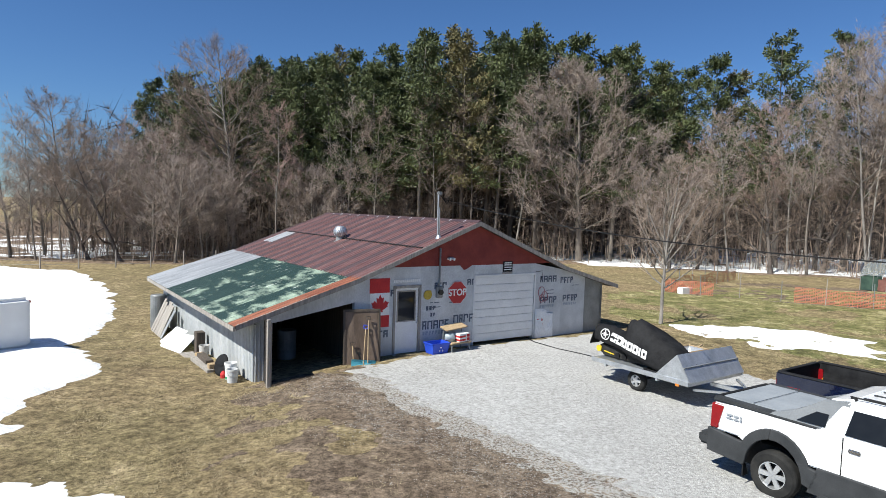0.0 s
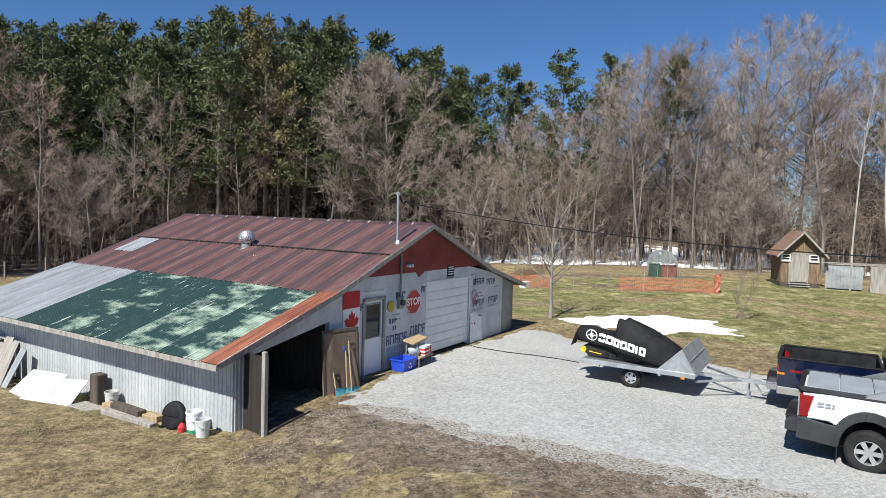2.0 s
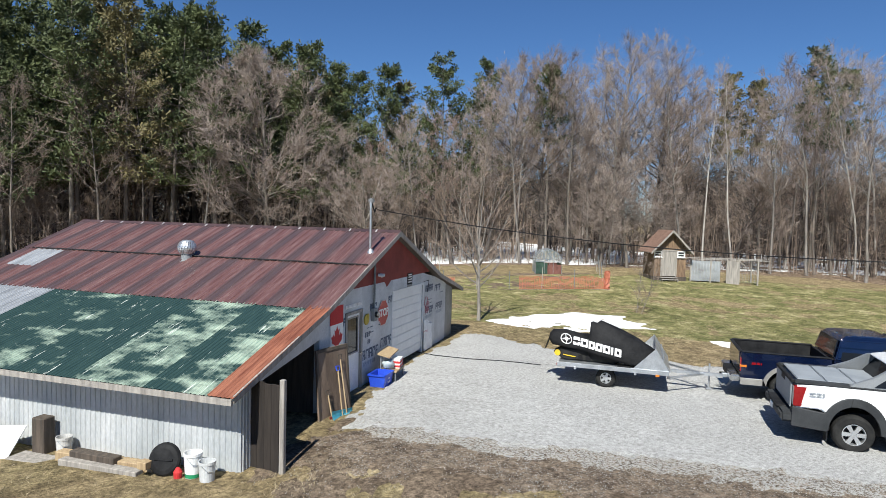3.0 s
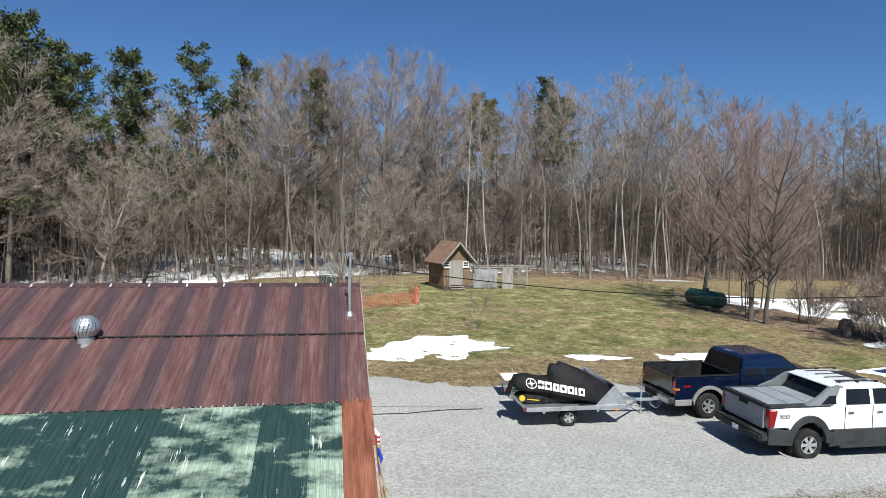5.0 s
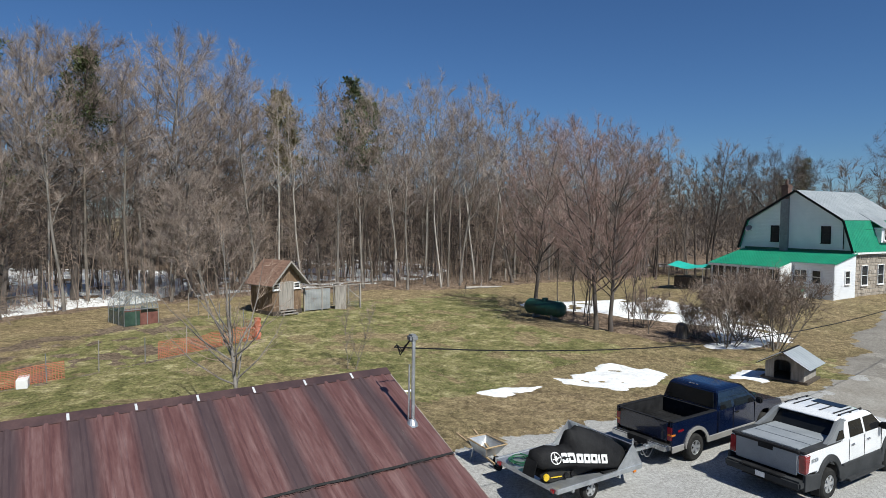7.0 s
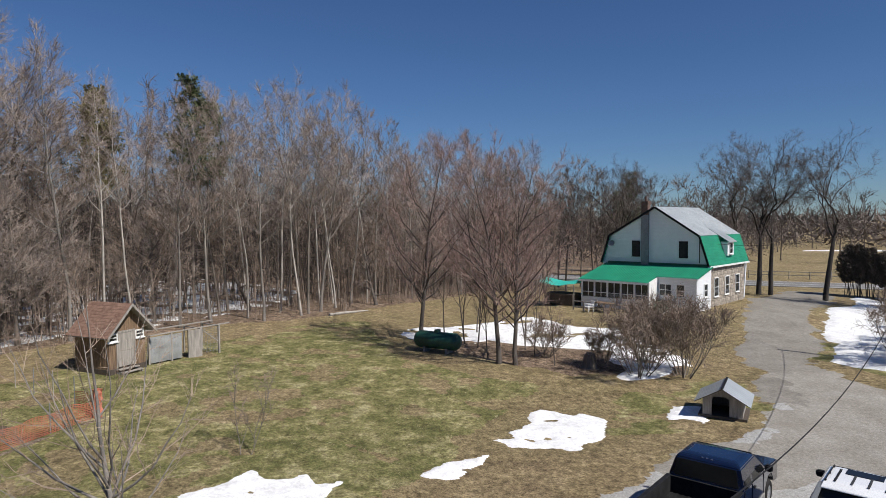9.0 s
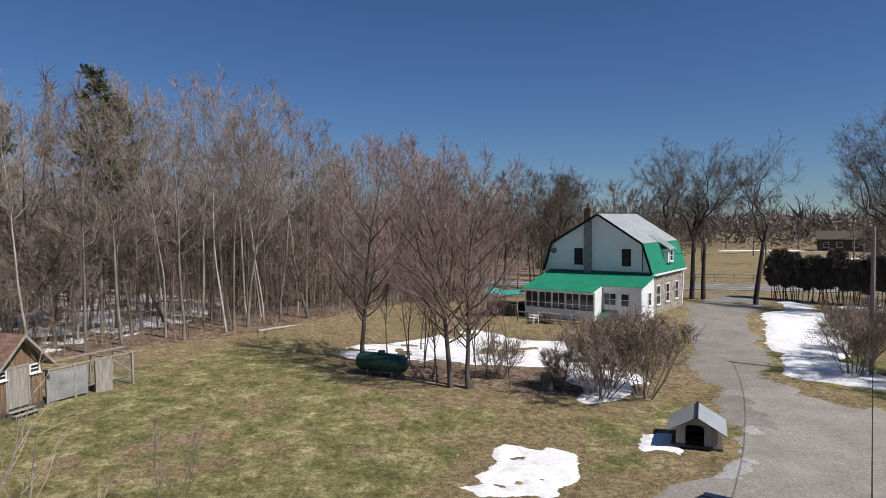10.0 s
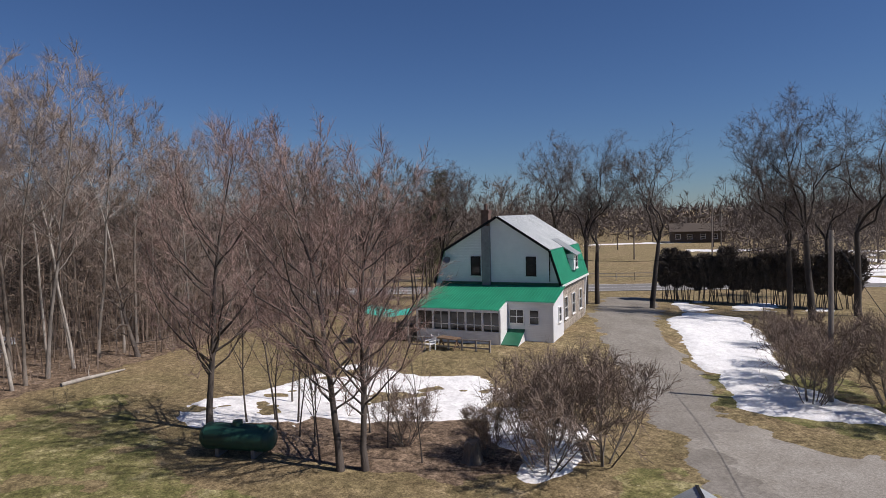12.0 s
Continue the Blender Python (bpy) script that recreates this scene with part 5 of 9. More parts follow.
def bare_tree(seed, height=17.0, radius=0.17, first=0.35, limbs=22, spread=0.28, angle=50, lift=0.12, bend=0.14, seconds=5, twigs=13, twig_len=0.9, twig_r=0.011, lean=0.03, stems=1, wide_top=0.5, sub=True, splay=0.42):
    """Trunk mesh and crown mesh of a leafless tree."""
    rng = np.random.RandomState(seed)
    big, mid, tw0, tw1, twr = [], [], [], [], []
    for s in range(stems):
        a = rng.uniform(0, math.tau)
        tilt = lean if stems == 1 else rng.uniform(0.12, splay)
        h = height * rng.uniform(0.8, 1.0) if stems > 1 else height
        pts, rad = limb(rng, (0.12 * math.cos(a) * (stems > 1), 0.12 * math.sin(a) * (stems > 1), -0.25), (math.cos(a) * tilt, math.sin(a) * tilt, 1), h, radius, 9, 0.05, 0.06 if stems > 1 else 0.02, 0.12)
        rad[0] *= 1.35
        big.append((pts, rad))
        ts = np.linspace(0, 1, len(pts))
        for i in range(limbs):
            f = first + (1 - first) * ((i + rng.uniform(0, 0.9)) / limbs) ** 0.85
            p = np.array([np.interp(f, ts, pts[:, c]) for c in range(3)])
            r = np.interp(f, ts, rad)
            az = i * 2.4 + rng.uniform(-0.5, 0.5)
            g = (f - first) / (1 - first)
            prof = (1 - g) ** wide_top * 0.85 + 0.18
            L = height * spread * prof * rng.uniform(0.7, 1.2)
            an = radians(angle * (1 - 0.45 * g) * rng.uniform(0.75, 1.2))
            lp, lr = limb(rng, p, (math.cos(az) * math.sin(an), math.sin(az) * math.sin(an), math.cos(an)), L, max(0.012, min(r * 0.65, L * 0.02 + 0.008)), 5, bend, lift)
            big.append((lp, lr))
            lt = np.linspace(0, 1, len(lp))
            for k in range(seconds):
                q = 0.2 + 0.8 * (k + rng.uniform(0, 1)) / seconds
                p2 = np.array([np.interp(q, lt, lp[:, c]) for c in range(3)])
                d2 = unit(lp[min(len(lp) - 1, int(q * 5) + 1)] - lp[int(q * 5) - (q >= 1)])
                d2 = unit(d2 + rng.normal(0, 0.55, 3) + [0, 0, 0.15])
                L2 = L * (0.55 - 0.25 * q) * rng.uniform(0.7, 1.3)
                sp, sr = limb(rng, p2, d2, L2, max(0.008, np.interp(q, lt, lr) * 0.5), 2, 0.22, lift * 0.7, 0.4)
                mid.append((sp, sr))
                t = rng.uniform(0.1, 1.0, twigs)
                st = np.linspace(0, 1, 3)
                o = np.stack([np.interp(t, st, sp[:, c]) for c in range(3)], -1)
                dd = unit(unit(sp[-1] - sp[0]) + rng.normal(0, 0.6, (twigs, 3)) + [0, 0, 0.2])
                ln = twig_len * rng.uniform(0.5, 1.2, (twigs, 1))
                e = o + dd * ln
                tw0.append(o), tw1.append(e), twr.append(np.full(twigs, twig_r))
                if sub:
                    o2 = o + dd * ln * rng.uniform(0.25, 0.7, (twigs, 1))
                    tw0.append(o2), tw1.append(o2 + unit(dd + rng.normal(0, 0.55, (twigs, 3))) * ln * 0.6), twr.append(np.full(twigs, twig_r * 0.8))
    return trunk_and_crown(tubes(big[:stems], 7), tubes(big[stems:], 5), [tubes(mid, 3), spikes(np.concatenate(tw0), np.concatenate(tw1), np.concatenate(twr))])


def forked_tree(seed, height=18.0, radius=0.27, clear=0.36, twigs=11, twig_len=0.85, twig_r=0.017, bend=0.24):
    """An old open-grown tree: the trunk forks again and again into crooked limbs that end in twig clusters."""
    rng = np.random.RandomState(seed)
    lines, mid, o, e = [], [], [], []
    def fork(p, d, L, r, depth):
        pts, rad = limb(rng, p, d, L, r, 6, bend if depth else 0.03, 0.09, 0.62)
        (lines if depth < 3 else mid).append((pts, rad))
        if depth >= 5 or r < 0.012:
            t = rng.uniform(0.1, 1.0, twigs)
            q = np.stack([np.interp(t, np.linspace(0, 1, len(pts)), pts[:, c]) for c in range(3)], -1)
            dd = unit(unit(pts[-1] - pts[0]) * 0.5 + rng.normal(0, 0.7, (twigs, 3)) + [0, 0, 0.1])
            w = q + dd * twig_len * rng.uniform(0.4, 1.2, (twigs, 1))
            o.append(q), e.append(w)
            o.append((q + w) / 2), e.append((q + w) / 2 + unit(dd + rng.normal(0, 0.7, (twigs, 3))) * twig_len * 0.5)
            return
        n = rng.randint(3, 5) if depth == 0 else rng.randint(2, 4)
        d0 = unit(pts[-1] - pts[-2])
        for k in range(n):
            side = unit(np.cross(d0, rng.normal(0, 1, 3)))
            spread = rng.uniform(0.35, 0.75) if depth < 2 else rng.uniform(0.4, 1.0)
            fork(pts[-1], unit(d0 + side * spread + [0, 0, 0.3]), L * rng.uniform(0.6, 0.85) if depth else height * rng.uniform(0.17, 0.24), rad[-1] * rng.uniform(0.55, 0.8), depth + 1)
        if depth in (1, 2, 3):
            for k in range(2):
                q = pts[rng.randint(1, 4)]
                fork(q, unit(d0 * 0.5 + rng.normal(0, 0.7, 3)), L * 0.5, rad[-1] * 0.4, max(depth + 1, 3))
    fork((0, 0, -0.3), (rng.normal(0, 0.02), rng.normal(0, 0.02), 1), height * clear, radius, 0)
    return trunk_and_crown(tubes(lines[:1], 9), tubes(lines[1:], 6), [tubes(mid, 3), spikes(np.concatenate(o), np.concatenate(e), twig_r)])


def curve(p0, p1, p2, n):
    """Points along an arc from p0 to p2 that bends towards p1."""
    t = np.linspace(0, 1, n)[:, None]
    return (1 - t) ** 2 * p0 + 2 * t * (1 - t) * p1 + t ** 2 * p2


def crown_tree(seed, height=18.0, radius=0.15, base=0.38, reach=2.6, limbs=18, seconds=6, twigs=9, twig_len=0.8, twig_r=0.009, subs=2, steep=38.0, gnarl=0.06, lean=0.03, sides=5, up=0.3, leader=0.95):
    """A leafless tree whose limbs arch up to a rounded crown and end in sprays of fine twigs."""
    rng = np.random.RandomState(seed)
    pts, rad = limb(rng, (0, 0, -0.25), (rng.normal(0, lean), rng.normal(0, lean), 1), height * leader, radius, 10, 0.045, 0.03, 0.12)
    rad[0] *= 1.3
    ts = pts[:, 2]
    low, mid_z, half = height * base, height * (1 + base) / 2, height * (1 - base) / 2
    big, mid, tw0, tw1, twr = [(pts, rad)], [], [], [], []

    def held(p, q):
        """Shortens the step from p to q where it would leave the crown."""
        c = np.array([np.interp(mid_z, ts, pts[:, 0]), np.interp(mid_z, ts, pts[:, 1]), mid_z])
        e = (q - c) / [reach, reach, half]
        m = np.linalg.norm(e)
        return q if m < 1.04 else p + (q - p) * max(0.35, 1 - (m - 1.0))

    def spray(o, d, n, length, r):
        o = np.repeat(o[None], n, 0) if o.ndim == 1 else o
        dd = unit(d * 0.7 + rng.normal(0, 0.5, (n, 3)) + [0, 0, up])
        ln = length * rng.uniform(0.45, 1.2, (n, 1))
        tw0.append(o), tw1.append(o + dd * ln), twr.append(np.full(n, r))
        for _ in range(subs):
            o2 = o + dd * ln * rng.uniform(0.2, 0.75, (n, 1))
            tw0.append(o2), tw1.append(o2 + unit(dd + rng.normal(0, 0.5, (n, 3)) + [0, 0, 0.1]) * ln * rng.uniform(0.35, 0.7, (n, 1))), twr.append(np.full(n, r * 0.75))

    for i in range(limbs):
        g = (i + rng.uniform(0, 0.8)) / limbs
        zt = low + (height - low) * (0.22 + 0.78 * g)
        az = i * 2.4 + rng.uniform(-0.5, 0.5)
        rt = reach * math.sqrt(max(0.02, 1 - ((zt - mid_z) / half) ** 2)) * rng.uniform(0.72, 1.08)
        zs = max(low * 0.75, zt - rt / math.tan(radians(steep * rng.uniform(0.7, 1.35))) - 0.4)
        zs = min(max(zs, low * 0.8 + (0.62 * height - low * 0.8) * g * rng.uniform(0.55, 1.0)), height * 0.86, zt - 0.3)
        p = np.array([np.interp(zs, ts, pts[:, 0]), np.interp(zs, ts, pts[:, 1]), zs])
        out = np.array([math.cos(az), math.sin(az), 0.0])
        end = np.array([np.interp(zt, ts, pts[:, 0]), np.interp(zt, ts, pts[:, 1]), zt]) + out * rt
        L = np.linalg.norm(end - p)
        lp = curve(p, p + out * rt * 0.62 + [0, 0, (zt - zs) * 0.38], end, 6)
        lp[1:] += rng.normal(0, gnarl * L * 0.35, (5, 3)) * np.linspace(0.4, 1, 5)[:, None]
        r0 = max(0.011, min(np.interp(zs, ts, rad) * 0.62, L * 0.0095 + 0.008))
        lr = np.linspace(r0, r0 * 0.2, 6)
        big.append((lp, lr))
        lt = np.linspace(0, 1, 6)
        for k in range(seconds):
            q = 0.18 + 0.8 * (k + rng.uniform(0, 1)) / seconds
            p2 = np.array([np.interp(q, lt, lp[:, c]) for c in range(3)])
            j = min(4, int(q * 5))
            d2 = unit(unit(lp[j + 1] - lp[j]) * 0.75 + out * 0.25 + rng.normal(0, 0.42, 3) + [0, 0, up * 0.6])
            L2 = L * (0.52 - 0.3 * q) * rng.uniform(0.7, 1.25)
            e2 = held(p2, p2 + d2 * L2)
            m2 = (p2 + e2) / 2 + rng.normal(0, gnarl * L2, 3) - [0, 0, 0.05 * L2]
            sp = np.array([p2, m2, e2])
            mid.append((sp, np.linspace(max(0.007, np.interp(q, lt, lr) * 0.55), 0.004, 3)))
            t = rng.uniform(0.1, 1.0, twigs)
            o = np.stack([np.interp(t, [0, 0.5, 1], sp[:, c]) for c in range(3)], -1)
            spray(o, unit(e2 - p2), twigs, twig_len, twig_r)
        spray(lp[-1], unit(lp[-1] - lp[-2]), max(2, twigs // 2), twig_len, twig_r)
    spray(pts[-1], np.array([0, 0, 1.0]), twigs, twig_len, twig_r)
    return trunk_and_crown(tubes(big[:1], sides + 2), tubes(big[1:], sides), [tubes(mid, 3), spikes(np.concatenate(tw0), np.concatenate(tw1), np.concatenate(twr))])


def pine(seed, height=20.0, radius=0.2, first=0.42, whorls=17, reach=0.17, tufts=9, needles=12, tuft=0.42, needle_r=0.05, round_top=0.45):
    """A pine: whorls of limbs that turn up at their ends and carry rounded tufts of needles."""
    rng = np.random.RandomState(seed)
    pts, rad = limb(rng, (0, 0, -0.25), (rng.normal(0, 0.02), rng.normal(0, 0.02), 1), height, radius, 9, 0.02, 0.03, 0.1)
    lines, n0, n1 = [], [], []
    ts = np.linspace(0, 1, len(pts))
    for w in range(whorls):
        f = first + (0.985 - first) * (w + rng.uniform(-0.3, 0.3)) / (whorls - 1)
        g = min(1.0, max(0.0, (f - first) / (1 - first)))
        p = np.array([np.interp(f, ts, pts[:, c]) for c in range(3)])
        for k in range(rng.randint(3, 6)):
            az = rng.uniform(0, math.tau)
            L = height * reach * (0.55 + 0.45 * math.sin(math.pi * min(1, 0.3 + 0.7 * g))) * (1 - g ** 1.6 * (1 - round_top * 0.6)) * rng.uniform(0.5, 1.25) + 0.25
            out = np.array([math.cos(az), math.sin(az), 0.0])
            end = p + out * L + [0, 0, L * (0.12 + 0.75 * g)]
            lp = curve(p, p + out * L * 0.6 + [0, 0, L * 0.05], end, 5) + rng.normal(0, 0.03 * L, (5, 3)) * np.linspace(0, 1, 5)[:, None]
            lines.append((lp[::2], np.linspace(0.02 + 0.012 * L, 0.01, 3)))
            q = np.clip(0.3 + 0.7 * (np.arange(tufts) + rng.uniform(0, 1, tufts)) / tufts, 0, 1)
            side = np.array([-out[1], out[0], 0.0])
            c = np.stack([np.interp(q, np.linspace(0, 1, 5), lp[:, i]) for i in range(3)], -1)
            c += side * rng.normal(0, 0.17 * L, (tufts, 1)) * (1.1 - 0.5 * q[:, None]) + [0, 0, 0.12] + rng.normal(0, 0.08, (tufts, 3))
            o = np.repeat(c, needles, 0)
            d = unit(rng.normal(0, 1, (len(o), 3)) + out * 0.35 + [0, 0, 0.55])
            size = tuft * np.repeat(rng.uniform(0.6, 1.25, tufts), needles)[:, None]
            inner = o + d * size * rng.uniform(0.0, 0.5, (len(o), 1))
            n1.append(inner), n0.append(inner + unit(d + rng.normal(0, 0.35, d.shape)) * size * rng.uniform(0.5, 0.9, (len(o), 1)))
    return trunk_and_crown(tubes([(pts, rad)], 7), tubes(lines, 3), [spikes(np.concatenate(n0), np.concatenate(n1), needle_r)])


def plant(kind, meshes, mats, x, y, size=1.0, turn=0.0, label="", category="tree", group="", sink=0.0):
    z = float(land(x, y)) - sink
    ob = thing(kind, pose(x, y, z, 0, 0, turn) @ Matrix.Diagonal((size, size, size, 1)), label, category, group)
    for nm, me, ms in (("trunk", meshes[0], mats[:1]), ("crown", meshes[1], mats)):
        while len(me.materials) < len(ms):
            me.materials.append(ms[len(me.materials)])
        o = new(nm, me)
        o.parent = ob
        for slot, m in zip(o.material_slots, ms):  # trees that share a mesh differ in bark and twigs
            slot.link, slot.material = "OBJECT", m
    return ob


wood = random.Random(11)
TALLS = [crown_tree(100 + i, 18.0, 0.12, 0.34, 2.9, 19, 6, 10, 0.9, 0.0135, 2, 50, 0.12) for i in range(5)]
LITE = [crown_tree(150 + i, 18.0, 0.14, 0.3, 3.1, 13, 5, 9, 1.15, 0.024, 1, 50, 0.12) for i in range(4)]
ROUND = [crown_tree(200, 14.5, 0.24, 0.16, 5.6, 40, 12, 24, 0.8, 0.0135, 2, 58, 0.14)]
DOME = [crown_tree(210 + i, 9.5, 0.15, 0.2, 3.3, 24, 8, 13, 0.75, 0.013, 2, 54, 0.13) for i in range(2)]
SPREAD = [crown_tree(220 + i, 21.0, 0.27, 0.34, 5.6, 38, 9, 16, 1.0, 0.0125, 2, 48, 0.12) for i in range(2)]
BIRCH = [crown_tree(300 + i, 18.0, 0.09, 0.46, 1.9, 16, 5, 9, 0.8, 0.012, 2, 38, 0.08) for i in range(3)]
TANGLE = [bare_tree(350 + i, 8.0, 0.19, 0.12, 14, 0.46, 74, 0.05, 0.25, 6, 17, 0.85, 0.013, 0.4) for i in range(3)]
PINES = [pine(400 + i, 20.0, 0.2, 0.33, 15, 0.19, 10, 12, 0.5, 0.07) for i in range(5)]
SLIM = [pine(420 + i, 20.0, 0.15, 0.62, 10, 0.10, 8, 12, 0.5, 0.07) for i in range(2)]
CANOPY_X, CANOPY_H = (-60, -40, -31, -26, -21, -11, -3, 3, 8, 14, 18, 22, 28, 31, 35, 39, 43, 46, 50, 54, 58, 62, 76, 120), (13, 13.6, 15.8, 16.7, 19.5, 20.4, 22, 23, 23, 20.5, 17.6, 18.8, 17.5, 19.6, 19.6, 21.2, 19.2, 17.9, 19.5, 21.4, 21.2, 19.2, 19, 18)


def canopy(x):
    """Height of the woods' top along their edge."""
    return float(np.interp(x, CANOPY_X, CANOPY_H))


def in_woods(x, y):
    return float(inside(np.array([x]), np.array([y]), WOODS)[0])


def forest():
    taken = []
    def place(n, zone, gap, choose):
        tries = 0
        while n and tries < 9000:
            tries += 1
            x, y = zone()
            d = in_woods(x, y)
            if d < 0.4 or any((x - a) ** 2 + (y - b) ** 2 < gap * gap for a, b in taken):
                continue
            taken.append((x, y))
            choose(x, y, d)
            n -= 1
    edge = WOODS[1:16]
    lens = [math.dist(a, b) for a, b in zip(edge, edge[1:])]
    def along(d0, d1):
        def pick():
            s = wood.uniform(0, sum(lens))
            for (a, b), L in zip(zip(edge, edge[1:]), lens):
                if s <= L:
                    break
                s -= L
            f = s / L
            nx, ny = -(b[1] - a[1]) / L, (b[0] - a[0]) / L
            dd = wood.uniform(d0, d1)
            return a[0] + (b[0] - a[0]) * f + nx * dd, a[1] + (b[1] - a[1]) * f + ny * dd
        return pick
    def bare(x, y, d):
        r, turn, top = wood.random(), wood.uniform(0, 360), canopy(x)
        pinewood = x < 26
        if r < 0.15 and x > 30:
            plant("birch", BIRCH[wood.randrange(3)], (BARK_PALE, TWIG_PALE), x, y, top / 18 * wood.uniform(0.84, 1.0), turn, "slender pale-barked leafless birch in the woods", "tree", "forest trees")
        elif r < 0.34 and d < 8:
            plant("bare_tree", DOME[wood.randrange(2)], (BARK, TWIG_PALE), x, y, wood.uniform(0.75, 1.2), turn, "leafless round-crowned tree at the forest edge", "tree", "forest trees")
        elif r < (0.62 if 8 < x < 46 else 0.48) and d < 7:
            plant("bare_tree", TANGLE[wood.randrange(3)], (BARK_DARK, TWIG), x, y, wood.uniform(0.7, 1.15), turn, "low leaning leafless tree with tangled branches", "tree", "forest trees")
        else:
            size = top / 18 * wood.uniform(0.78, 0.97) * (0.82 if pinewood and d < 12 else 1.0)
            plant("bare_tree", TALLS[wood.randrange(5)] if d < 11 else LITE[wood.randrange(4)], (BARK_GREY if r > 0.72 else BARK if r > 0.5 else BARK_DARK, TWIG if r < 0.6 else TWIG_PALE if r < 0.88 else TWIG_RED), x, y, size, turn, "tall leafless tree in the woods", "tree", "forest trees")
    def ever(x, y, d):
        plant("pine", PINES[wood.randrange(5)], (BARK, NEEDLE if wood.random() < 0.84 else NEEDLE_BROWN), x, y, (canopy(x) + 0.13 * (d - 6)) / 20 * wood.uniform(0.86, 1.03), wood.uniform(0, 360), "tall dark green pine above the bare trees", "tree", "forest pines")
    # landmarks of the forest edge
    for x, y, k, m, sz, lb in (
        (10.7, 61.8, ROUND[0], (BARK, TWIG_PALE), 1.29, "broad leafless tree with a dense pale round crown"),
        (39.4, 48.2, SPREAD[0], (BARK, TWIG_PALE), 1.03, "tall spreading leafless tree above the forest edge"),
        (34.6, 51.5, SPREAD[1], (BARK_DARK, TWIG), 0.95, "tall spreading leafless tree above the forest edge"),
        (31.0, 54.6, SPREAD[0], (BARK, TWIG_PALE), 0.95, "tall spreading leafless tree above the forest edge"),
        (43.9, 45.2, SPREAD[1], (BARK_DARK, TWIG), 0.9, "tall spreading leafless tree above the forest edge"),
        (-21.4, 58.6, SPREAD[1], (BARK_GREY, TWIG), 0.95, "tall spreading leafless tree among the pines"),
        (-35.0, 56.0, SPREAD[0], (BARK, TWIG), 0.68, "tall spreading leafless tree at the wood's corner"),
        (43.3, 36.4, BIRCH[0], (BARK_PALE, TWIG_PALE), 0.98, "slender pale-barked leafless birch in the woods"),
        (49.0, 29.0, BIRCH[1], (BARK_PALE, TWIG_PALE), 1.06, "slender pale-barked leafless birch in the woods"),
        (46.2, 31.5, TALLS[1], (BARK_GREY, TWIG), 1.02, "tall leafless tree at the edge of the woods"),
        (47.6, 27.6, TALLS[3], (BARK_GREY, TWIG_PALE), 0.98, "tall leafless tree at the edge of the woods"),
        (52.5, 26.5, BIRCH[2], (BARK_PALE, TWIG_PALE), 1.14, "slender pale-barked leafless birch in the woods"),
        (51.5, 24.0, TALLS[0], (BARK, TWIG), 1.0, "tall leafless tree at the edge of the woods"),
        (50.5, 24.6, BIRCH[0], (BARK_PALE, TWIG_PALE), 1.12, "slender pale-barked leafless birch in the woods"),
        (52.8, 22.9, TALLS[2], (BARK_GREY, TWIG_PALE), 1.14, "tall leafless tree at the edge of the woods"),
        (55.0, 21.4, BIRCH[1], (BARK_PALE, TWIG_PALE), 1.12, "slender pale-barked leafless birch in the woods"),
        (57.5, 19.8, TALLS[4], (BARK_GREY, TWIG), 1.12, "tall leafless tree at the edge of the woods"),
        (54.0, 24.8, TALLS[1], (BARK, TWIG_PALE), 1.16, "tall leafless tree at the edge of the woods"),
        (57.0, 22.8, BIRCH[2], (BARK_PALE, TWIG_PALE), 1.15, "slender pale-barked leafless birch in the woods"),
        (60.5, 17.0, TALLS[0], (BARK_GREY, TWIG), 1.04, "tall leafless tree at the edge of the woods"),
        (63.0, 15.0, BIRCH[1], (BARK_PALE, TWIG_PALE), 1.0, "slender pale-barked leafless birch in the woods"),
        (54.6, 35.3, BIRCH[1], (BARK_PALE, TWIG_PALE), 1.05, "slender pale-barked leafless birch in the woods"),
        (19.0, 62.5, PINES[1], (BARK, NEEDLE), 0.92, "dark green pine at the corner of the pinewood"),
        (21.6, 61.0, PINES[2], (BARK, NEEDLE), 0.93, "dark green pine at the corner of the pinewood"),
        (23.4, 62.6, PINES[4], (BARK, NEEDLE_BROWN), 0.88, "bronzed green pine at the corner of the pinewood"),
        (26.5, 56.4, PINES[0], (BARK, NEEDLE), 0.97, "lone dark green pine above the bare trees"),
        (30.0, 56.8, PINES[3], (BARK, NEEDLE), 0.96, "lone dark green pine above the bare trees"),
        (34.0, 50.0, SLIM[0], (BARK, NEEDLE), 0.93, "thin dark green pine among bare trees"),
        (51.2, 33.6, SLIM[1], (BARK, NEEDLE), 0.98, "lone dark green pine above the bare trees"),
        (53.8, 33.0, SLIM[0], (BARK, NEEDLE), 0.92, "lone dark green pine above the bare trees"),
        (47.6, 39.6, SLIM[1], (BARK, NEEDLE_BROWN), 0.9, "lone bronzed green pine above the bare trees"),
        (58.0, 42.0, SLIM[0], (BARK, NEEDLE_BROWN), 0.98, "lone bronzed green pine above the bare trees"),
    ):
        taken.append((x, y))
        plant("pine" if "pine" in lb else "birch" if "birch" in lb else "bare_tree", k, m, x, y, sz, 40 * x, lb, "tree")
    taken += [(8.4, 60.2), (12.6, 59.6), (10.4, 59.4), (6.6, 61.0), (14.4, 58.6)]  # open ground before the round tree
    place(80, lambda: (wood.uniform(-34, 23), wood.uniform(61.0, 79)), 2.6, ever)
    place(112, along(0.5, 9), 1.9, bare)
    place(92, along(8, 24), 2.3, bare)
    place(52, along(22, 48), 3.0, bare)
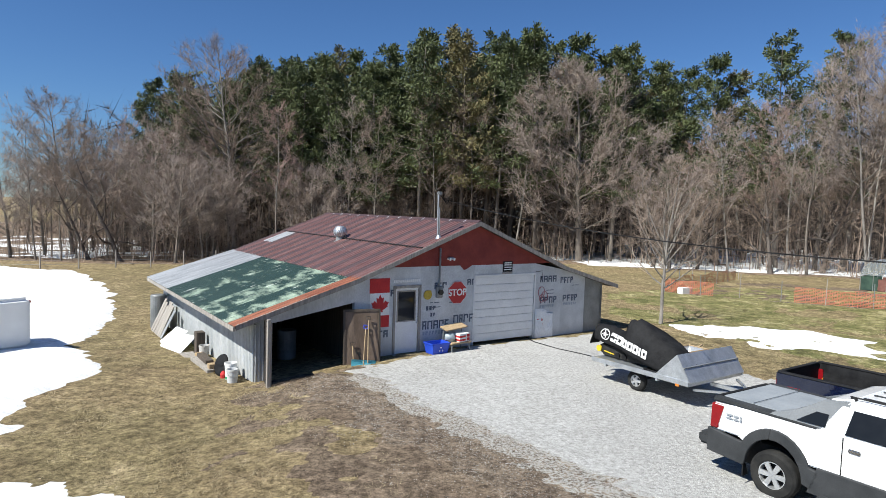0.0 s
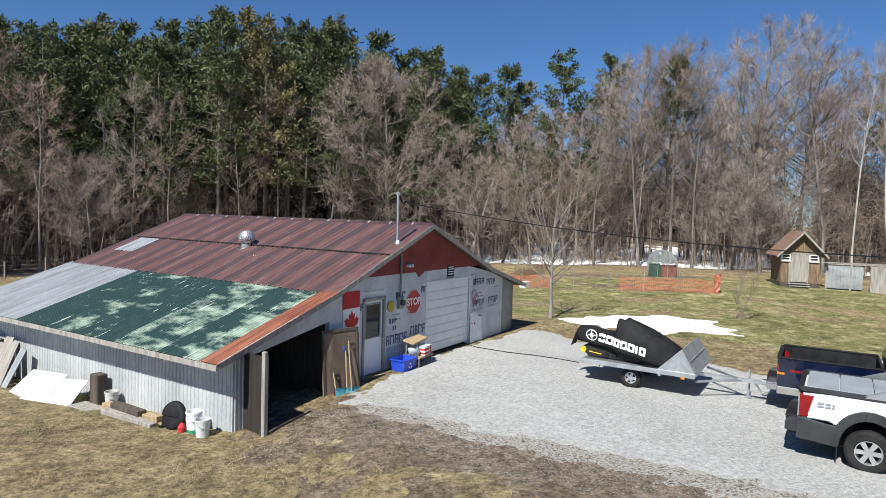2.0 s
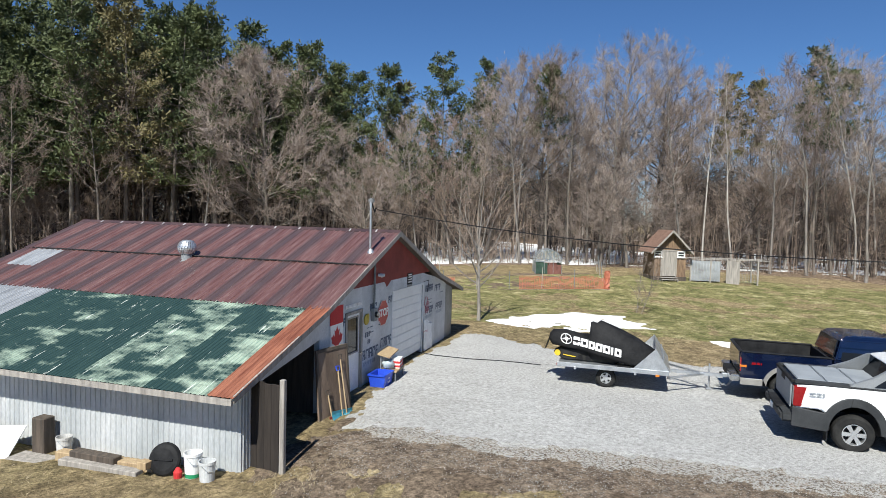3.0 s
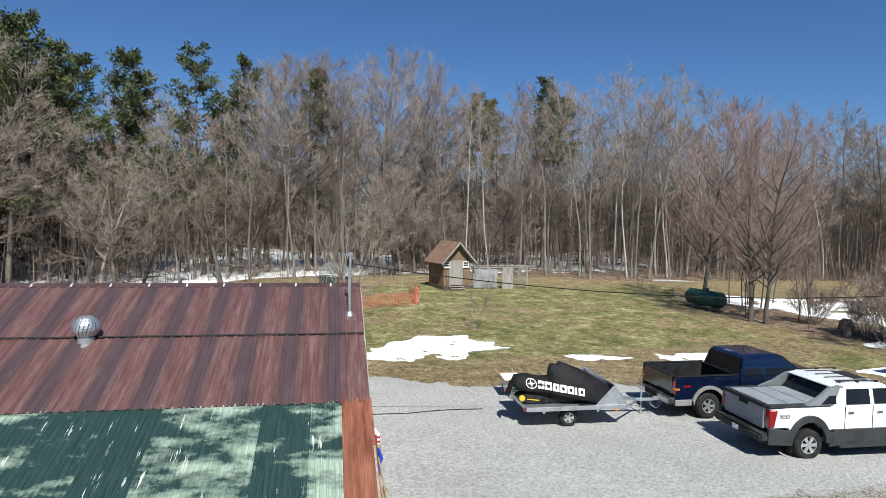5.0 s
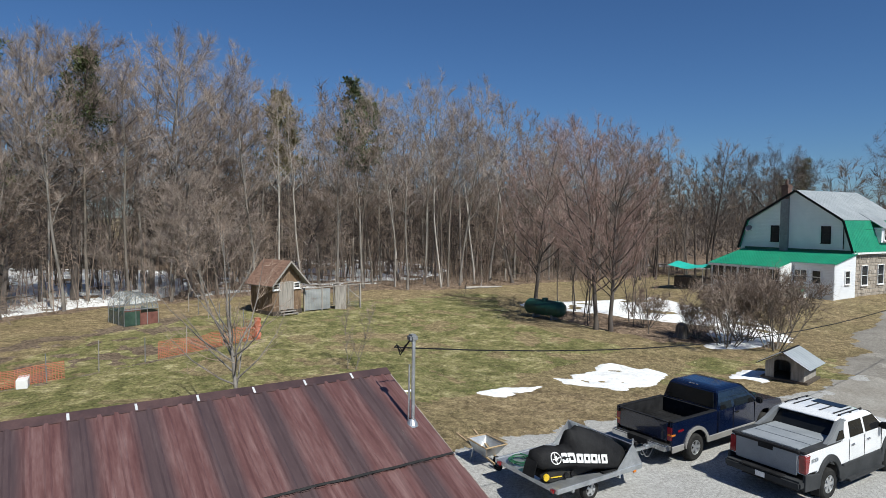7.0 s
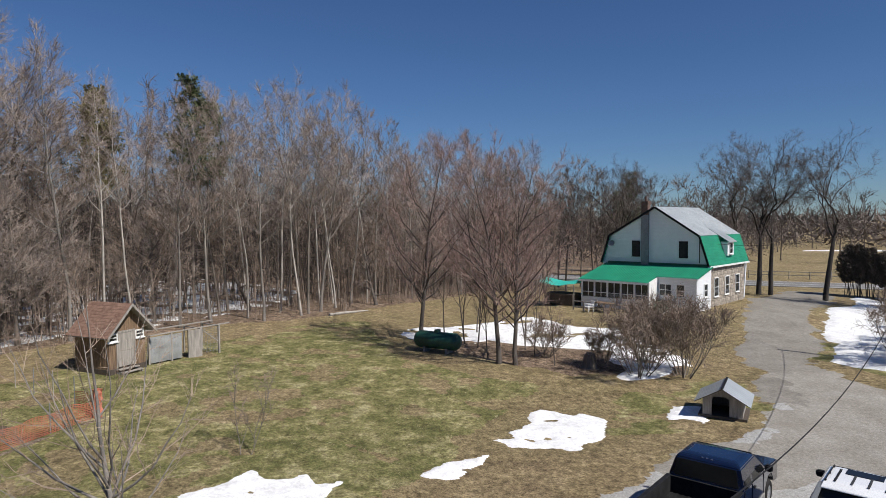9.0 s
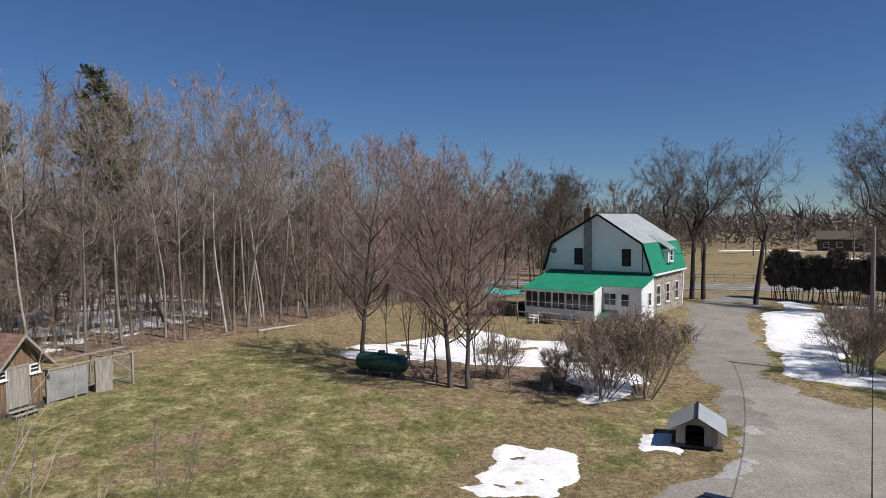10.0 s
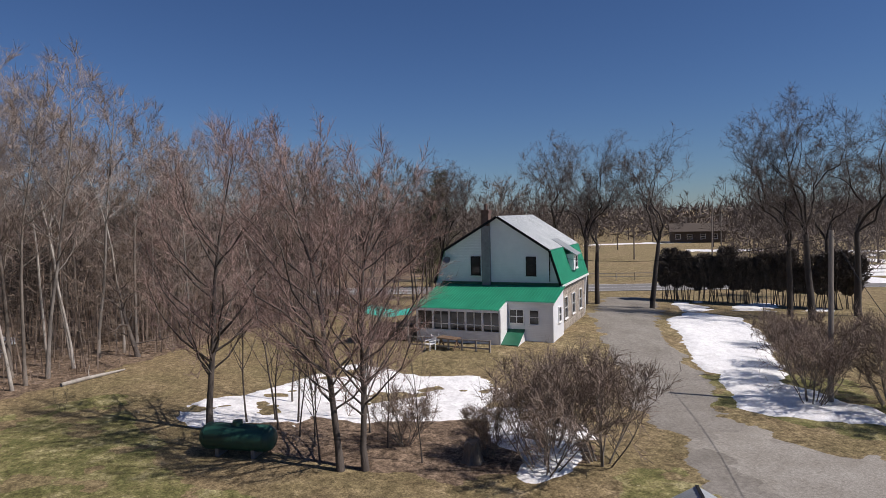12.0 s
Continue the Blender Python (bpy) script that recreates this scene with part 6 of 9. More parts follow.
    # trees round the back of the house
    for i in range(26):
        x, y = wood.uniform(58, 74), wood.uniform(-20, 4)
        if math.hypot(x - 46, y + 8) > 14:
            plant("bare_tree", LITE[i % 4], (BARK_DARK, TWIG_DARK if i % 3 else TWIG), x, y, wood.uniform(0.62, 0.9), wood.uniform(0, 360), "leafless tree in the yard behind the house", "tree", "back yard trees")


def thinned(x, y, rng):
    """The woods stand open over the snow behind the garden."""
    open_wood = ((x > 10) & (x < 62) & (y > 42) & (y < 70)) | ((x > 42) & (x < 84) & (y > 16) & (y < 52))
    keep = ~(open_wood & (rng.rand(len(x)) < 0.6))
    return x[keep], y[keep]


def stick_cloud(n, rng, where, zlo, zhi, length, r, up=0.5):
    x, y = thinned(*where(n), rng) if zlo < 2 else where(n)
    n = len(x)
    z = land(x, y) + rng.uniform(zlo, zhi, n)
    p = np.stack([x, y, z], -1)
    d = unit(rng.normal(0, 1, (n, 3)) * [1, 1, 0.6] + [0, 0, up])
    return spikes(p, p + d * length * rng.uniform(0.4, 1.3, (n, 1)), r)


def undergrowth():
    """Saplings, brush and the twiggy depth of the woods."""
    rng = np.random.RandomState(77)
    edge = np.array(WOODS[1:16])
    seg = np.linalg.norm(np.diff(edge, axis=0), axis=1)
    def band(d0, d1):
        def pick(n):
            i = rng.choice(len(seg), n, p=seg / seg.sum())
            f = rng.uniform(0, 1, n)[:, None]
            e = edge[i + 1] - edge[i]
            nrm = np.stack([-e[:, 1], e[:, 0]], -1) / seg[i][:, None]
            p = edge[i] + e * f + nrm * rng.uniform(d0, d1, n)[:, None]
            return p[:, 0], p[:, 1]
        return pick
    def saplings(n, where, h0, h1, r):
        x, y = thinned(*where(n), rng)
        n = len(x)
        p = np.stack([x, y, land(x, y) - 0.1], -1)
        h = rng.uniform(h0, h1, (n, 1))
        top = p + np.concatenate([rng.normal(0, 0.09, (n, 2)) * h, h], 1)
        out = [spikes(p, top, r)]
        for _ in range(7):
            f = rng.uniform(0.3, 0.95, (n, 1))
            o = p + (top - p) * f
            out.append(spikes(o, o + unit(rng.normal(0, 1, (n, 3)) * [1, 1, 0.4] + [0, 0, 0.7]) * h * 0.22 * rng.uniform(0.5, 1.3, (n, 1)), r * 0.5))
        return out
    low = saplings(3000, band(0.5, 16), 1.5, 7.5, 0.03) + [stick_cloud(26000, rng, band(0.6, 11), 0.1, 2.2, 0.9, 0.010), stick_cloud(60000, rng, band(1.5, 13), 2.0, 8.5, 1.0, 0.009)]
    tagged(mesh_part("underbrush", mesh_of("underbrush", low), TWIG), "brown leafless saplings and brush along the forest edge", "brush", "", "stuff")
    # fills the woods' interior; its dark colour stands in for the shade there
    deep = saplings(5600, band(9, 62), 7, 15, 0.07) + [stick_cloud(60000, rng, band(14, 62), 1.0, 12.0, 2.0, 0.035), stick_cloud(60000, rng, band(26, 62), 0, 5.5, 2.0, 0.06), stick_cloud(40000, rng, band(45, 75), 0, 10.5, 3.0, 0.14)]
    tagged(mesh_part("forest_depth", mesh_of("forest_depth", deep), DEPTH), "bare trunks and branches inside the woods, coloured dark as shade", "forest", "", "stuff")
    def behind(x0, x1, y0, y1):
        return lambda n: (rng.uniform(x0, x1, n), rng.uniform(y0, y1, n))
    # closes the gap behind the pines, again with shade in the colour
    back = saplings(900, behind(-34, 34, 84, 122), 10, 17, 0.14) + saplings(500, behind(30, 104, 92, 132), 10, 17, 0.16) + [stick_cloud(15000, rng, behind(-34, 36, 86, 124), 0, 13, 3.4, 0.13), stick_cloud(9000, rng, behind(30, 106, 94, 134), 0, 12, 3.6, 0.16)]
    tagged(mesh_part("forest_depth", mesh_of("forest_depth", back), DEPTH), "trunks and branches behind the pinewood, coloured dark as shade", "forest", "", "stuff")
    def only(where, x0):
        def pick(n):
            x, y = where(n)
            return x[x > x0], y[x > x0]
        return pick
    stems = saplings(1100, only(band(0.8, 12), 20), 4, 11, 0.045) + [stick_cloud(16000, rng, only(band(0.2, 4), 24), 0.0, 0.9, 0.8, 0.011, 0.3)]
    tagged(mesh_part("thicket", mesh_of("thicket", stems), TWIG), "thin dark stems and low brush along the edge of the woods", "thicket", "", "stuff")
    # needles of the pines further in
    m = 30000
    c = np.stack([rng.uniform(-34, 22, m // 10), rng.uniform(68, 92, m // 10), rng.uniform(7.0, 18.5, m // 10)], -1)
    p = np.repeat(c, 10, 0) + rng.normal(0, 0.35, (m, 3))
    needles = [spikes(p, p + unit(rng.normal(0, 1, (m, 3)) + [0, 0, 0.5]) * rng.uniform(0.6, 1.3, (m, 1)), 0.09)]
    tagged(mesh_part("pine_canopy", mesh_of("pine_canopy", needles), NEEDLE), "dark green needles of the pines further in", "pine canopy", "", "stuff")
    # woods all round, far off
    made = [crown_tree(700 + i, 15.0, 0.16, 0.22, 3.4, 9, 4, 6, 1.7, 0.05, 0, 46, 0.12, sides=3) for i in range(4)]
    shapes = []
    for trunk, crown in made:
        parts = []
        for me in (trunk, crown):
            co = np.empty(len(me.vertices) * 3)
            me.vertices.foreach_get("co", co)
            parts.append((co.reshape(-1, 3), [tuple(f.vertices) for f in me.polygons]))
            bpy.data.meshes.remove(me)
        shapes.append(parts)
    FIELD = [(66, -34), (86, -46), (112, -72), (140, -106), (122, -142), (104, -122), (74, -78), (58, -54)]
    def clear_of_field(p):
        return p[inside(p[:, 0], p[:, 1], FIELD) < 0]
    pieces = []
    for i in range(290):
        a = rng.uniform(-1.25, 0.1) if i < 180 else rng.uniform(0.9, 2.3) if i < 255 else rng.uniform(2.4, 5.0)
        d = rng.uniform(0, 1) ** 0.8 * (110 if i < 180 else 40) + (84 if i < 255 else 105)
        x, y, sz, w = 20 + math.cos(a) * d, 10 + math.sin(a) * d, rng.uniform(0.75, 1.25), rng.uniform(0, math.tau)
        if float(inside(np.array([x]), np.array([y]), FIELD)[0]) > -1 and i % 6:
            continue
        turn = np.array([[math.cos(w), math.sin(w), 0], [-math.sin(w), math.cos(w), 0], [0, 0, 1]]) * sz
        for co, faces in shapes[i % 4]:
            pieces.append((co @ turn + [x, y, -0.4], faces))
    n = 42000
    a, d = rng.uniform(-1.25, 0.12, n), 84 + 130 * rng.uniform(0, 1, n) ** 1.3
    p = np.stack([20 + np.cos(a) * d, 10 + np.sin(a) * d, rng.uniform(-0.3, 6.5, n)], -1)
    p = clear_of_field(p)
    n = len(p)
    pieces.append(spikes(p, p + unit(rng.normal(0, 1, (n, 3)) + [0, 0, 0.6]) * rng.uniform(1.2, 3.0, (n, 1)), 0.06))
    n = 9000
    a, d = rng.uniform(-1.3, 0.15, n), rng.uniform(200, 420, n)
    p = np.stack([20 + np.cos(a) * d, 10 + np.sin(a) * d, rng.uniform(-0.5, 9.5, n)], -1)
    pieces.append(spikes(p, p + unit(rng.normal(0, 1, (n, 3)) + [0, 0, 1.0]) * rng.uniform(4, 8, (n, 1)), 0.45))
    tagged(mesh_part("far_woods", mesh_of("far_woods", pieces), TWIG_FAR), "distant grey-brown line of bare woods", "woods", "", "stuff")


forest()
undergrowth()


# ---- trees of the yard and the roadside ----
YARD = crown_tree(501, 7.2, 0.085, 0.24, 2.3, 17, 5, 6, 0.6, 0.0055, 1, 27, 0.04)
plant("yard_tree", YARD, (BARK_GREY, TAN_TWIG), 8.2, 28.1, 1.0, 20, "young pale leafless tree with steep branches on the lawn", "tree")
SAP = bare_tree(502, 2.6, 0.016, 0.1, 8, 0.4, 30, 0.1, 0.1, 3, 5, 0.3, 0.006, stems=2)
plant("sapling", SAP, (BARK, TWIG), 17.2, 26.5, 1.25, 0, "thin leafless sapling on the lawn", "tree")
MAPLE = [crown_tree(510 + i, 13.5, 0.15, 0.2, 3.4, 30, 9, 12, 0.75, 0.009, 2, 38, 0.08, leader=0.9) for i in range(3)]
for i, (x, y, sz) in enumerate(((36.6, 16.5, 1.06), (28.8, 13.3, 1.0), (28.3, 12.5, 0.93))):
    plant("maple_tree", MAPLE[i], (BARK_DARK, TWIG_RED), x, y, sz, 77 * i, "tall leafless maple with reddish buds in the leaf bed", "tree", "yard maples")
STEM = [crown_tree(540 + i, 9.0, 0.05, 0.3, 1.1, 12, 4, 6, 0.55, 0.006, 1, 26, 0.04, 0.06) for i in range(3)]
for i, (x, y, sz) in enumerate(((36.6, 14.8, 0.95), (36.0, 13.6, 1.05), (34.6, 13.9, 0.9), (35.2, 12.8, 1.0), (33.2, 13.4, 0.8), (31.6, 13.3, 0.75), (30.2, 13.6, 0.7), (31.9, 10.6, 0.85), (33.6, 10.0, 0.9), (29.8, 10.8, 0.75), (38.4, 12.0, 1.0), (27.6, 10.4, 0.6))):
    plant("young_maple", STEM[i % 3], (BARK_DARK, TWIG_RED if i % 2 else TWIG_PALE), x, y, sz, 67 * i, "slender leafless young maple in the leaf bed", "tree", "young maples")
SHRUB = [bare_tree(520 + i, 3.1, 0.028, 0.18, 6, 0.5, 50, 0.08, 0.18, 4, 11, 0.5, 0.009, stems=11, splay=1.15) for i in range(2)]
for i, (x, y, sz) in enumerate(((24.3, 7.0, 1.35), (23.6, 4.8, 1.4), (25.6, 5.6, 1.3), (26.6, 7.8, 0.7), (29.7, 10.0, 0.8), (22.6, -8.4, 1.25), (24.6, -11.6, 1.3), (20.4, -11.2, 1.4), (18.2, -9.4, 1.3), (27.0, -14.8, 0.95), (30.6, -19.0, 0.85))):
    plant("shrub", SHRUB[i % 2], (BARK, TWIG), x, y, sz, 61 * i, "large leafless many-stemmed shrub beside the driveway", "shrub", "driveway shrubs")
LOCUST = [forked_tree(530 + i, twigs=24, twig_len=0.8, twig_r=0.0085) for i in range(4)]
for i, (x, y, tall) in enumerate(((59.0, -10.8, 16.0), (60.3, -26.5, 19.0), (53.6, -24.2, 17.8), (53.0, -25.2, 16.5), (47.3, -26.8, 18.2), (34.5, -31.2, 20.3), (36.6, -31.6, 17.6), (33.2, -36.0, 19.5), (40.5, -46.0, 17.0), (68.0, -16.0, 16.0))):
    crown_top = max(v.co.z for v in LOCUST[i % 4][1].vertices)
    plant("locust_tree", LOCUST[i % 4], (BARK_BLACK, TWIG_FAR), x, y, tall / crown_top, 53 * i, "old dark leafless tree with crooked spreading limbs", "tree", "roadside trees")


# a pale dead birch that snapped and leans at the forest edge
dead = thing("dead_birch", pose(17.0, 56.6, float(land(17.0, 56.6))), "pale broken dead birch leaning at the forest edge", "tree")
mesh_part("trunk", mesh_of("trunk", [tubes([(np.array([(0, 0, -0.2), (0.05, -0.1, 1.2), (0.15, -0.4, 2.4), (0.5, -1.4, 5.0), (0.95, -2.5, 8.2)]), [0.16, 0.13, 0.1, 0.07, 0.02])], 9)]), BARK_PALE, dead)
mesh_part("snag", mesh_of("snag", [tubes([(np.array([(0.14, -0.36, 2.3), (-0.2, 0.1, 2.9), (-0.3, 0.3, 3.3)]), [0.12, 0.07, 0.02]), (np.array([(0.4, -1.1, 4.2), (0.8, -0.6, 5.4), (1.0, -0.4, 6.2)]), [0.06, 0.03, 0.01])], 7)]), BARK_PALE, dead)


log = thing("fallen_log", pose(50.1, 22.2, float(land(50.1, 22.2)) + 0.09), "pale fallen trunk lying along the edge of the woods", "log")
mesh_part("trunk", mesh_of("trunk", [tubes([(np.array([(0, 0, 0), (0.7, -1.2, 0.03), (1.35, -2.3, 0.0), (2.1, -3.6, -0.02)]), [0.13, 0.12, 0.1, 0.05])], 9)]), BARK_PALE, log)
mesh_part("branch", mesh_of("branch", [tubes([(np.array([(0.9, -1.5, 0.08), (1.3, -1.5, 0.3), (1.5, -1.6, 0.75)]), [0.04, 0.025, 0.008])], 6)]), BARK_PALE, log)
plant("sapling", SAP, (BARK_DARK, TWIG_DARK), 43.5, 22.2, 0.5, 40, "short thin leafless sapling on the lawn", "tree")


# standing dry blades in the lawn round the garage
def dry_grass():
    rng = np.random.RandomState(91)
    c = np.concatenate([np.stack([rng.uniform(-13, 2, 5200), rng.uniform(5, 18, 5200)], -1), np.stack([rng.uniform(8, 26, 2600), rng.uniform(17, 33, 2600)], -1), np.stack([rng.uniform(-14, -7, 900), rng.uniform(18, 34, 900)], -1)])
    keep = np.ones(len(c), bool)
    for q in LAWN_GAPS + [p for polys, _, _ in SNOWS.values() for p in polys]:
        keep &= inside(c[:, 0], c[:, 1], q) < -0.25
    keep &= grain(c[:, 0], c[:, 1], 1.6, 3) > -0.1
    c = np.repeat(c[keep], 7, 0)
    n = len(c)
    c = c + rng.normal(0, 0.06, (n, 2))
    p = np.stack([c[:, 0], c[:, 1], land(c[:, 0], c[:, 1]) + 0.03 * grain(c[:, 0], c[:, 1], 5.0, 1)], -1)
    tip = p + np.concatenate([rng.normal(0, 0.05, (n, 2)), rng.uniform(0.03, 0.08, (n, 1))], 1)
    tagged(mesh_part("dry_grass", mesh_of("dry_grass", [spikes(p, tip, 0.0045)]), STRAW), "short dry straw-coloured grass blades in the lawn", "grass", "", "stuff")


dry_grass()


def loose_gravel():
    """Single stones thrown out of the gravel yard over the dirt beside it."""
    rng = np.random.RandomState(93)
    rim = np.array([(-3.4, 18.3), (-2.3, 15.9), (-0.2, 13.9), (2.0, 11.4), (4.5, 8.0), (7.0, 3.5), (10.0, -1.0)])
    seg = np.diff(rim, axis=0)
    length = np.linalg.norm(seg, axis=1)
    n = 12000
    i = rng.choice(len(seg), n, p=length / length.sum())
    side = np.stack([seg[i, 1], -seg[i, 0]], -1) / length[i][:, None]
    away = rng.exponential(0.75, n) - 0.8
    away = np.where(rng.rand(n) < 0.25, rng.uniform(-0.5, 2.6, n), away)
    c = rim[i] + seg[i] * rng.uniform(0, 1, (n, 1)) - side * -away[:, None] * 1.0
    keep = grain(c[:, 0], c[:, 1], 0.9, 3) > -0.25 + 0.1 * away
    c = c[keep]
    n = len(c)
    r = rng.uniform(0.006, 0.015, (n, 1))
    z = land(c[:, 0], c[:, 1]) + 0.03 * grain(c[:, 0], c[:, 1], 5.0, 1) + 0.035
    p = np.stack([c[:, 0], c[:, 1], z], -1)
    a = rng.uniform(0, math.tau, n)
    ring = [p + np.stack([np.cos(a + k * math.tau / 3), np.sin(a + k * math.tau / 3), np.zeros(n)], -1) * r * rng.uniform(0.7, 1.2, (n, 1)) for k in range(3)]
    top = p + np.concatenate([rng.normal(0, 0.3, (n, 2)) * r, r * rng.uniform(0.5, 0.9, (n, 1)) + 0.008], 1)
    v = np.stack([*ring, top], 1).reshape(-1, 3)
    f = (np.arange(n)[:, None, None] * 4 + np.array([[0, 1, 3], [1, 2, 3], [2, 0, 3]])).reshape(-1, 3).tolist()
    tagged(mesh_part("loose_gravel", mesh_of("loose_gravel", [(v, f)]), PEBBLE), "loose pale stones strewn along the gravel's edge", "gravel", "", "stuff")


loose_gravel()


# ---- vehicles ----
def paint(name, c, rough=0.25, coat=0.6, metal=0.0):
    return mat(name, c, tuple(v * 1.12 + 0.004 for v in c), 1.2, rough, metal, 30.0, 0.02, 0.002, coat=coat)


CAR_WHITE, CAR_BLUE = paint("white_car_paint", (0.74, 0.75, 0.76)), paint("dark_blue_car_paint", (0.002, 0.006, 0.025), 0.15, 0.9)
CLAD = mat("grey_plastic_cladding", (0.034, 0.036, 0.038), (0.055, 0.057, 0.06), 2.0, 0.6, 0, 60.0, 0.1, 0.003)
LID_GREY = mat("grey_bed_cover", (0.22, 0.24, 0.26), (0.29, 0.31, 0.33), 1.5, 0.55, 0, 60.0, 0.1, 0.003)
SAIL = mat("mid_grey_plastic", (0.15, 0.16, 0.17), (0.2, 0.21, 0.22), 1.5, 0.55, 0, 60.0, 0.1, 0.003)
RUBBER = mat("tyre_rubber", (0.018, 0.018, 0.018), (0.035, 0.034, 0.032), 4.0, 0.85, 0, 60.0, 0.2, 0.004)
ALLOY = mat("cast_alloy", (0.52, 0.53, 0.54), (0.66, 0.67, 0.68), 3.0, 0.3, 0.7, 40.0, 0.05)
LENS = mat("red_lamp_lens", (0.20, 0.006, 0.010), (0.28, 0.009, 0.013), 3.0, 0.15, 0, 40.0, 0.03, coat=0.8)
AMBER = mat("amber_lamp_lens", (0.55, 0.16, 0.02), (0.6, 0.2, 0.03), 3.0, 0.15, 0, 40.0, 0.03)
TINT = mat("tinted_glass", (0.008, 0.009, 0.010), (0.014, 0.015, 0.016), 1.0, 0.05, 0, 5.0, 0)
BAR_WHITE = mat("white_print", (0.75, 0.75, 0.74), (0.82, 0.82, 0.81), 3.0, 0.6, 0, 40.0, 0)
TRIM_TAN = mat("champagne_trim", (0.26, 0.25, 0.235), (0.33, 0.32, 0.30), 2.0, 0.45, 0.2, 60.0, 0.05)


for mt in (BLACK, CLAD, RUBBER):
    dulled(mt)
dulled(TINT, 0.3)


def arc(cx, cz, r, a0, a1, n=9):
    return [(cx + r * math.cos(radians(a0 + (a1 - a0) * i / n)), cz + r * math.sin(radians(a0 + (a1 - a0) * i / n))) for i in range(n + 1)]


def side_solid(bm, prof, half, inset=None):
    """A side outline (x, z) given the width of the car; inset(z) draws the sides in."""
    f = inset or (lambda z: 0.0)
    a = [bm.verts.new((x, -(half - f(z)), z)) for x, z in prof]
    b = [bm.verts.new((x, half - f(z), z)) for x, z in prof]
    bm.faces.new(a), bm.faces.new(b[::-1])
    for i in range(len(prof)):
        j = (i + 1) % len(prof)
        bm.faces.new((a[j], a[i], b[i], b[j]))
    return fixed(bm)


def wheel(parent, x, y, r=0.39, w=0.26, spokes=6, rim_r=0.22, white_wall=False):
    s = 1 if y > 0 else -1
    w0 = new("wheel")
    w0.parent = parent
    w0.matrix_basis = pose(x, y, r, -90 * s, 0, 0)
    bm = bmesh.new()
    h = w / 2
    lathe(bm, [(rim_r, -h * 0.9), (rim_r + 0.03, -h), (r - 0.05, -h), (r - 0.012, -h * 0.75), (r, -h * 0.5), (r, h * 0.5), (r - 0.012, h * 0.75), (r - 0.05, h), (rim_r + 0.03, h), (rim_r, h * 0.9)], 32)
    part("tyre", fixed(bm), RUBBER, w0)
    bm = bmesh.new()
    lathe(bm, [(rim_r + 0.006, h * 0.9), (rim_r - 0.012, h * 0.92), (rim_r - 0.02, h * 0.5), (rim_r - 0.03, -h * 0.6)], 28)
    lathe(bm, [(0.001, h * 0.86), (0.05, h * 0.86), (0.06, h * 0.72), (0.075, h * 0.6)], 20)
    for k in range(spokes):
        a = k * math.tau / spokes
        m = Matrix.Rotation(a, 4, "Z")
        slab(bm, [m @ Vector(p) for p in ((0.05, -0.034, h * 0.62), (rim_r - 0.01, -0.2 * rim_r, h * 0.62), (rim_r - 0.01, 0.2 * rim_r, h * 0.62), (0.05, 0.034, h * 0.62))], (0, 0, 0.03))
        rod(bm, m @ Vector((0.058, 0, h * 0.6)), m @ Vector((0.058, 0, h * 0.8)), 0.009, n=6)
    part("rim", fixed(bm), ALLOY, w0, "silver alloy rim")
    bm = bmesh.new()
    lathe(bm, [(0.0, h * 0.25), (rim_r - 0.03, h * 0.25)], 20)
    part("brake_disc", bm, BLACK, w0)
    return w0


def z71_bars(parent, x, y, z, s, mt):
    """The small off-road badge, as plain strokes."""
    bm = bmesh.new()
    for dx, w in ((0.0, 0.11), (0.13, 0.09), (0.24, 0.035)):
        box(bm, x + dx, x + dx + w, y - 0.004, y + 0.004, z, z + 0.022)
        box(bm, x + dx, x + dx + w, y - 0.004, y + 0.004, z + 0.05, z + 0.072)
        box(bm, x + dx + w * 0.4, x + dx + w * 0.4 + 0.025, y - 0.004, y + 0.004, z + 0.02, z + 0.055)
    part("badge", bm, mt, parent)


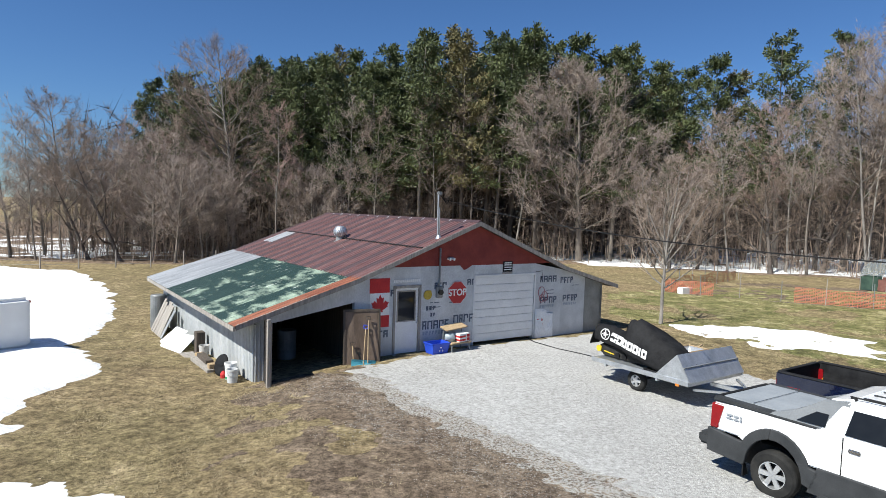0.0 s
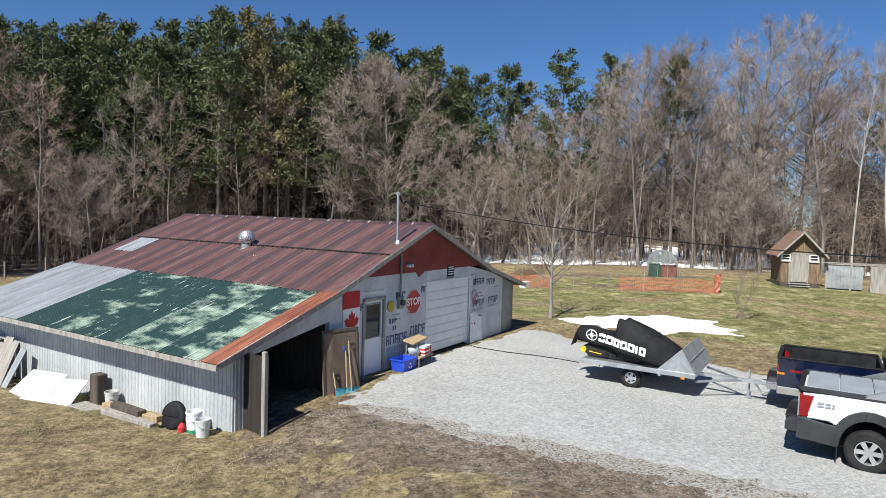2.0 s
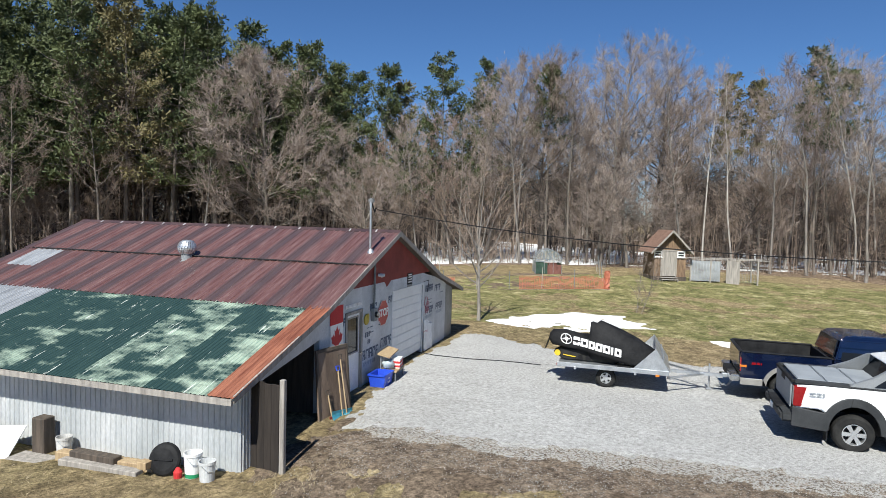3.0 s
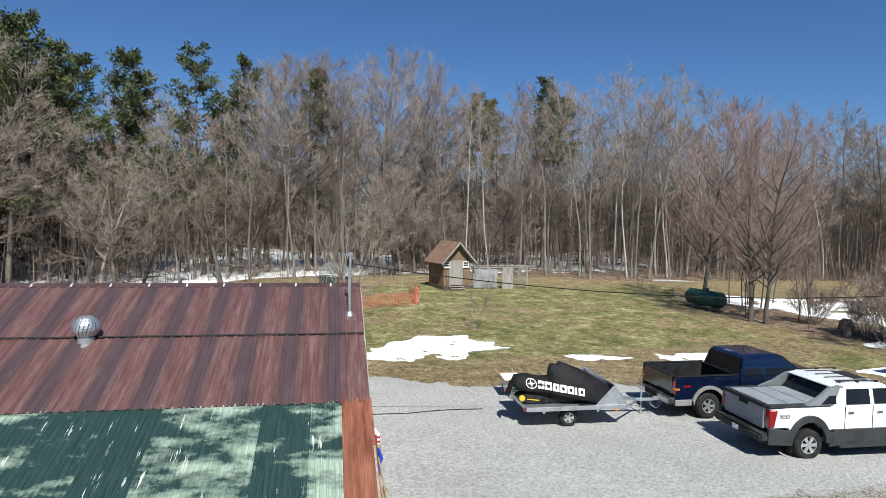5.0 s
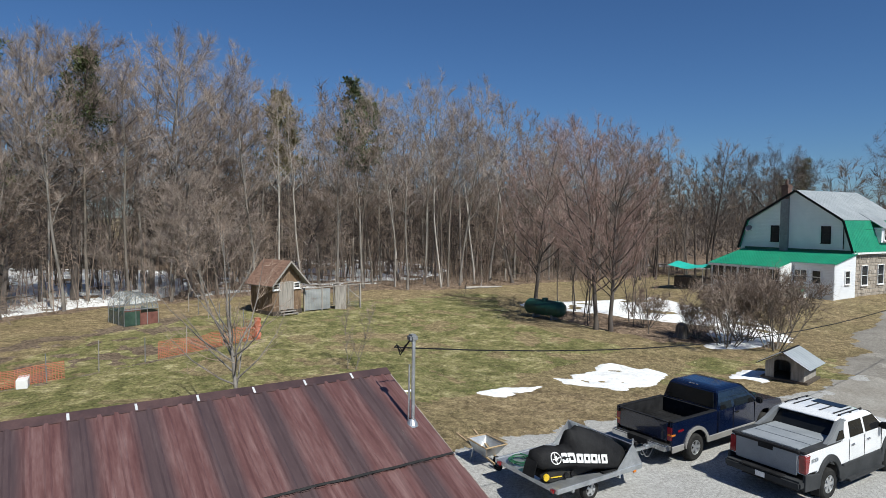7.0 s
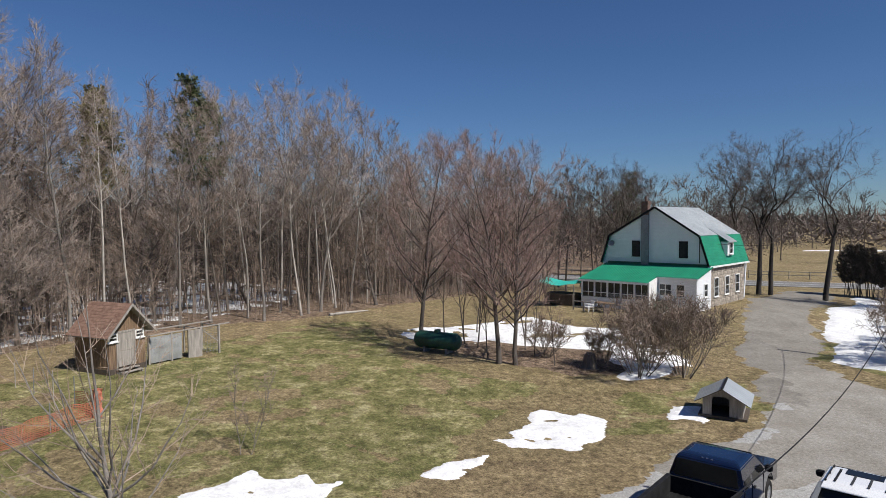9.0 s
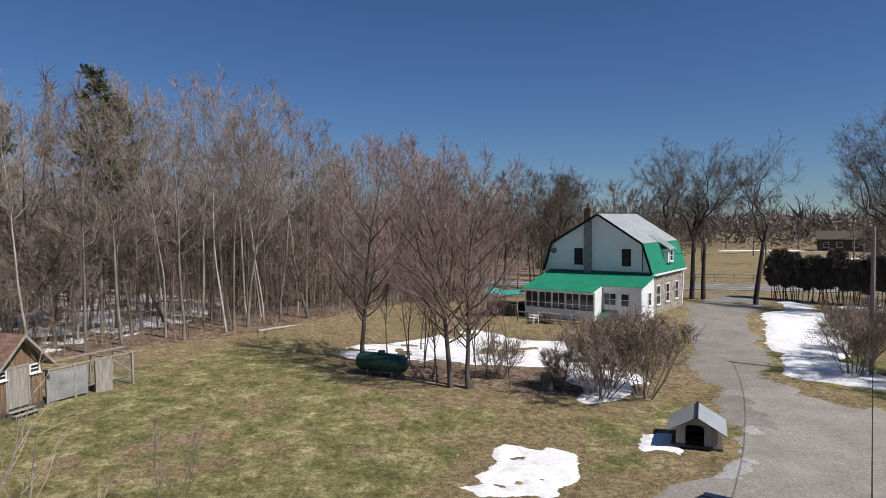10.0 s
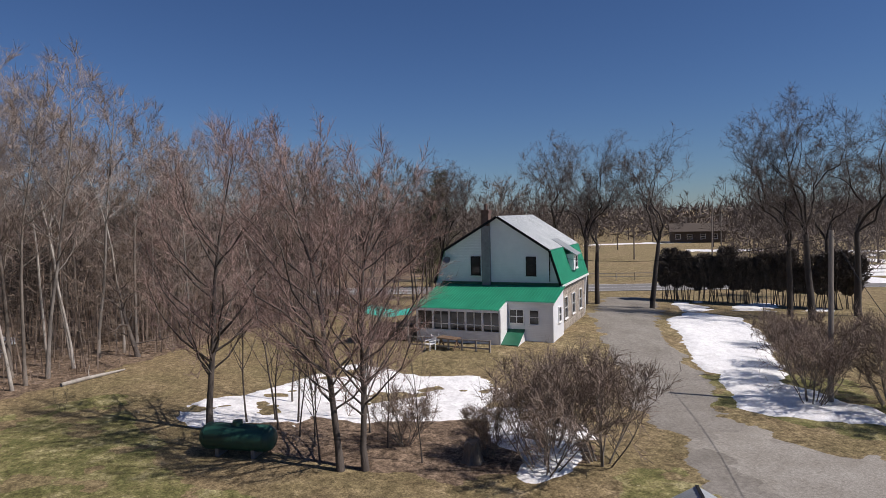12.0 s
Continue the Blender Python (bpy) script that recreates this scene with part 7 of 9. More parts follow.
def sport_truck():
    car = thing("pickup_truck", pose(5.79, 12.30, -0.06, 0, 0, -53.8), "white crew-cab pickup with grey cladding, parked on the gravel", "pickup truck")
    W = 1.0
    up = lambda z: 0.0 if z < 1.0 else (z - 1.0) * 0.06
    # upper body, white: between cladding and belt line
    bm = bmesh.new()
    prof = [(-1.12, 0.78), (-0.62, 0.78), *arc(0, 0.42, 0.54, 150, 30)[0:], (0.62, 0.70), (2.75, 0.70), *arc(3.3, 0.42, 0.54, 150, 30), (3.95, 0.72), (4.32, 0.72), (4.36, 0.95), (4.22, 1.08), (3.1, 1.2), (2.7, 1.22), (0.55, 1.22), (-0.2, 1.22), (-1.1, 1.18)]
    part("body", bevelled(side_solid(bm, prof, W - 0.03, up), 0.02, 2), CAR_WHITE, car)
    # lower cladding with flared arches
    for s in (-1, 1):
        bm = bmesh.new()
        def strip(pts):
            slab(bm, [(x, s * (W - 0.06), z) for x, z in pts], (0, s * 0.075, 0))
        strip([(-1.16, 0.45), (-0.50, 0.40), *arc(0, 0.42, 0.47, 178, 100, 6), *arc(0, 0.42, 0.62, 95, 150, 6), (-0.66, 0.74), (-1.16, 0.8)])
        strip([*arc(0, 0.42, 0.47, 100, 2, 7), (0.62, 0.40), (0.72, 0.66), *arc(0, 0.42, 0.62, 25, 95, 6)])
        strip([(0.55, 0.34), (2.75, 0.34), (2.68, 0.72), (0.68, 0.72)])
        strip([(2.68, 0.40), (2.83, 0.40), *arc(3.3, 0.42, 0.47, 178, 90, 7), *arc(3.3, 0.42, 0.62, 92, 150, 6)])
        strip([*arc(3.3, 0.42, 0.47, 92, 2, 7), (4.2, 0.4), (4.34, 0.74), *arc(3.3, 0.42, 0.62, 28, 90, 6)])
        part("cladding", bevelled(fixed(bm), 0.01), CLAD, car, "grey plastic lower cladding")
        bm = bmesh.new()
        box(bm, 0.75, 2.6, s * (W - 0.02), s * (W + 0.14), 0.33, 0.385)
        part("running_board", bevelled(bm, 0.015, 2), CLAD, car)
        # sail panel behind the cab, grey
        bm = bmesh.new()
        slab(bm, [(-0.2, s * 0.962, 1.22), (0.98, s * 0.962, 1.22), (1.04, s * 0.84, 1.80), (0.66, s * 0.845, 1.76), (0.30, s * 0.905, 1.47)], (0, -s * 0.12, 0.0))
        part("sail_panel", bevelled(fixed(bm), 0.02, 2), SAIL, car, "grey sloping sail panel behind the cab")
        bm = bmesh.new()
        slab(bm, [(0.32, s * 0.957, 1.28), (0.74, s * 0.955, 1.28), (0.76, s * 0.905, 1.52), (0.58, s * 0.905, 1.52)], (0, s * 0.012, 0.0))
        part("quarter_glass", fixed(bm), TINT, car, "dark quarter window")
        # doors, glass, handles
        for a0, a1, b0, b1 in ((1.02, 1.72, 1.08, 1.74), (1.84, 2.78, 1.84, 2.38)):
            bm = bmesh.new()
            slab(bm, [(a0, s * 0.965, 1.24), (a1, s * 0.965, 1.24), (b1, s * 0.855, 1.70), (b0, s * 0.855, 1.70)], (0, s * 0.012, 0.004))
            part("side_window", bevelled(fixed(bm), 0.004), TINT, car, "dark tinted side window")
        for xd in (1.0, 1.80, 2.74):
            bm = bmesh.new()
            box(bm, xd - 0.006, xd + 0.006, s * 0.965, s * 0.977, 0.55, 1.2)
            part("door_gap", bm, BLACK, car)
        for xh in (1.08, 1.92):
            bm = bmesh.new()
            box(bm, xh, xh + 0.17, s * 0.965, s * 0.995, 1.04, 1.09)
            part("door_handle", bevelled(bm, 0.012, 2), CHROME, car)
        bm = bmesh.new()
        box(bm, 2.56, 2.72, s * 0.98, s * 1.2, 1.22, 1.42)
        part("mirror", bevelled(bm, 0.03, 2), BLACK, car)
        # lamps
        bm = bmesh.new()
        slab(bm, [(-1.135, s * 0.985, 0.80), (-0.985, s * 0.985, 0.80), (-0.88, s * 0.972, 1.17), (-1.13, s * 0.972, 1.17)], (0, -s * 0.17, 0))
        part("tail_light", bevelled(fixed(bm), 0.015, 2), LENS, car, "red tail light")
        bm = bmesh.new()
        box(bm, 4.14, 4.345, s * 0.6, s * 0.95, 0.84, 1.0)
        part("headlight", bevelled(bm, 0.02), CHROME, car)
        bm = bmesh.new()
        rod(bm, (0.95, s * 0.70, 1.895), (2.15, s * 0.70, 1.895), 0.014, n=8)
        for x in (1.0, 1.55, 2.1):
            box(bm, x - 0.04, x + 0.04, s * 0.68, s * 0.72, 1.82, 1.9)
        part("roof_rail", bm, BLACK, car)
        bm = bmesh.new()
        slab(bm, [(-0.52, s * 0.9, 0.42), (-0.50, s * 1.0, 0.42), (-0.50, s * 1.0, 0.20), (-0.52, s * 0.8, 0.20)], (0.02, 0, 0))
        part("mud_flap", fixed(bm), BLACK, car)
    z71_bars(car, -0.84, -0.982, 1.0, -1, LID_GREY)
    # cab
    bm = bmesh.new()
    rings = []
    for x0, x1, hw, z in ((0.62, 3.0, 0.965, 1.18), (0.66, 2.95, 0.96, 1.24), (0.90, 2.35, 0.86, 1.74), (1.02, 2.2, 0.78, 1.83), (1.2, 2.0, 0.66, 1.855)):
        rings.append([(x0, -hw, z), (x1, -hw, z), (x1 + 0.05, 0, z + 0.004), (x1, hw, z), (x0, hw, z), (x0 - 0.03, 0, z + 0.004)])
    loft(bm, rings)
    part("cab", bevelled(fixed(bm), 0.02, 2), CAR_WHITE, car)
    bm = bmesh.new()
    slab(bm, [(2.93, -0.86, 1.27), (2.93, 0.86, 1.27), (2.40, 0.76, 1.72), (2.40, -0.76, 1.72)], (0.035, 0, 0.04))
    part("windscreen", fixed(bm), TINT, car)
    bm = bmesh.new()
    slab(bm, [(0.60, -0.84, 1.26), (0.60, 0.84, 1.26), (0.86, 0.76, 1.72), (0.86, -0.76, 1.72)], (-0.02, 0, 0.012))
    part("rear_window", fixed(bm), TINT, car, "dark rear window")
    bm = bmesh.new()
    slab(bm, [(0.70, -0.76, 1.78), (0.70, 0.76, 1.78), (1.02, 0.74, 1.87), (1.02, -0.74, 1.87)], (0, 0, -0.06))
    part("roof_bridge", bevelled(fixed(bm), 0.02), CAR_WHITE, car)
    for y in (-0.52, -0.17, 0.17, 0.52):
        bm = bmesh.new()
        box(bm, 1.06, 2.0, y - 0.028, y + 0.028, 1.855, 1.872)
        part("roof_strip", bevelled(bm, 0.006), BLACK if abs(y) > 0.3 else CLAD, car, "dark ribbed roof strip")
    bm = bmesh.new()
    box(bm, 1.72, 2.12, -0.40, 0.40, 1.852, 1.874)
    part("sunroof", bevelled(bm, 0.008), TINT, car)
    # bed with three grey covers
    for i in range(3):
        x0, x1 = -1.04 + i * 0.55, -1.04 + i * 0.55 + 0.535
        bm = bmesh.new()
        slab(bm, [(x0, -0.76, 1.235), (x1, -0.76, 1.235), (x1, 0.76, 1.235), (x0, 0.76, 1.235)], (0, 0, 0.045))
        part("bed_cover", bevelled(fixed(bm), 0.015, 2), LID_GREY, car, "grey ribbed bed cover panel")
    for s in (-1, 1):
        bm = bmesh.new()
        box(bm, -1.12, 0.62, s * 0.75, s * 0.955, 1.20, 1.262)
        part("bed_rail", bevelled(bm, 0.015, 2), CLAD, car)
    bm = bmesh.new()
    slab(bm, [(-1.13, -0.79, 0.74), (-1.13, 0.79, 0.74), (-1.13, 0.79, 1.22), (-1.13, 0.2, 1.22), (-1.13, 0.15, 1.12), (-1.13, -0.15, 1.12), (-1.13, -0.2, 1.22), (-1.13, -0.79, 1.22)], (-0.035, 0, 0))
    part("tailgate", bevelled(fixed(bm), 0.01, 2), LID_GREY, car, "grey tailgate panel")
    bm = bmesh.new()
    box(bm, -1.175, -1.09, -0.84, 0.84, 1.19, 1.255)
    box(bm, -1.172, -1.13, -0.2, 0.2, 1.10, 1.2)
    part("tailgate_cap", bevelled(bm, 0.012), BLACK, car)
    bm = bmesh.new()
    box(bm, -1.36, -1.08, -0.98, 0.98, 0.50, 0.68)
    part("rear_bumper", bevelled(bm, 0.04, 2), CLAD, car)
    bm = bmesh.new()
    box(bm, -1.38, -1.18, -0.55, 0.55, 0.665, 0.70)
    part("bumper_step", bevelled(bm, 0.01), BLACK, car)
    bm = bmesh.new()
    box(bm, -1.386, -1.362, -0.12, 0.12, 0.535, 0.64)
    part("number_plate", bm, BAR_WHITE, car, "plain white plate")
    bm = bmesh.new()
    box(bm, 4.2, 4.46, -0.97, 0.97, 0.44, 0.72)
    part("front_bumper", bevelled(bm, 0.05, 2), CLAD, car)
    bm = bmesh.new()
    box(bm, 4.34, 4.375, -0.6, 0.6, 0.76, 0.98)
    part("grille", bevelled(bm, 0.01), BLACK, car)
    bm = bmesh.new()
    box(bm, -1.0, 4.1, -0.7, 0.7, 0.34, 0.72)
    part("chassis", bm, BLACK, car)
    for ob in car.children:
        for q in ob.data.vertices:
            q.co.z += 0.18 * max(0.0, min(q.co.z, 1.24) - 0.45) - 0.19 * max(0.0, q.co.z - 1.24)
    for x in (0, 3.3):
        for y in (-0.87, 0.87):
            wheel(car, x, y)


def farm_truck():
    car = thing("pickup_truck", pose(8.1, 14.8, -0.06, 0, 0, -52.5), "dark blue extended-cab pickup with an open bed, hitched to a trailer", "pickup truck")
    W = 0.99
    wb = 3.64
    up = lambda z: 0.0 if z < 1.0 else (z - 1.0) * 0.05
    for s in (-1, 1):
        # bed side with arch
        bm = bmesh.new()
        slab(bm, [(x, s * W, z) for x, z in [(-1.12, 0.62), (-0.52, 0.58), *arc(0, 0.42, 0.52, 160, 20), (0.58, 0.55), (1.0, 0.55), (1.0, 1.30), (-1.12, 1.30)]], (0, -s * 0.09, 0))
        part("bed_side", bevelled(fixed(bm), 0.015, 2), CAR_BLUE, car)
        bm = bmesh.new()
        box(bm, -1.08, 0.98, s * 0.875, s * 0.895, 0.8, 1.30)
        part("bed_liner", bm, BLACK, car, "black bed liner")
        bm = bmesh.new()
        box(bm, -1.1, 0.98, s * 0.86, s * 0.995, 1.295, 1.325)
        part("bed_rail", bevelled(bm, 0.01), BLACK, car)
        bm = bmesh.new()
        slab(bm, [(x, s * (W - 0.01), z) for x, z in [*arc(0, 0.42, 0.50, 176, 4, 12), (0.62, 0.46), *arc(0, 0.42, 0.60, 4, 176, 12), (-1.12, 0.46), (-1.12, 0.60), (-0.62, 0.60)][:26]], (0, s * 0.045, 0))
        part("wheel_flare", fixed(bm), TRIM_TAN, car, "tan grey wheel-arch trim")
        bm = bmesh.new()
        box(bm, -1.12, -0.58, s * (W - 0.02), s * (W + 0.025), 0.44, 0.62)
        part("corner_trim", bevelled(bm, 0.012), TRIM_TAN, car)
        bm = bmesh.new()
        box(bm, 0.6, wb - 0.6, s * (W - 0.02), s * (W + 0.025), 0.44, 0.62)
        part("rocker_trim", bevelled(bm, 0.012), TRIM_TAN, car)
        bm = bmesh.new()
        slab(bm, [(-1.13, s * 0.975, 0.78), (-0.97, s * 0.985, 0.78), (-0.97, s * 0.985, 1.16), (-1.13, s * 0.975, 1.16)], (0, -s * 0.15, 0))
        part("tail_light", bevelled(fixed(bm), 0.012, 2), LENS, car, "red tail light")
        bm = bmesh.new()
        box(bm, -1.135, -0.965, s * 0.84, s * 0.992, 0.90, 0.97)
        part("turn_light", bevelled(bm, 0.01), AMBER, car)
        bm = bmesh.new()
        box(bm, 2.98, 3.12, s * 1.0, s * 1.2, 1.24, 1.42)
        part("mirror", bevelled(bm, 0.03, 2), BLACK, car)
        for a0, a1, b0, b1 in ((1.18, 1.78, 1.30, 1.80), (1.92, 3.05, 1.92, 2.55)):
            bm = bmesh.new()
            slab(bm, [(a0, s * 0.965, 1.28), (a1, s * 0.965, 1.28), (b1, s * 0.825, 1.76), (b0, s * 0.825, 1.76)], (0, s * 0.012, 0.004))
            part("side_window", fixed(bm), TINT, car)
        for xd in (1.1, 1.85, 3.0):
            bm = bmesh.new()
            box(bm, xd - 0.006, xd + 0.006, s * 0.975, s * 0.992, 0.62, 1.25)
            part("door_gap", bm, BLACK, car)
        bm = bmesh.new()
        box(bm, 1.95, 2.12, s * 0.985, s * 1.01, 1.08, 1.13)
        part("door_handle", bevelled(bm, 0.01), BLACK, car)
        bm = bmesh.new()
        box(bm, wb + 0.88, wb + 0.99, s * 0.55, s * 0.93, 0.88, 1.04)
        part("headlight", bevelled(bm, 0.02), CHROME, car)
    z71 = bmesh.new()
    for dx, w in ((0.0, 0.1), (0.12, 0.08), (0.22, 0.03)):
        box(z71, -0.86 + dx, -0.86 + dx + w, -0.996, -0.988, 0.99, 1.05)
    part("badge", z71, LENS, car, "small red side badge")
    bm = bmesh.new()
    prof = [(1.04, 0.55), (wb - 0.58, 0.55), *arc(wb, 0.42, 0.52, 160, 20), (wb + 0.6, 0.55), (wb + 0.95, 0.55), (wb + 0.98, 1.0), (wb + 0.9, 1.12), (3.35, 1.24), (3.1, 1.28), (1.04, 1.28)]
    part("body", bevelled(side_solid(bm, prof, W - 0.005, up), 0.02, 2), CAR_BLUE, car)
    bm = bmesh.new()
    rings = []
    for x0, x1, hw, z in ((1.05, 3.22, 0.97, 1.26), (1.08, 3.16, 0.965, 1.32), (1.2, 2.55, 0.835, 1.78), (1.32, 2.4, 0.75, 1.86), (1.5, 2.2, 0.62, 1.885)):
        rings.append([(x0, -hw, z), (x1, -hw, z), (x1 + 0.05, 0, z + 0.004), (x1, hw, z), (x0, hw, z), (x0 - 0.03, 0, z + 0.004)])
    loft(bm, rings)
    part("cab", bevelled(fixed(bm), 0.025, 2), CAR_BLUE, car)
    bm = bmesh.new()
    slab(bm, [(1.06, -0.84, 1.34), (1.06, 0.84, 1.34), (1.17, 0.75, 1.76), (1.17, -0.75, 1.76)], (-0.03, 0, 0.006))
    part("rear_window", fixed(bm), TINT, car)
    for y in (-0.1, 0.02, 0.14):
        bm = bmesh.new()
        box(bm, 1.27, 1.31, y - 0.03, y + 0.03, 1.845, 1.87)
        part("cab_lamp", bm, CHROME, car)
    bm = bmesh.new()
    slab(bm, [(3.14, -0.86, 1.35), (3.14, 0.86, 1.35), (2.6, 0.74, 1.77), (2.6, -0.74, 1.77)], (0.04, 0, 0.04))
    part("windscreen", fixed(bm), TINT, car)
    bm = bmesh.new()
    box(bm, -1.1, 1.0, -0.9, 0.9, 0.78, 0.83)
    for k in range(12):
        box(bm, -1.08, 0.98, -0.85 + k * 0.15, -0.80 + k * 0.15, 0.83, 0.845)
    part("bed_floor", bm, BLACK, car, "black ribbed bed liner")
    bm = bmesh.new()
    box(bm, 0.94, 1.0, -0.9, 0.9, 0.8, 1.29)
    part("bed_front", bm, BLACK, car)
    bm = bmesh.new()
    box(bm, -1.078, -1.06, -0.87, 0.87, 0.8, 1.28)
    part("bed_liner", bm, BLACK, car, "black bed liner")
    bm = bmesh.new()
    box(bm, -1.14, -1.08, -0.83, 0.83, 0.74, 1.29)
    part("tailgate", bevelled(bm, 0.012, 2), CAR_BLUE, car)
    bm = bmesh.new()
    box(bm, -1.155, -1.06, -0.84, 0.84, 1.28, 1.315)
    part("tailgate_cap", bevelled(bm, 0.008), BLACK, car)
    bm = bmesh.new()
    box(bm, -1.36, -1.1, -0.96, 0.96, 0.50, 0.68)
    part("rear_bumper", bevelled(bm, 0.03, 2), CHROME, car, "dull chrome step bumper")
    bm = bmesh.new()
    box(bm, -1.375, -1.14, -0.35, 0.35, 0.53, 0.70)
    box(bm, -1.5, -1.3, -0.05, 0.05, 0.46, 0.51)
    part("hitch", bm, BLACK, car)
    bm = bmesh.new()
    box(bm, wb + 0.85, wb + 1.1, -0.97, 0.97, 0.46, 0.74)
    part("front_bumper", bevelled(bm, 0.04, 2), CHROME, car)
    bm = bmesh.new()
    box(bm, -1.0, wb + 0.8, -0.66, 0.66, 0.36, 0.76)
    part("chassis", bm, BLACK, car)
    for x in (0, wb):
        for y in (-0.86, 0.86):
            wheel(car, x, y, 0.39, 0.26, 5, 0.21)


sport_truck()
farm_truck()

# ---- sled trailer ----
COVER = mat("black_cover_cloth", (0.010, 0.010, 0.011), (0.022, 0.022, 0.023), 2.0, 0.7, 0, 14.0, 0.5, 0.03)
dulled(COVER)
YELLOW = mat("yellow_plastic", (0.65, 0.43, 0.02), (0.72, 0.5, 0.03), 3.0, 0.5, 0, 40.0, 0.05)
TRAILER_AT = pose(5.04, 18.17, -0.03, 0, 0, -53)


def sled_trailer():
    tr = thing("trailer", TRAILER_AT, "wide galvanised snowmobile trailer with a sloping front shield", "trailer")
    R, L, B, F, Z = -1.0, 1.3, -1.3, 1.62, 0.64
    bm = bmesh.new()
    box(bm, B, F, R, L, Z - 0.03, Z)
    part("deck", bm, GALV, tr, "grey metal-faced deck")
    for y in (R, L):
        bm = bmesh.new()
        box(bm, B - 0.02, F + 0.02, y - 0.03, y + 0.03, Z - 0.1, Z + 0.02)
        part("side_rail", bevelled(bm, 0.006), GALV, tr)
        for x in (-0.85, 0.75):
            bm = bmesh.new()
            box(bm, x, x + 0.06, y - 0.045, y + 0.045, Z - 0.15, Z - 0.08)
            part("tie_down", bm, GALV, tr)
    for x in (B + 0.03, -0.4, 0.5, F - 0.03):
        bm = bmesh.new()
        box(bm, x - 0.03, x + 0.03, R + 0.03, L - 0.03, Z - 0.11, Z - 0.03)
        part("cross_member", bm, GALV, tr)
    for y in (R - 0.02, L + 0.02):
        bm = bmesh.new()
        box(bm, 1.30, 1.40, y - 0.02, y + 0.02, Z - 0.15, Z - 0.09)
        part("side_lamp", bevelled(bm, 0.008), AMBER, tr)
    for y in (R + 0.15, L - 0.15):
        bm = bmesh.new()
        box(bm, B - 0.05, B, y - 0.06, y + 0.06, Z - 0.12, Z - 0.04)
        part("tail_light", bevelled(bm, 0.01), LENS, tr)
    bm = bmesh.new()
    rod(bm, (0, R + 0.3, 0.27), (0, L - 0.3, 0.27), 0.03)
    part("axle", bm, BLACK, tr)
    for x in (-0.3, 0.3):
        for y in (R + 0.42, L - 0.42):
            bm = bmesh.new()
            beam(bm, (x, y, Z - 0.08), (0, y, 0.28), 0.05, 0.015)
            part("leaf_spring", bm, BLACK, tr)
    for y in (R + 0.26, L - 0.26):
        wheel(tr, 0, y, 0.27, 0.17, 5, 0.15)
    # the shield leans back over the deck between two cheeks
    XB, XT, ZT = 1.66, 1.27, 1.22
    bm = bmesh.new()
    slab(bm, [(XB, R, Z - 0.02), (XB, L, Z - 0.02), (XT, L, ZT), (XT, R, ZT)], (0.02, 0, 0.012))
    part("front_shield", fixed(bm), GALV, tr, "sloping galvanised front shield")
    bm = bmesh.new()
    beam(bm, ((XB + XT) / 2 + 0.03, R, (Z + ZT) / 2 + 0.02), ((XB + XT) / 2 + 0.03, L, (Z + ZT) / 2 + 0.02), 0.03, 0.02)
    part("shield_seam", bm, SHADE_METAL, tr)
    for y, s in ((R, 1), (L, -1)):
        bm = bmesh.new()
        slab(bm, [(0.72, y, Z + 0.02), (XB, y, Z + 0.02), (XT, y, ZT)], (0, 0.015 * s, 0))
        part("shield_cheek", fixed(bm), GALV, tr)
    bm = bmesh.new()
    beam(bm, (1.5, 0.15, 0.44), (3.15, 0.05, 0.46), 0.08)
    part("tongue", bm, GALV, tr)
    for y in (R + 0.2, L - 0.2):
        bm = bmesh.new()
        beam(bm, (F, y, 0.44), (2.6, 0.08, 0.45), 0.05)
        part("tongue_brace", bm, GALV, tr)
    bm = bmesh.new()
    box(bm, 3.05, 3.25, -0.02, 0.12, 0.43, 0.54)
    part("coupler", bevelled(bm, 0.015), GALV, tr)
    bm = bmesh.new()
    rod(bm, (2.75, 0.22, 0.04), (2.75, 0.22, 0.72), 0.025)
    box(bm, 2.68, 2.82, 0.15, 0.29, 0.0, 0.04)
    part("jack_stand", bm, GALV, tr)
    for y in (0.0, 0.14):
        bm = bmesh.new()
        pipe(bm, [(2.9, y, 0.42), (3.05, y, 0.22), (3.2, y, 0.2), (3.35, y, 0.4)], 0.012, 5)
        part("safety_chain", bm, SHADE_METAL, tr)
    coil = thing("hose_coil", TRAILER_AT @ pose(-0.95, 0.75, Z), "coil of green hose on the trailer deck", "hose")
    bm = bmesh.new()
    pipe(bm, [((0.26 + 0.05 * math.sin(t * 1.7)) * math.cos(t), (0.26 + 0.05 * math.sin(t * 1.7)) * math.sin(t), 0.03 + 0.012 * t / 3) for t in np.linspace(0, 26, 120)], 0.016, 5)
    part("hose", bm, mat("green_hose", (0.02, 0.10, 0.05), (0.03, 0.15, 0.07), 3.0, 0.5, 0, 30.0, 0), coil)


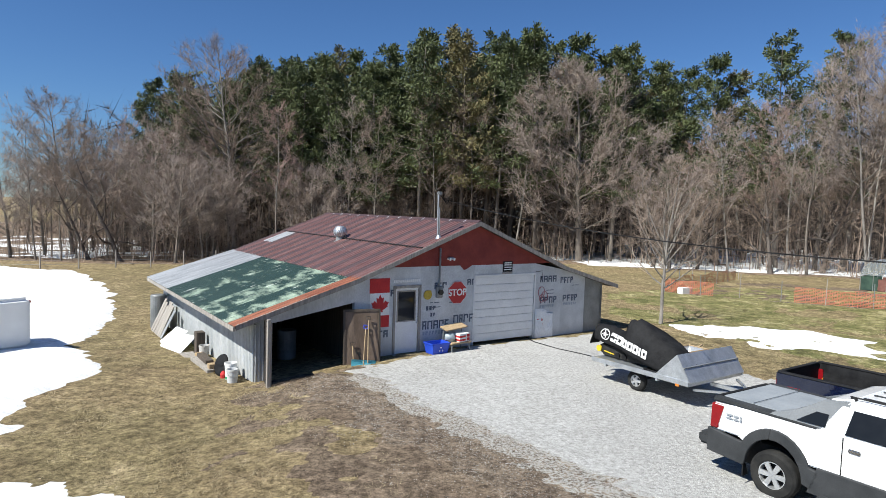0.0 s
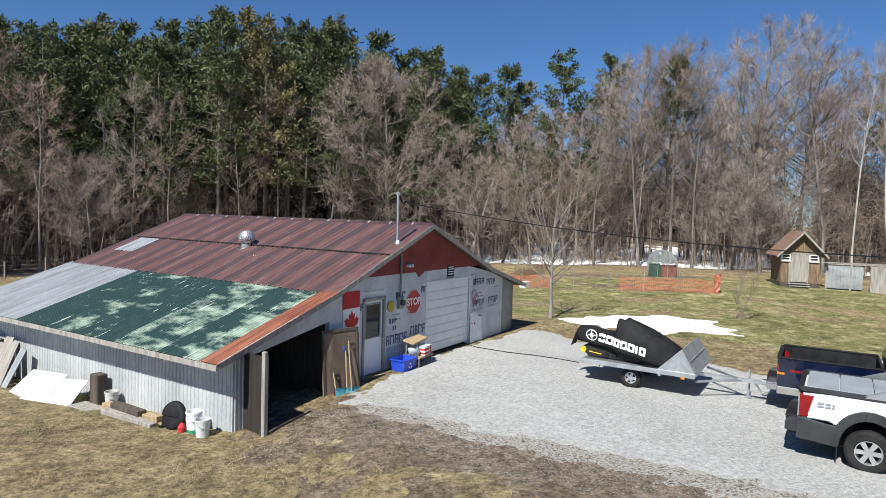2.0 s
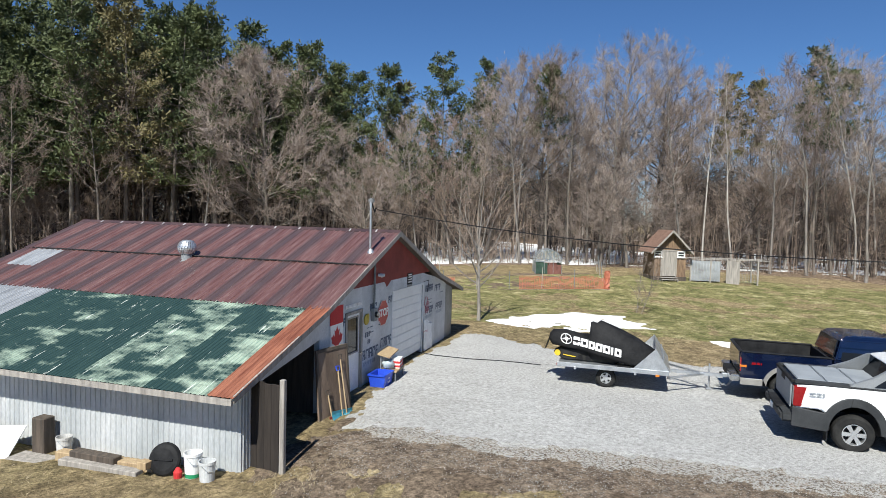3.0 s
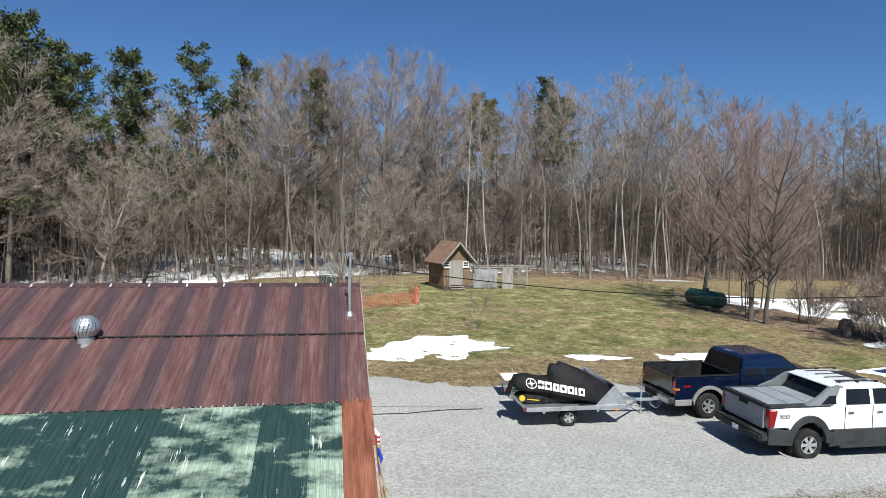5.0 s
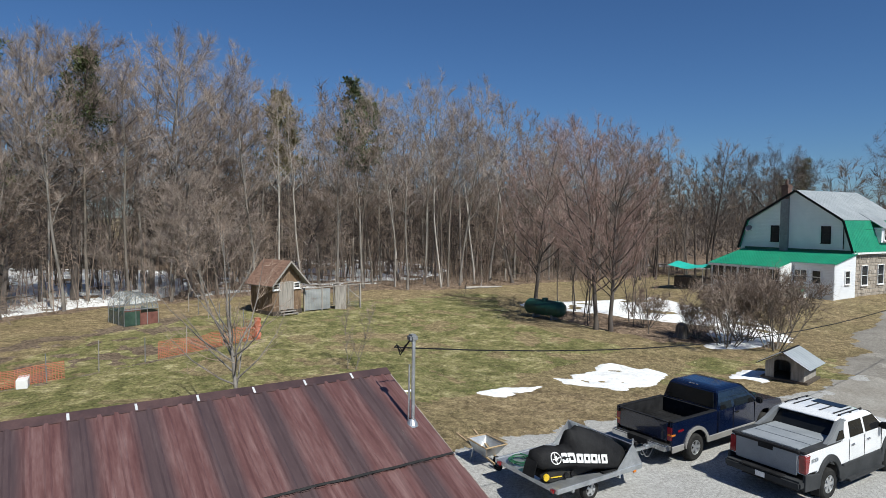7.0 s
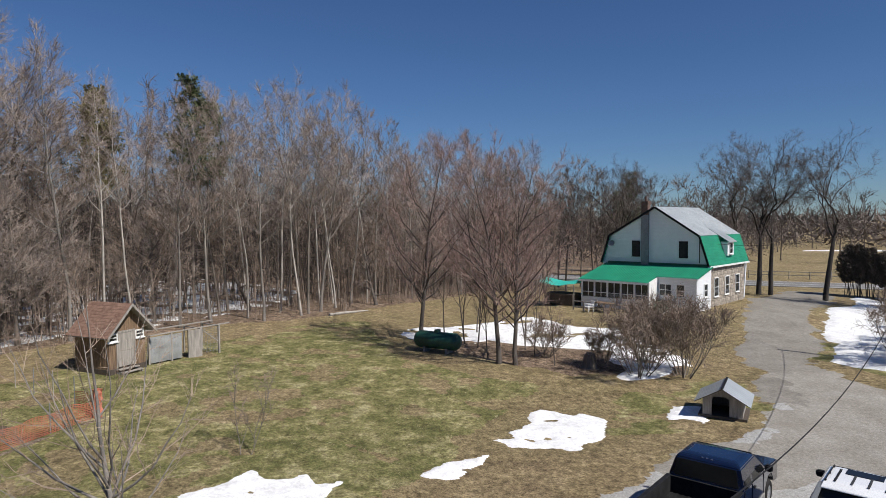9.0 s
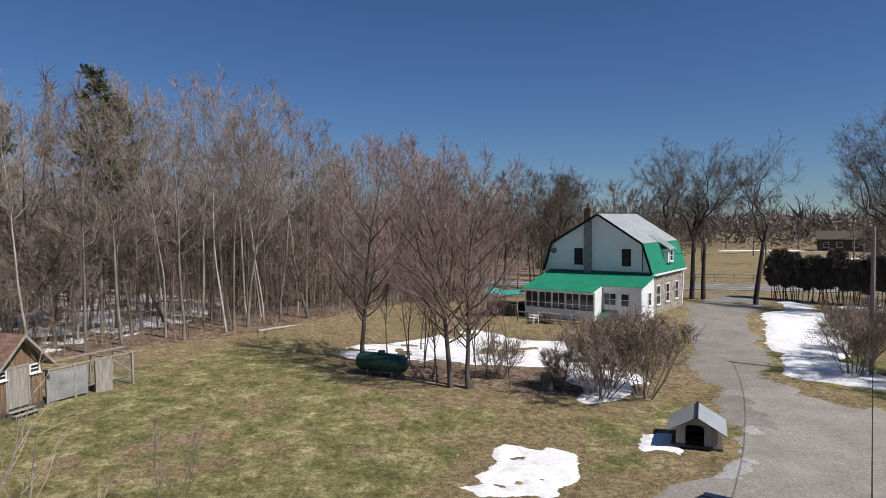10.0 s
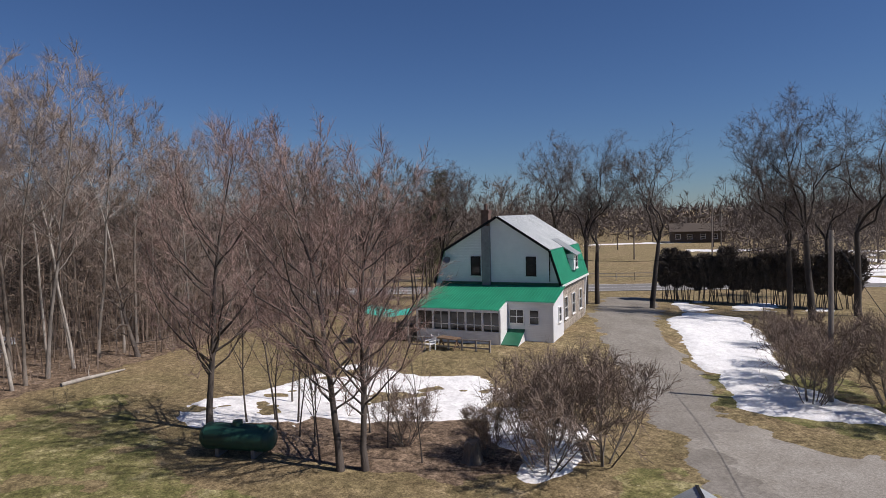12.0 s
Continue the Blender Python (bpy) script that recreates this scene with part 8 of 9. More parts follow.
def covered_sled():
    sled = thing("snowmobile", TRAILER_AT @ pose(0.0, -0.46, 0.641), "snowmobile under a black fitted cover with white lettering", "snowmobile")
    # (x, half width at foot, foot z, half width at top, top z)
    secs = [(-1.62, 0.14, 0.55, 0.10, 0.70), (-1.52, 0.25, 0.44, 0.20, 0.82), (-1.15, 0.29, 0.39, 0.20, 0.84), (-0.8, 0.31, 0.35, 0.19, 0.76), (-0.5, 0.34, 0.31, 0.18, 0.77), (-0.47, 0.37, 0.29, 0.12, 1.10), (-0.40, 0.38, 0.28, 0.10, 1.12), (-0.30, 0.40, 0.26, 0.16, 1.09), (-0.2, 0.41, 0.24, 0.10, 1.17), (0.0, 0.44, 0.20, 0.18, 1.10), (0.4, 0.50, 0.13, 0.28, 0.94), (0.8, 0.50, 0.05, 0.30, 0.74), (1.2, 0.42, 0.04, 0.26, 0.50), (1.46, 0.25, 0.05, 0.16, 0.32)]
    bm = bmesh.new()
    rings = []
    for x, wf, zf, wt, zt in secs:
        zm = zf + (zt - zf) * 0.55
        wm = wf * 0.62 + wt * 0.5
        half = [(-wf, zf), (-wf * 1.02, zf + 0.08), (-min(wm, wf), zm), (-wt, zt - 0.05), (-wt * 0.5, zt), (0, zt + 0.015)]
        ring = half + [(-a, b) for a, b in half[-2::-1]]
        rings.append([(x, a + 0.012 * math.sin(17 * x + 9 * b), b) for a, b in ring])
    loft(bm, rings)
    part("cover", fixed(bm), COVER, sled, "wrinkled black fitted cover", smooth=True)
    for s in (-1, 1):
        bm = bmesh.new()
        slab(bm, [(-1.2, s * 0.2, 0.015), (0.3, s * 0.2, 0.015), (0.5, s * 0.2, 0.3), (-1.25, s * 0.2, 0.36), (-1.5, s * 0.2, 0.22)], (0, -s * 0.12, 0))
        part("track", bevelled(fixed(bm), 0.03, 2), RUBBER, sled, "black rubber track")
        for x, r in ((-1.36, 0.085), (-0.72, 0.07), (-0.5, 0.07)):
            bm = bmesh.new()
            rod(bm, (x, s * 0.20, 0.2 if r > 0.08 else 0.12), (x, s * 0.245, 0.2 if r > 0.08 else 0.12), r, n=14)
            part("idler_wheel", bm, YELLOW if r > 0.08 else BLACK, sled, "yellow idler wheel" if r > 0.08 else "")
        bm = bmesh.new()
        beam(bm, (-1.2, s * 0.215, 0.16), (-0.85, s * 0.215, 0.12), 0.022)
        part("slide_rail", bm, YELLOW, sled)
        bm = bmesh.new()
        slab(bm, [(0.3, s * 0.48, 0.0), (1.25, s * 0.48, 0.0), (1.42, s * 0.48, 0.14), (1.38, s * 0.48, 0.16), (1.2, s * 0.48, 0.04), (0.3, s * 0.48, 0.04)], (0, -s * 0.12, 0))
        part("ski", fixed(bm), BLACK, sled)
    bm = bmesh.new()
    slab(bm, [(-1.62, -0.19, 0.62), (-1.62, 0.19, 0.62), (-1.74, 0.2, 0.26), (-1.74, -0.2, 0.26)], (0.015, 0, 0))
    part("snow_flap", fixed(bm), BLACK, sled)
    # white print on the flank: a ring with a star, then seven bold letter shapes, slanting down to the nose
    def on_flank(x, z):
        k = np.interp(x, [q[0] for q in secs], np.arange(len(secs)))
        i = min(int(k), len(secs) - 2)
        q = np.array(secs[i]) * (1 - (k - i)) + np.array(secs[i + 1]) * (k - i)
        zm, wm = q[2] + (q[4] - q[2]) * 0.55, min(q[1] * 0.62 + q[3] * 0.5, q[1])
        return np.interp(z, [q[2] + 0.08, zm, q[4] - 0.05], [q[1] * 1.02, wm, q[3]]) + 0.02
    for s in (-1, 1):
        bm = bmesh.new()
        def stroke(x0, z0, x1, z1, w):
            d = Vector((x1 - x0, 0, z1 - z0)).normalized()
            nrm = Vector((-d.z, 0, d.x)) * w / 2
            pts = []
            for x, z in ((x0, z0), (x1, z1)):
                for sg in (-1, 1):
                    px, pz = x + sg * nrm.x, z + sg * nrm.z
                    pts.append((px, s * on_flank(px, pz), pz))
            slab(bm, [pts[0], pts[1], pts[3], pts[2]], (0, s * 0.008, 0))
        def at(u, v):
            # letters run along the flank, falling towards the nose
            return -1.14 + u, 0.635 - 0.17 * u + v
        for k in range(16):
            a0, a1 = k * math.tau / 16, (k + 1) * math.tau / 16
            stroke(*at(0.02 + 0.15 * math.cos(a0), 0.13 * math.sin(a0)), *at(0.02 + 0.15 * math.cos(a1), 0.13 * math.sin(a1)), 0.02)
        for k in range(4):
            a = k * math.pi / 4 + 0.2
            r = 0.11 if k % 2 == 0 else 0.06
            stroke(*at(0.02 - r * math.cos(a), -r * math.sin(a)), *at(0.02 + r * math.cos(a), r * math.sin(a)), 0.02)
        u, h = 0.23, 0.2
        for w in (0.17, 0.20, 0.16, 0.18, 0.18, 0.07, 0.17):
            y0, y1 = -h / 2, h / 2
            stroke(*at(u + 0.02, y0), *at(u + 0.02, y1), 0.06)
            if w > 0.1:
                stroke(*at(u, y1 - 0.022), *at(u + w - 0.01, y1 - 0.022), 0.065)
                stroke(*at(u, y0 + 0.03), *at(u + w - 0.01, y0 + 0.03), 0.06)
                stroke(*at(u + w - 0.03, y0 + 0.02), *at(u + w - 0.03, y1), 0.055)
            u += w + 0.03
        part("print", fixed(bm), BAR_WHITE, sled, "bold white emblem and lettering shapes")


sled_trailer()
covered_sled()


# ---- things in the yard ----
SHINGLE = mat("brown_shingle", (0.15, 0.085, 0.06), (0.27, 0.165, 0.12), 4.0, 0.9, 0, 30.0, 0.4, 0.02)
SLAB_WOOD = mat("raw_slab_wood", (0.11, 0.07, 0.045), (0.27, 0.18, 0.11), 2.5, 0.85, 0, 25.0, 0.4, 0.01, (7, 7, 0.5), dirt=(0.09, 0.06, 0.045), dirt_at=0.57)
ORANGE = mat("orange_fence_mesh", (0.40, 0.12, 0.07), (0.50, 0.18, 0.11), 2.0, 0.6, 0, 30.0, 0.1)
TANK = mat("dark_green_tank", (0.012, 0.06, 0.045), (0.025, 0.095, 0.07), 1.5, 0.45, 0, 20.0, 0.1, dirt=(0.10, 0.09, 0.06), dirt_at=0.66)
TARP = mat("turquoise_tarp", (0.03, 0.42, 0.33), (0.05, 0.52, 0.42), 1.5, 0.5, 0, 10.0, 0.4, 0.03)
POLE_WOOD = mat("grey_pole_wood", (0.17, 0.15, 0.13), (0.28, 0.25, 0.22), 1.5, 0.9, 0, 20.0, 0.4, 0.01, (4, 4, 0.4))


def ground_at(x, y):
    return float(land(x, y))


def kennel():
    k = thing("dog_house", pose(17.1, 7.25, ground_at(17.1, 7.2) + 0.08, 0, 0, -132), "grey weathered dog house with a pale steel roof", "dog house")
    w, d, hw, hp = 0.78, 1.7, 0.72, 1.22
    def wall(pts, off, n="wall"):
        bm = bmesh.new()
        slab(bm, pts, off)
        part(n, fixed(bm), GREY_BOARD, k)
    wall([(-w, 0, 0), (-0.42, 0, 0), (-0.42, 0, 0.74), (-0.3, 0, 0.84), (0.14, 0, 0.84), (0.26, 0, 0.74), (0.26, 0, 0), (w, 0, 0), (w, 0, hw), (0, 0, hp - 0.06), (-w, 0, hw)], (0, 0.04, 0), "front_wall")
    wall([(-w, d, 0), (w, d, 0), (w, d, hw), (0, d, hp - 0.06), (-w, d, hw)], (0, -0.04, 0))
    wall([(-w, 0.04, 0), (-w, d - 0.04, 0), (-w, d - 0.04, hw), (-w, 0.04, hw)], (0.04, 0, 0))
    wall([(w, 0.04, 0), (w, d - 0.04, 0), (w, d - 0.04, hw), (w, 0.04, hw)], (-0.04, 0, 0))
    for s in (-1, 1):
        bm = bmesh.new()
        slab(bm, [(0, -0.32, hp), (s * 1.08, -0.32, hw - 0.13), (s * 1.08, d + 0.2, hw - 0.13), (0, d + 0.2, hp)], (0, 0, 0.03))
        part("roof_board", fixed(bm), DARK_BOARD, k)
        bm = bmesh.new()
        dv = Vector((s * 1.1, 0, hw - 0.14 - hp))
        n = Vector((-dv.z * s, 0, dv.x * s)).normalized()
        corrugated(bm, Vector((0, -0.34, hp + 0.035)), dv.normalized(), (0, 1, 0), dv.length, d + 0.56, 0.3, 0.012, n, 0.75)
        part("roof_sheet", bm, PALE_METAL, k, "pale ribbed steel roof")
    bm = bmesh.new()
    box(bm, -0.05, 0.05, -0.34, d + 0.22, hp + 0.03, hp + 0.055)
    part("ridge_cap", bm, BLACK, k)
    bm = bmesh.new()
    box(bm, -0.95, 0.95, -0.08, d + 0.05, -0.08, 0.03)
    part("floor", bm, DARK_BOARD, k)


def garden_shed():
    z0 = ground_at(29.7, 33.4)
    s = thing("garden_shed", pose(30.0, 33.5, z0, 0, 0, -36), "small shed of raw slab boards with a brown shingle roof", "shed")
    w, d, hw, hp = 1.12, 2.35, 2.3, 3.55
    base = bmesh.new()
    box(base, -w - 0.05, w + 0.05, -0.05, d, 0.0, 0.3)
    part("skid_base", base, DARK_BOARD, s)
    for (x0, x1, y, top) in ((-w, w, 0.0, True), (-w, w, d, True)):
        x = x0
        while x < x1 - 0.02:
            bw = min(0.19, x1 - x)
            xm = x + bw / 2
            ztop = hw + (hp - hw) * (1 - abs(xm) / (w + 0.001))
            spans = [(0.3, ztop)]
            if y == 0.0 and -0.62 < xm < 0.42:
                spans = [(2.15, ztop)]
            elif y == 0.0 and (0.5 < xm < 1.0 or -1.2 < xm < -0.72):
                spans = [(0.3, 1.75), (2.1, ztop)]
            for a, b in spans:
                bm = bmesh.new()
                jig = srnd.uniform(-0.012, 0.012)
                box(bm, x + 0.004, x + bw - 0.004, y - 0.02 + jig, y + 0.02 + jig, a, b)
                part("board", bm, SLAB_WOOD, s)
            x += bw
    for x in (-w, w):
        y = 0.02
        while y < d - 0.05:
            bm = bmesh.new()
            jig = srnd.uniform(-0.012, 0.012)
            box(bm, x - 0.02 + jig, x + 0.02 + jig, y + 0.004, y + 0.186, 0.3, hw)
            part("board", bm, SLAB_WOOD, s)
            y += 0.19
    bm = bmesh.new()
    box(bm, -0.6, 0.4, -0.04, 0.0, 0.34, 2.12)
    part("door", bevelled(bm, 0.01), GREY_BOARD, s, "weathered grey plank door")
    for x0, x1, zz0, zz1 in ((-0.68, -0.6, 0.3, 2.2), (0.4, 0.48, 0.3, 2.2), (-0.68, 0.48, 2.12, 2.22)):
        bm = bmesh.new()
        box(bm, x0, x1, -0.06, 0.02, zz0, zz1)
        part("door_frame", bm, GREY_BOARD, s)
    for xc in (0.76, -0.88):
        window(s, pose(xc, -0.01, 1.77, 0, 0, 0), 0.42, 0.3)
    for sg in (-1, 1):
        sl = Vector((sg * 1.5, 0, -(hp - hw) * 1.5 / w * 0.95))
        bm = bmesh.new()
        slab(bm, [(0, -0.45, hp), (sl.x, -0.45, hp + sl.z), (sl.x, d + 0.3, hp + sl.z), (0, d + 0.3, hp)], (0, 0, 0.06))
        part("roof_deck", fixed(bm), GREY_BOARD, s)
        n = 11
        for i in range(n):
            a, b = i / n, (i + 1.25) / n
            bm = bmesh.new()
            slab(bm, [(sl.x * a, -0.48, hp + sl.z * a + 0.07), (sl.x * min(b, 1.02), -0.48, hp + sl.z * min(b, 1.02) + 0.085), (sl.x * min(b, 1.02), d + 0.33, hp + sl.z * min(b, 1.02) + 0.085), (sl.x * a, d + 0.33, hp + sl.z * a + 0.07)], (0, 0, 0.012))
            part("shingle_course", fixed(bm), SHINGLE, s)
        bm = bmesh.new()
        slab(bm, [(0, -0.5, hp + 0.1), (sl.x, -0.5, hp + sl.z + 0.1), (sl.x, -0.5, hp + sl.z - 0.06), (0, -0.5, hp - 0.06)], (0, 0.03, 0))
        part("barge_board", fixed(bm), GREY_BOARD, s)
    for i in range(2):
        bm = bmesh.new()
        box(bm, -0.75, 0.45, -0.65 + i * 0.28, -0.4 + i * 0.28, 0.1 + i * 0.13, 0.14 + i * 0.13)
        part("step", bm, GREY_BOARD, s)
    for x in (-0.72, 0.38):
        bm = bmesh.new()
        box(bm, x, x + 0.05, -0.62, -0.1, 0.0, 0.16)
        part("step_stringer", bm, GREY_BOARD, s)
    # run beside the shed
    run = thing("animal_run", pose(31.4, 32.8, z0, 0, 0, -47), "rough wood and metal animal run beside the shed", "animal run")
    L = 4.6
    for x in (0.05, 1.4, 2.5, 3.3, 4.55):
        bm = bmesh.new()
        box(bm, x - 0.05, x + 0.05, -0.05, 0.05, -0.3, 1.62)
        part("post", bm, GREY_BOARD, run)
    for y in (0.0, 1.7):
        bm = bmesh.new()
        beam(bm, (-0.1, y, 1.6), (L + 0.7, y, 1.64), 0.09, 0.06)
        part("rail", bm, GREY_BOARD, run)
    for x in (3.3, 4.55):
        bm = bmesh.new()
        box(bm, x - 0.04, x + 0.04, 1.66, 1.74, -0.3, 1.62)
        part("post", bm, GREY_BOARD, run)
        bm = bmesh.new()
        beam(bm, (x, 0, 1.55), (x, 1.7, 1.55), 0.06)
        part("cross_rail", bm, GREY_BOARD, run)
    bm = bmesh.new()
    corrugated(bm, (0.05, -0.03, 0.05), (0, 0, 1), (1, 0, 0), 1.45, 2.0, 0.2, 0.015, (0, -1, 0))
    part("metal_panel", bm, SILVER, run, "pale metal panel")
    bm = bmesh.new()
    box(bm, 2.55, 3.3, -0.06, -0.03, -0.15, 1.55)
    part("board_panel", bm, GREY_BOARD, run)
    bm = bmesh.new()
    for x in np.arange(3.35, 4.55, 0.1):
        rod(bm, (x, 0, 0.0), (x, 0, 1.6), 0.006, n=4, caps=False)
    for z in np.arange(0.1, 1.6, 0.15):
        rod(bm, (3.3, 0, z), (4.55, 0, z), 0.006, n=4, caps=False)
    part("wire_mesh", bm, SHADE_METAL, run)
    bm = bmesh.new()
    beam(bm, (3.35, 0.02, 1.5), (4.5, 0.02, 0.6), 0.05)
    part("brace", bm, GREY_BOARD, run)




CLEAR_FILM = mat("clear_greenhouse_film", (0.34, 0.38, 0.37), (0.46, 0.5, 0.49), 3.0, 0.25, 0, 20.0, 0.1)
CLEAR_FILM.node_tree.nodes["Principled BSDF"].inputs["Alpha"].default_value = 0.14
GREEN_PANEL = mat("dark_green_panel", (0.02, 0.045, 0.032), (0.045, 0.085, 0.06), 3.0, 0.5, 0, 20.0, 0.1)
BRICK_PANEL = mat("dull_red_panel", (0.12, 0.045, 0.035), (0.2, 0.085, 0.065), 3.0, 0.7, 0, 20.0, 0.2)


def greenhouse():
    z0 = ground_at(25.3, 41)
    h = thing("greenhouse", pose(25.4, 41.0, z0, 0, 0, -38), "small arched greenhouse of clear film over thin metal hoops", "greenhouse")
    arch = [(-1.0, 0.0), (-1.0, 0.95)] + [(-math.cos(a), 0.95 + 0.92 * math.sin(a)) for a in np.linspace(0.25, math.pi - 0.25, 9)] + [(1.0, 0.95), (1.0, 0.0)]
    for (ax, az), (bx, bz) in zip(arch, arch[1:]):
        bm = bmesh.new()
        slab(bm, [(ax, 0, az), (bx, 0, bz), (bx, 2.4, bz), (ax, 2.4, az)], (0.004, 0, 0.012))
        part("pane", fixed(bm), CLEAR_FILM, h)
    for y in (0, 0.8, 1.6, 2.4):
        bm = bmesh.new()
        pipe(bm, [(x * 1.01, y, z) for x, z in arch], 0.02, 5)
        part("hoop", bm, GALV, h)
    bm = bmesh.new()
    box(bm, -0.02, 0.02, 0, 2.4, 1.87, 1.91)
    part("ridge_bar", bm, GALV, h)
    for y in (0.0, 2.4):
        bm = bmesh.new()
        slab(bm, [(x, y, z) for x, z in arch[1:-1]], (0, 0.01, 0))
        part("gable_pane", fixed(bm), CLEAR_FILM, h)
        for x in (-0.34, 0.34):
            bm = bmesh.new()
            rod(bm, (x, y - 0.02, -0.05), (x, y - 0.02, 1.78), 0.018, n=6)
            part("upright", bm, GALV, h)
        bm = bmesh.new()
        box(bm, -0.98, 0.98, y - 0.04, y, 0.93, 0.97)
        part("crossbar", bm, GALV, h)
        bm = bmesh.new()
        box(bm, -0.96, -0.1, y - 0.015, y + 0.015, 0.0, 0.85)
        part("kick_panel", bm, GREEN_PANEL, h)
        bm = bmesh.new()
        box(bm, -0.08, 0.96, y - 0.015, y + 0.015, 0.0, 0.72)
        part("kick_panel", bm, BRICK_PANEL, h)
    for x in (-0.96, 0.96):
        bm = bmesh.new()
        box(bm, x - 0.012, x + 0.012, 0.02, 2.38, 0.0, 0.8)
        part("side_panel", bm, GREEN_PANEL, h)


def orange_fence():
    f = thing("garden_fence", pose(0, 0, 0), "sagging orange plastic mesh fence on thin posts round a garden plot", "fence")
    runs = [((11.9, 39.6), (22.3, 32.7), (0.0, 0.22), (0.55, 1.0)), ((22.3, 32.7), (30.2, 40.4), (0.0, 0.16), (2, 3)), ((11.9, 39.6), (19.6, 47.4), (0.0, 0.95), (2, 3))]
    for (ax, ay), (bx, by), c0, c1 in runs:
        n = 6
        for i in range(n + 1):
            x, y = ax + (bx - ax) * i / n, ay + (by - ay) * i / n
            z = ground_at(x, y)
            bm = bmesh.new()
            rod(bm, (x, y, z - 0.2), (x + srnd.uniform(-0.04, 0.04), y, z + srnd.uniform(1.15, 1.45)), 0.022, n=6)
            part("post", bm, SHADE_METAL if i % 2 else GREY_BOARD, f)
        for c in (c0, c1):
            a, b = max(0, c[0]), min(1, c[1])
            if b <= a:
                continue
            bm = bmesh.new()
            L = math.hypot(bx - ax, by - ay) * (b - a)
            nx = max(4, int(L / 0.11))
            rows = 11
            pts = []
            for i in range(nx + 1):
                t = a + (b - a) * i / nx
                x, y = ax + (bx - ax) * t, ay + (by - ay) * t
                top = 0.88 - 0.28 * float(abs(grain(x, y, 1.6, 2)))
                pts.append([Vector((x + 0.06 * float(grain(x, y + k, 0.5)), y + 0.06 * float(grain(y, x + k, 0.5)), ground_at(x, y) + top * k / rows)) for k in range(rows + 1)])
            for i in range(nx):
                for k in range(rows + 1):
                    p, q = pts[i][k], pts[i + 1][k]
                    vs = [bm.verts.new(p + Vector((0, 0, e))) for e in (-0.013, 0.013)] + [bm.verts.new(q + Vector((0, 0, e))) for e in (0.013, -0.013)]
                    bm.faces.new(vs)
            e = Vector((bx - ax, by - ay, 0)).normalized() * 0.011
            for i in range(nx + 1):
                p, q = pts[i][0], pts[i][-1]
                bm.faces.new([bm.verts.new(v) for v in (p - e, p + e, q + e, q - e)])
            part("mesh_panel", bm, ORANGE, f, "faded orange plastic mesh")
    wad = thing("mesh_bundle", pose(22.3, 32.7, ground_at(22.3, 32.7)), "bunched orange mesh hanging on a corner post", "fence mesh")
    bm = bmesh.new()
    rings = []
    for i in range(9):
        z = i * 0.15
        rings.append([((0.16 + 0.07 * math.sin(5 * k + i)) * math.cos(k * math.tau / 9), (0.16 + 0.07 * math.cos(3 * k + 2 * i)) * math.sin(k * math.tau / 9), z) for k in range(9)])
    loft(bm, rings)
    part("roll", bm, ORANGE, wad)
    blk = thing("block", pose(12.9, 38.9, ground_at(12.9, 38.9), 0, 0, 30), "pale concrete block lying by the garden fence", "block")
    bm = bmesh.new()
    box(bm, -0.45, 0.45, -0.2, 0.2, 0, 0.4)
    part("body", bevelled(bm, 0.03, 2), WHITE, blk)


def fuel_tank():
    ax = math.degrees(math.atan2(17.2 - 15.0, 34.5 - 32.4))
    t = thing("propane_tank", pose(32.7, 16.15, ground_at(32.7, 16.1) + 0.1, 0, 0, ax), "long dark green steel tank lying on short legs", "tank")
    r, L = 0.54, 1.65
    prof = [(0.0, -L), (0.25, -L + 0.03), (0.42, -L + 0.13), (r, -L + 0.35), (r, L - 0.35), (0.42, L - 0.13), (0.25, L - 0.03), (0.0, L)]
    bm = bmesh.new()
    lathe(bm, prof, 28, pose(0, 0, 0.66, 0, 90, 0))
    part("shell", fixed(bm), TANK, t, smooth=True)
    bm = bmesh.new()
    lathe(bm, [(0.0, 0.2), (0.2, 0.18), (0.22, 0.0)], 16, pose(0, 0, 1.16))
    part("valve_cover", bm, TANK, t)
    for x in (-0.8, 0.8):
        bm = bmesh.new()
        box(bm, x - 0.08, x + 0.08, -0.35, 0.35, -0.1, 0.28)
        part("leg", bm, SHADE_METAL, t)
    for x in (-L + 0.36, 0, L - 0.36):
        bm = bmesh.new()
        lathe(bm, [(r + 0.006, x - 0.02), (r + 0.012, x), (r + 0.006, x + 0.02)], 28, pose(0, 0, 0.66, 0, 90, 0))
        part("weld_band", bm, TANK, t)


def stump():
    s = thing("stump", pose(26.6, 8.7, ground_at(26.6, 8.7)), "broken dark tree stump in the leaf bed", "stump")
    bm = bmesh.new()
    rings = []
    for z, rr in ((-0.1, 0.55), (0.1, 0.42), (0.4, 0.34), (0.75, 0.3)):
        rings.append([((rr + 0.07 * math.sin(3 * k + z)) * math.cos(k * math.tau / 14), (rr + 0.07 * math.cos(4 * k)) * math.sin(k * math.tau / 14), z + (0.16 * math.sin(2.1 * k) if z > 0.7 else 0)) for k in range(14)])
    loft(bm, rings)
    part("bole", bm, BARK, s)


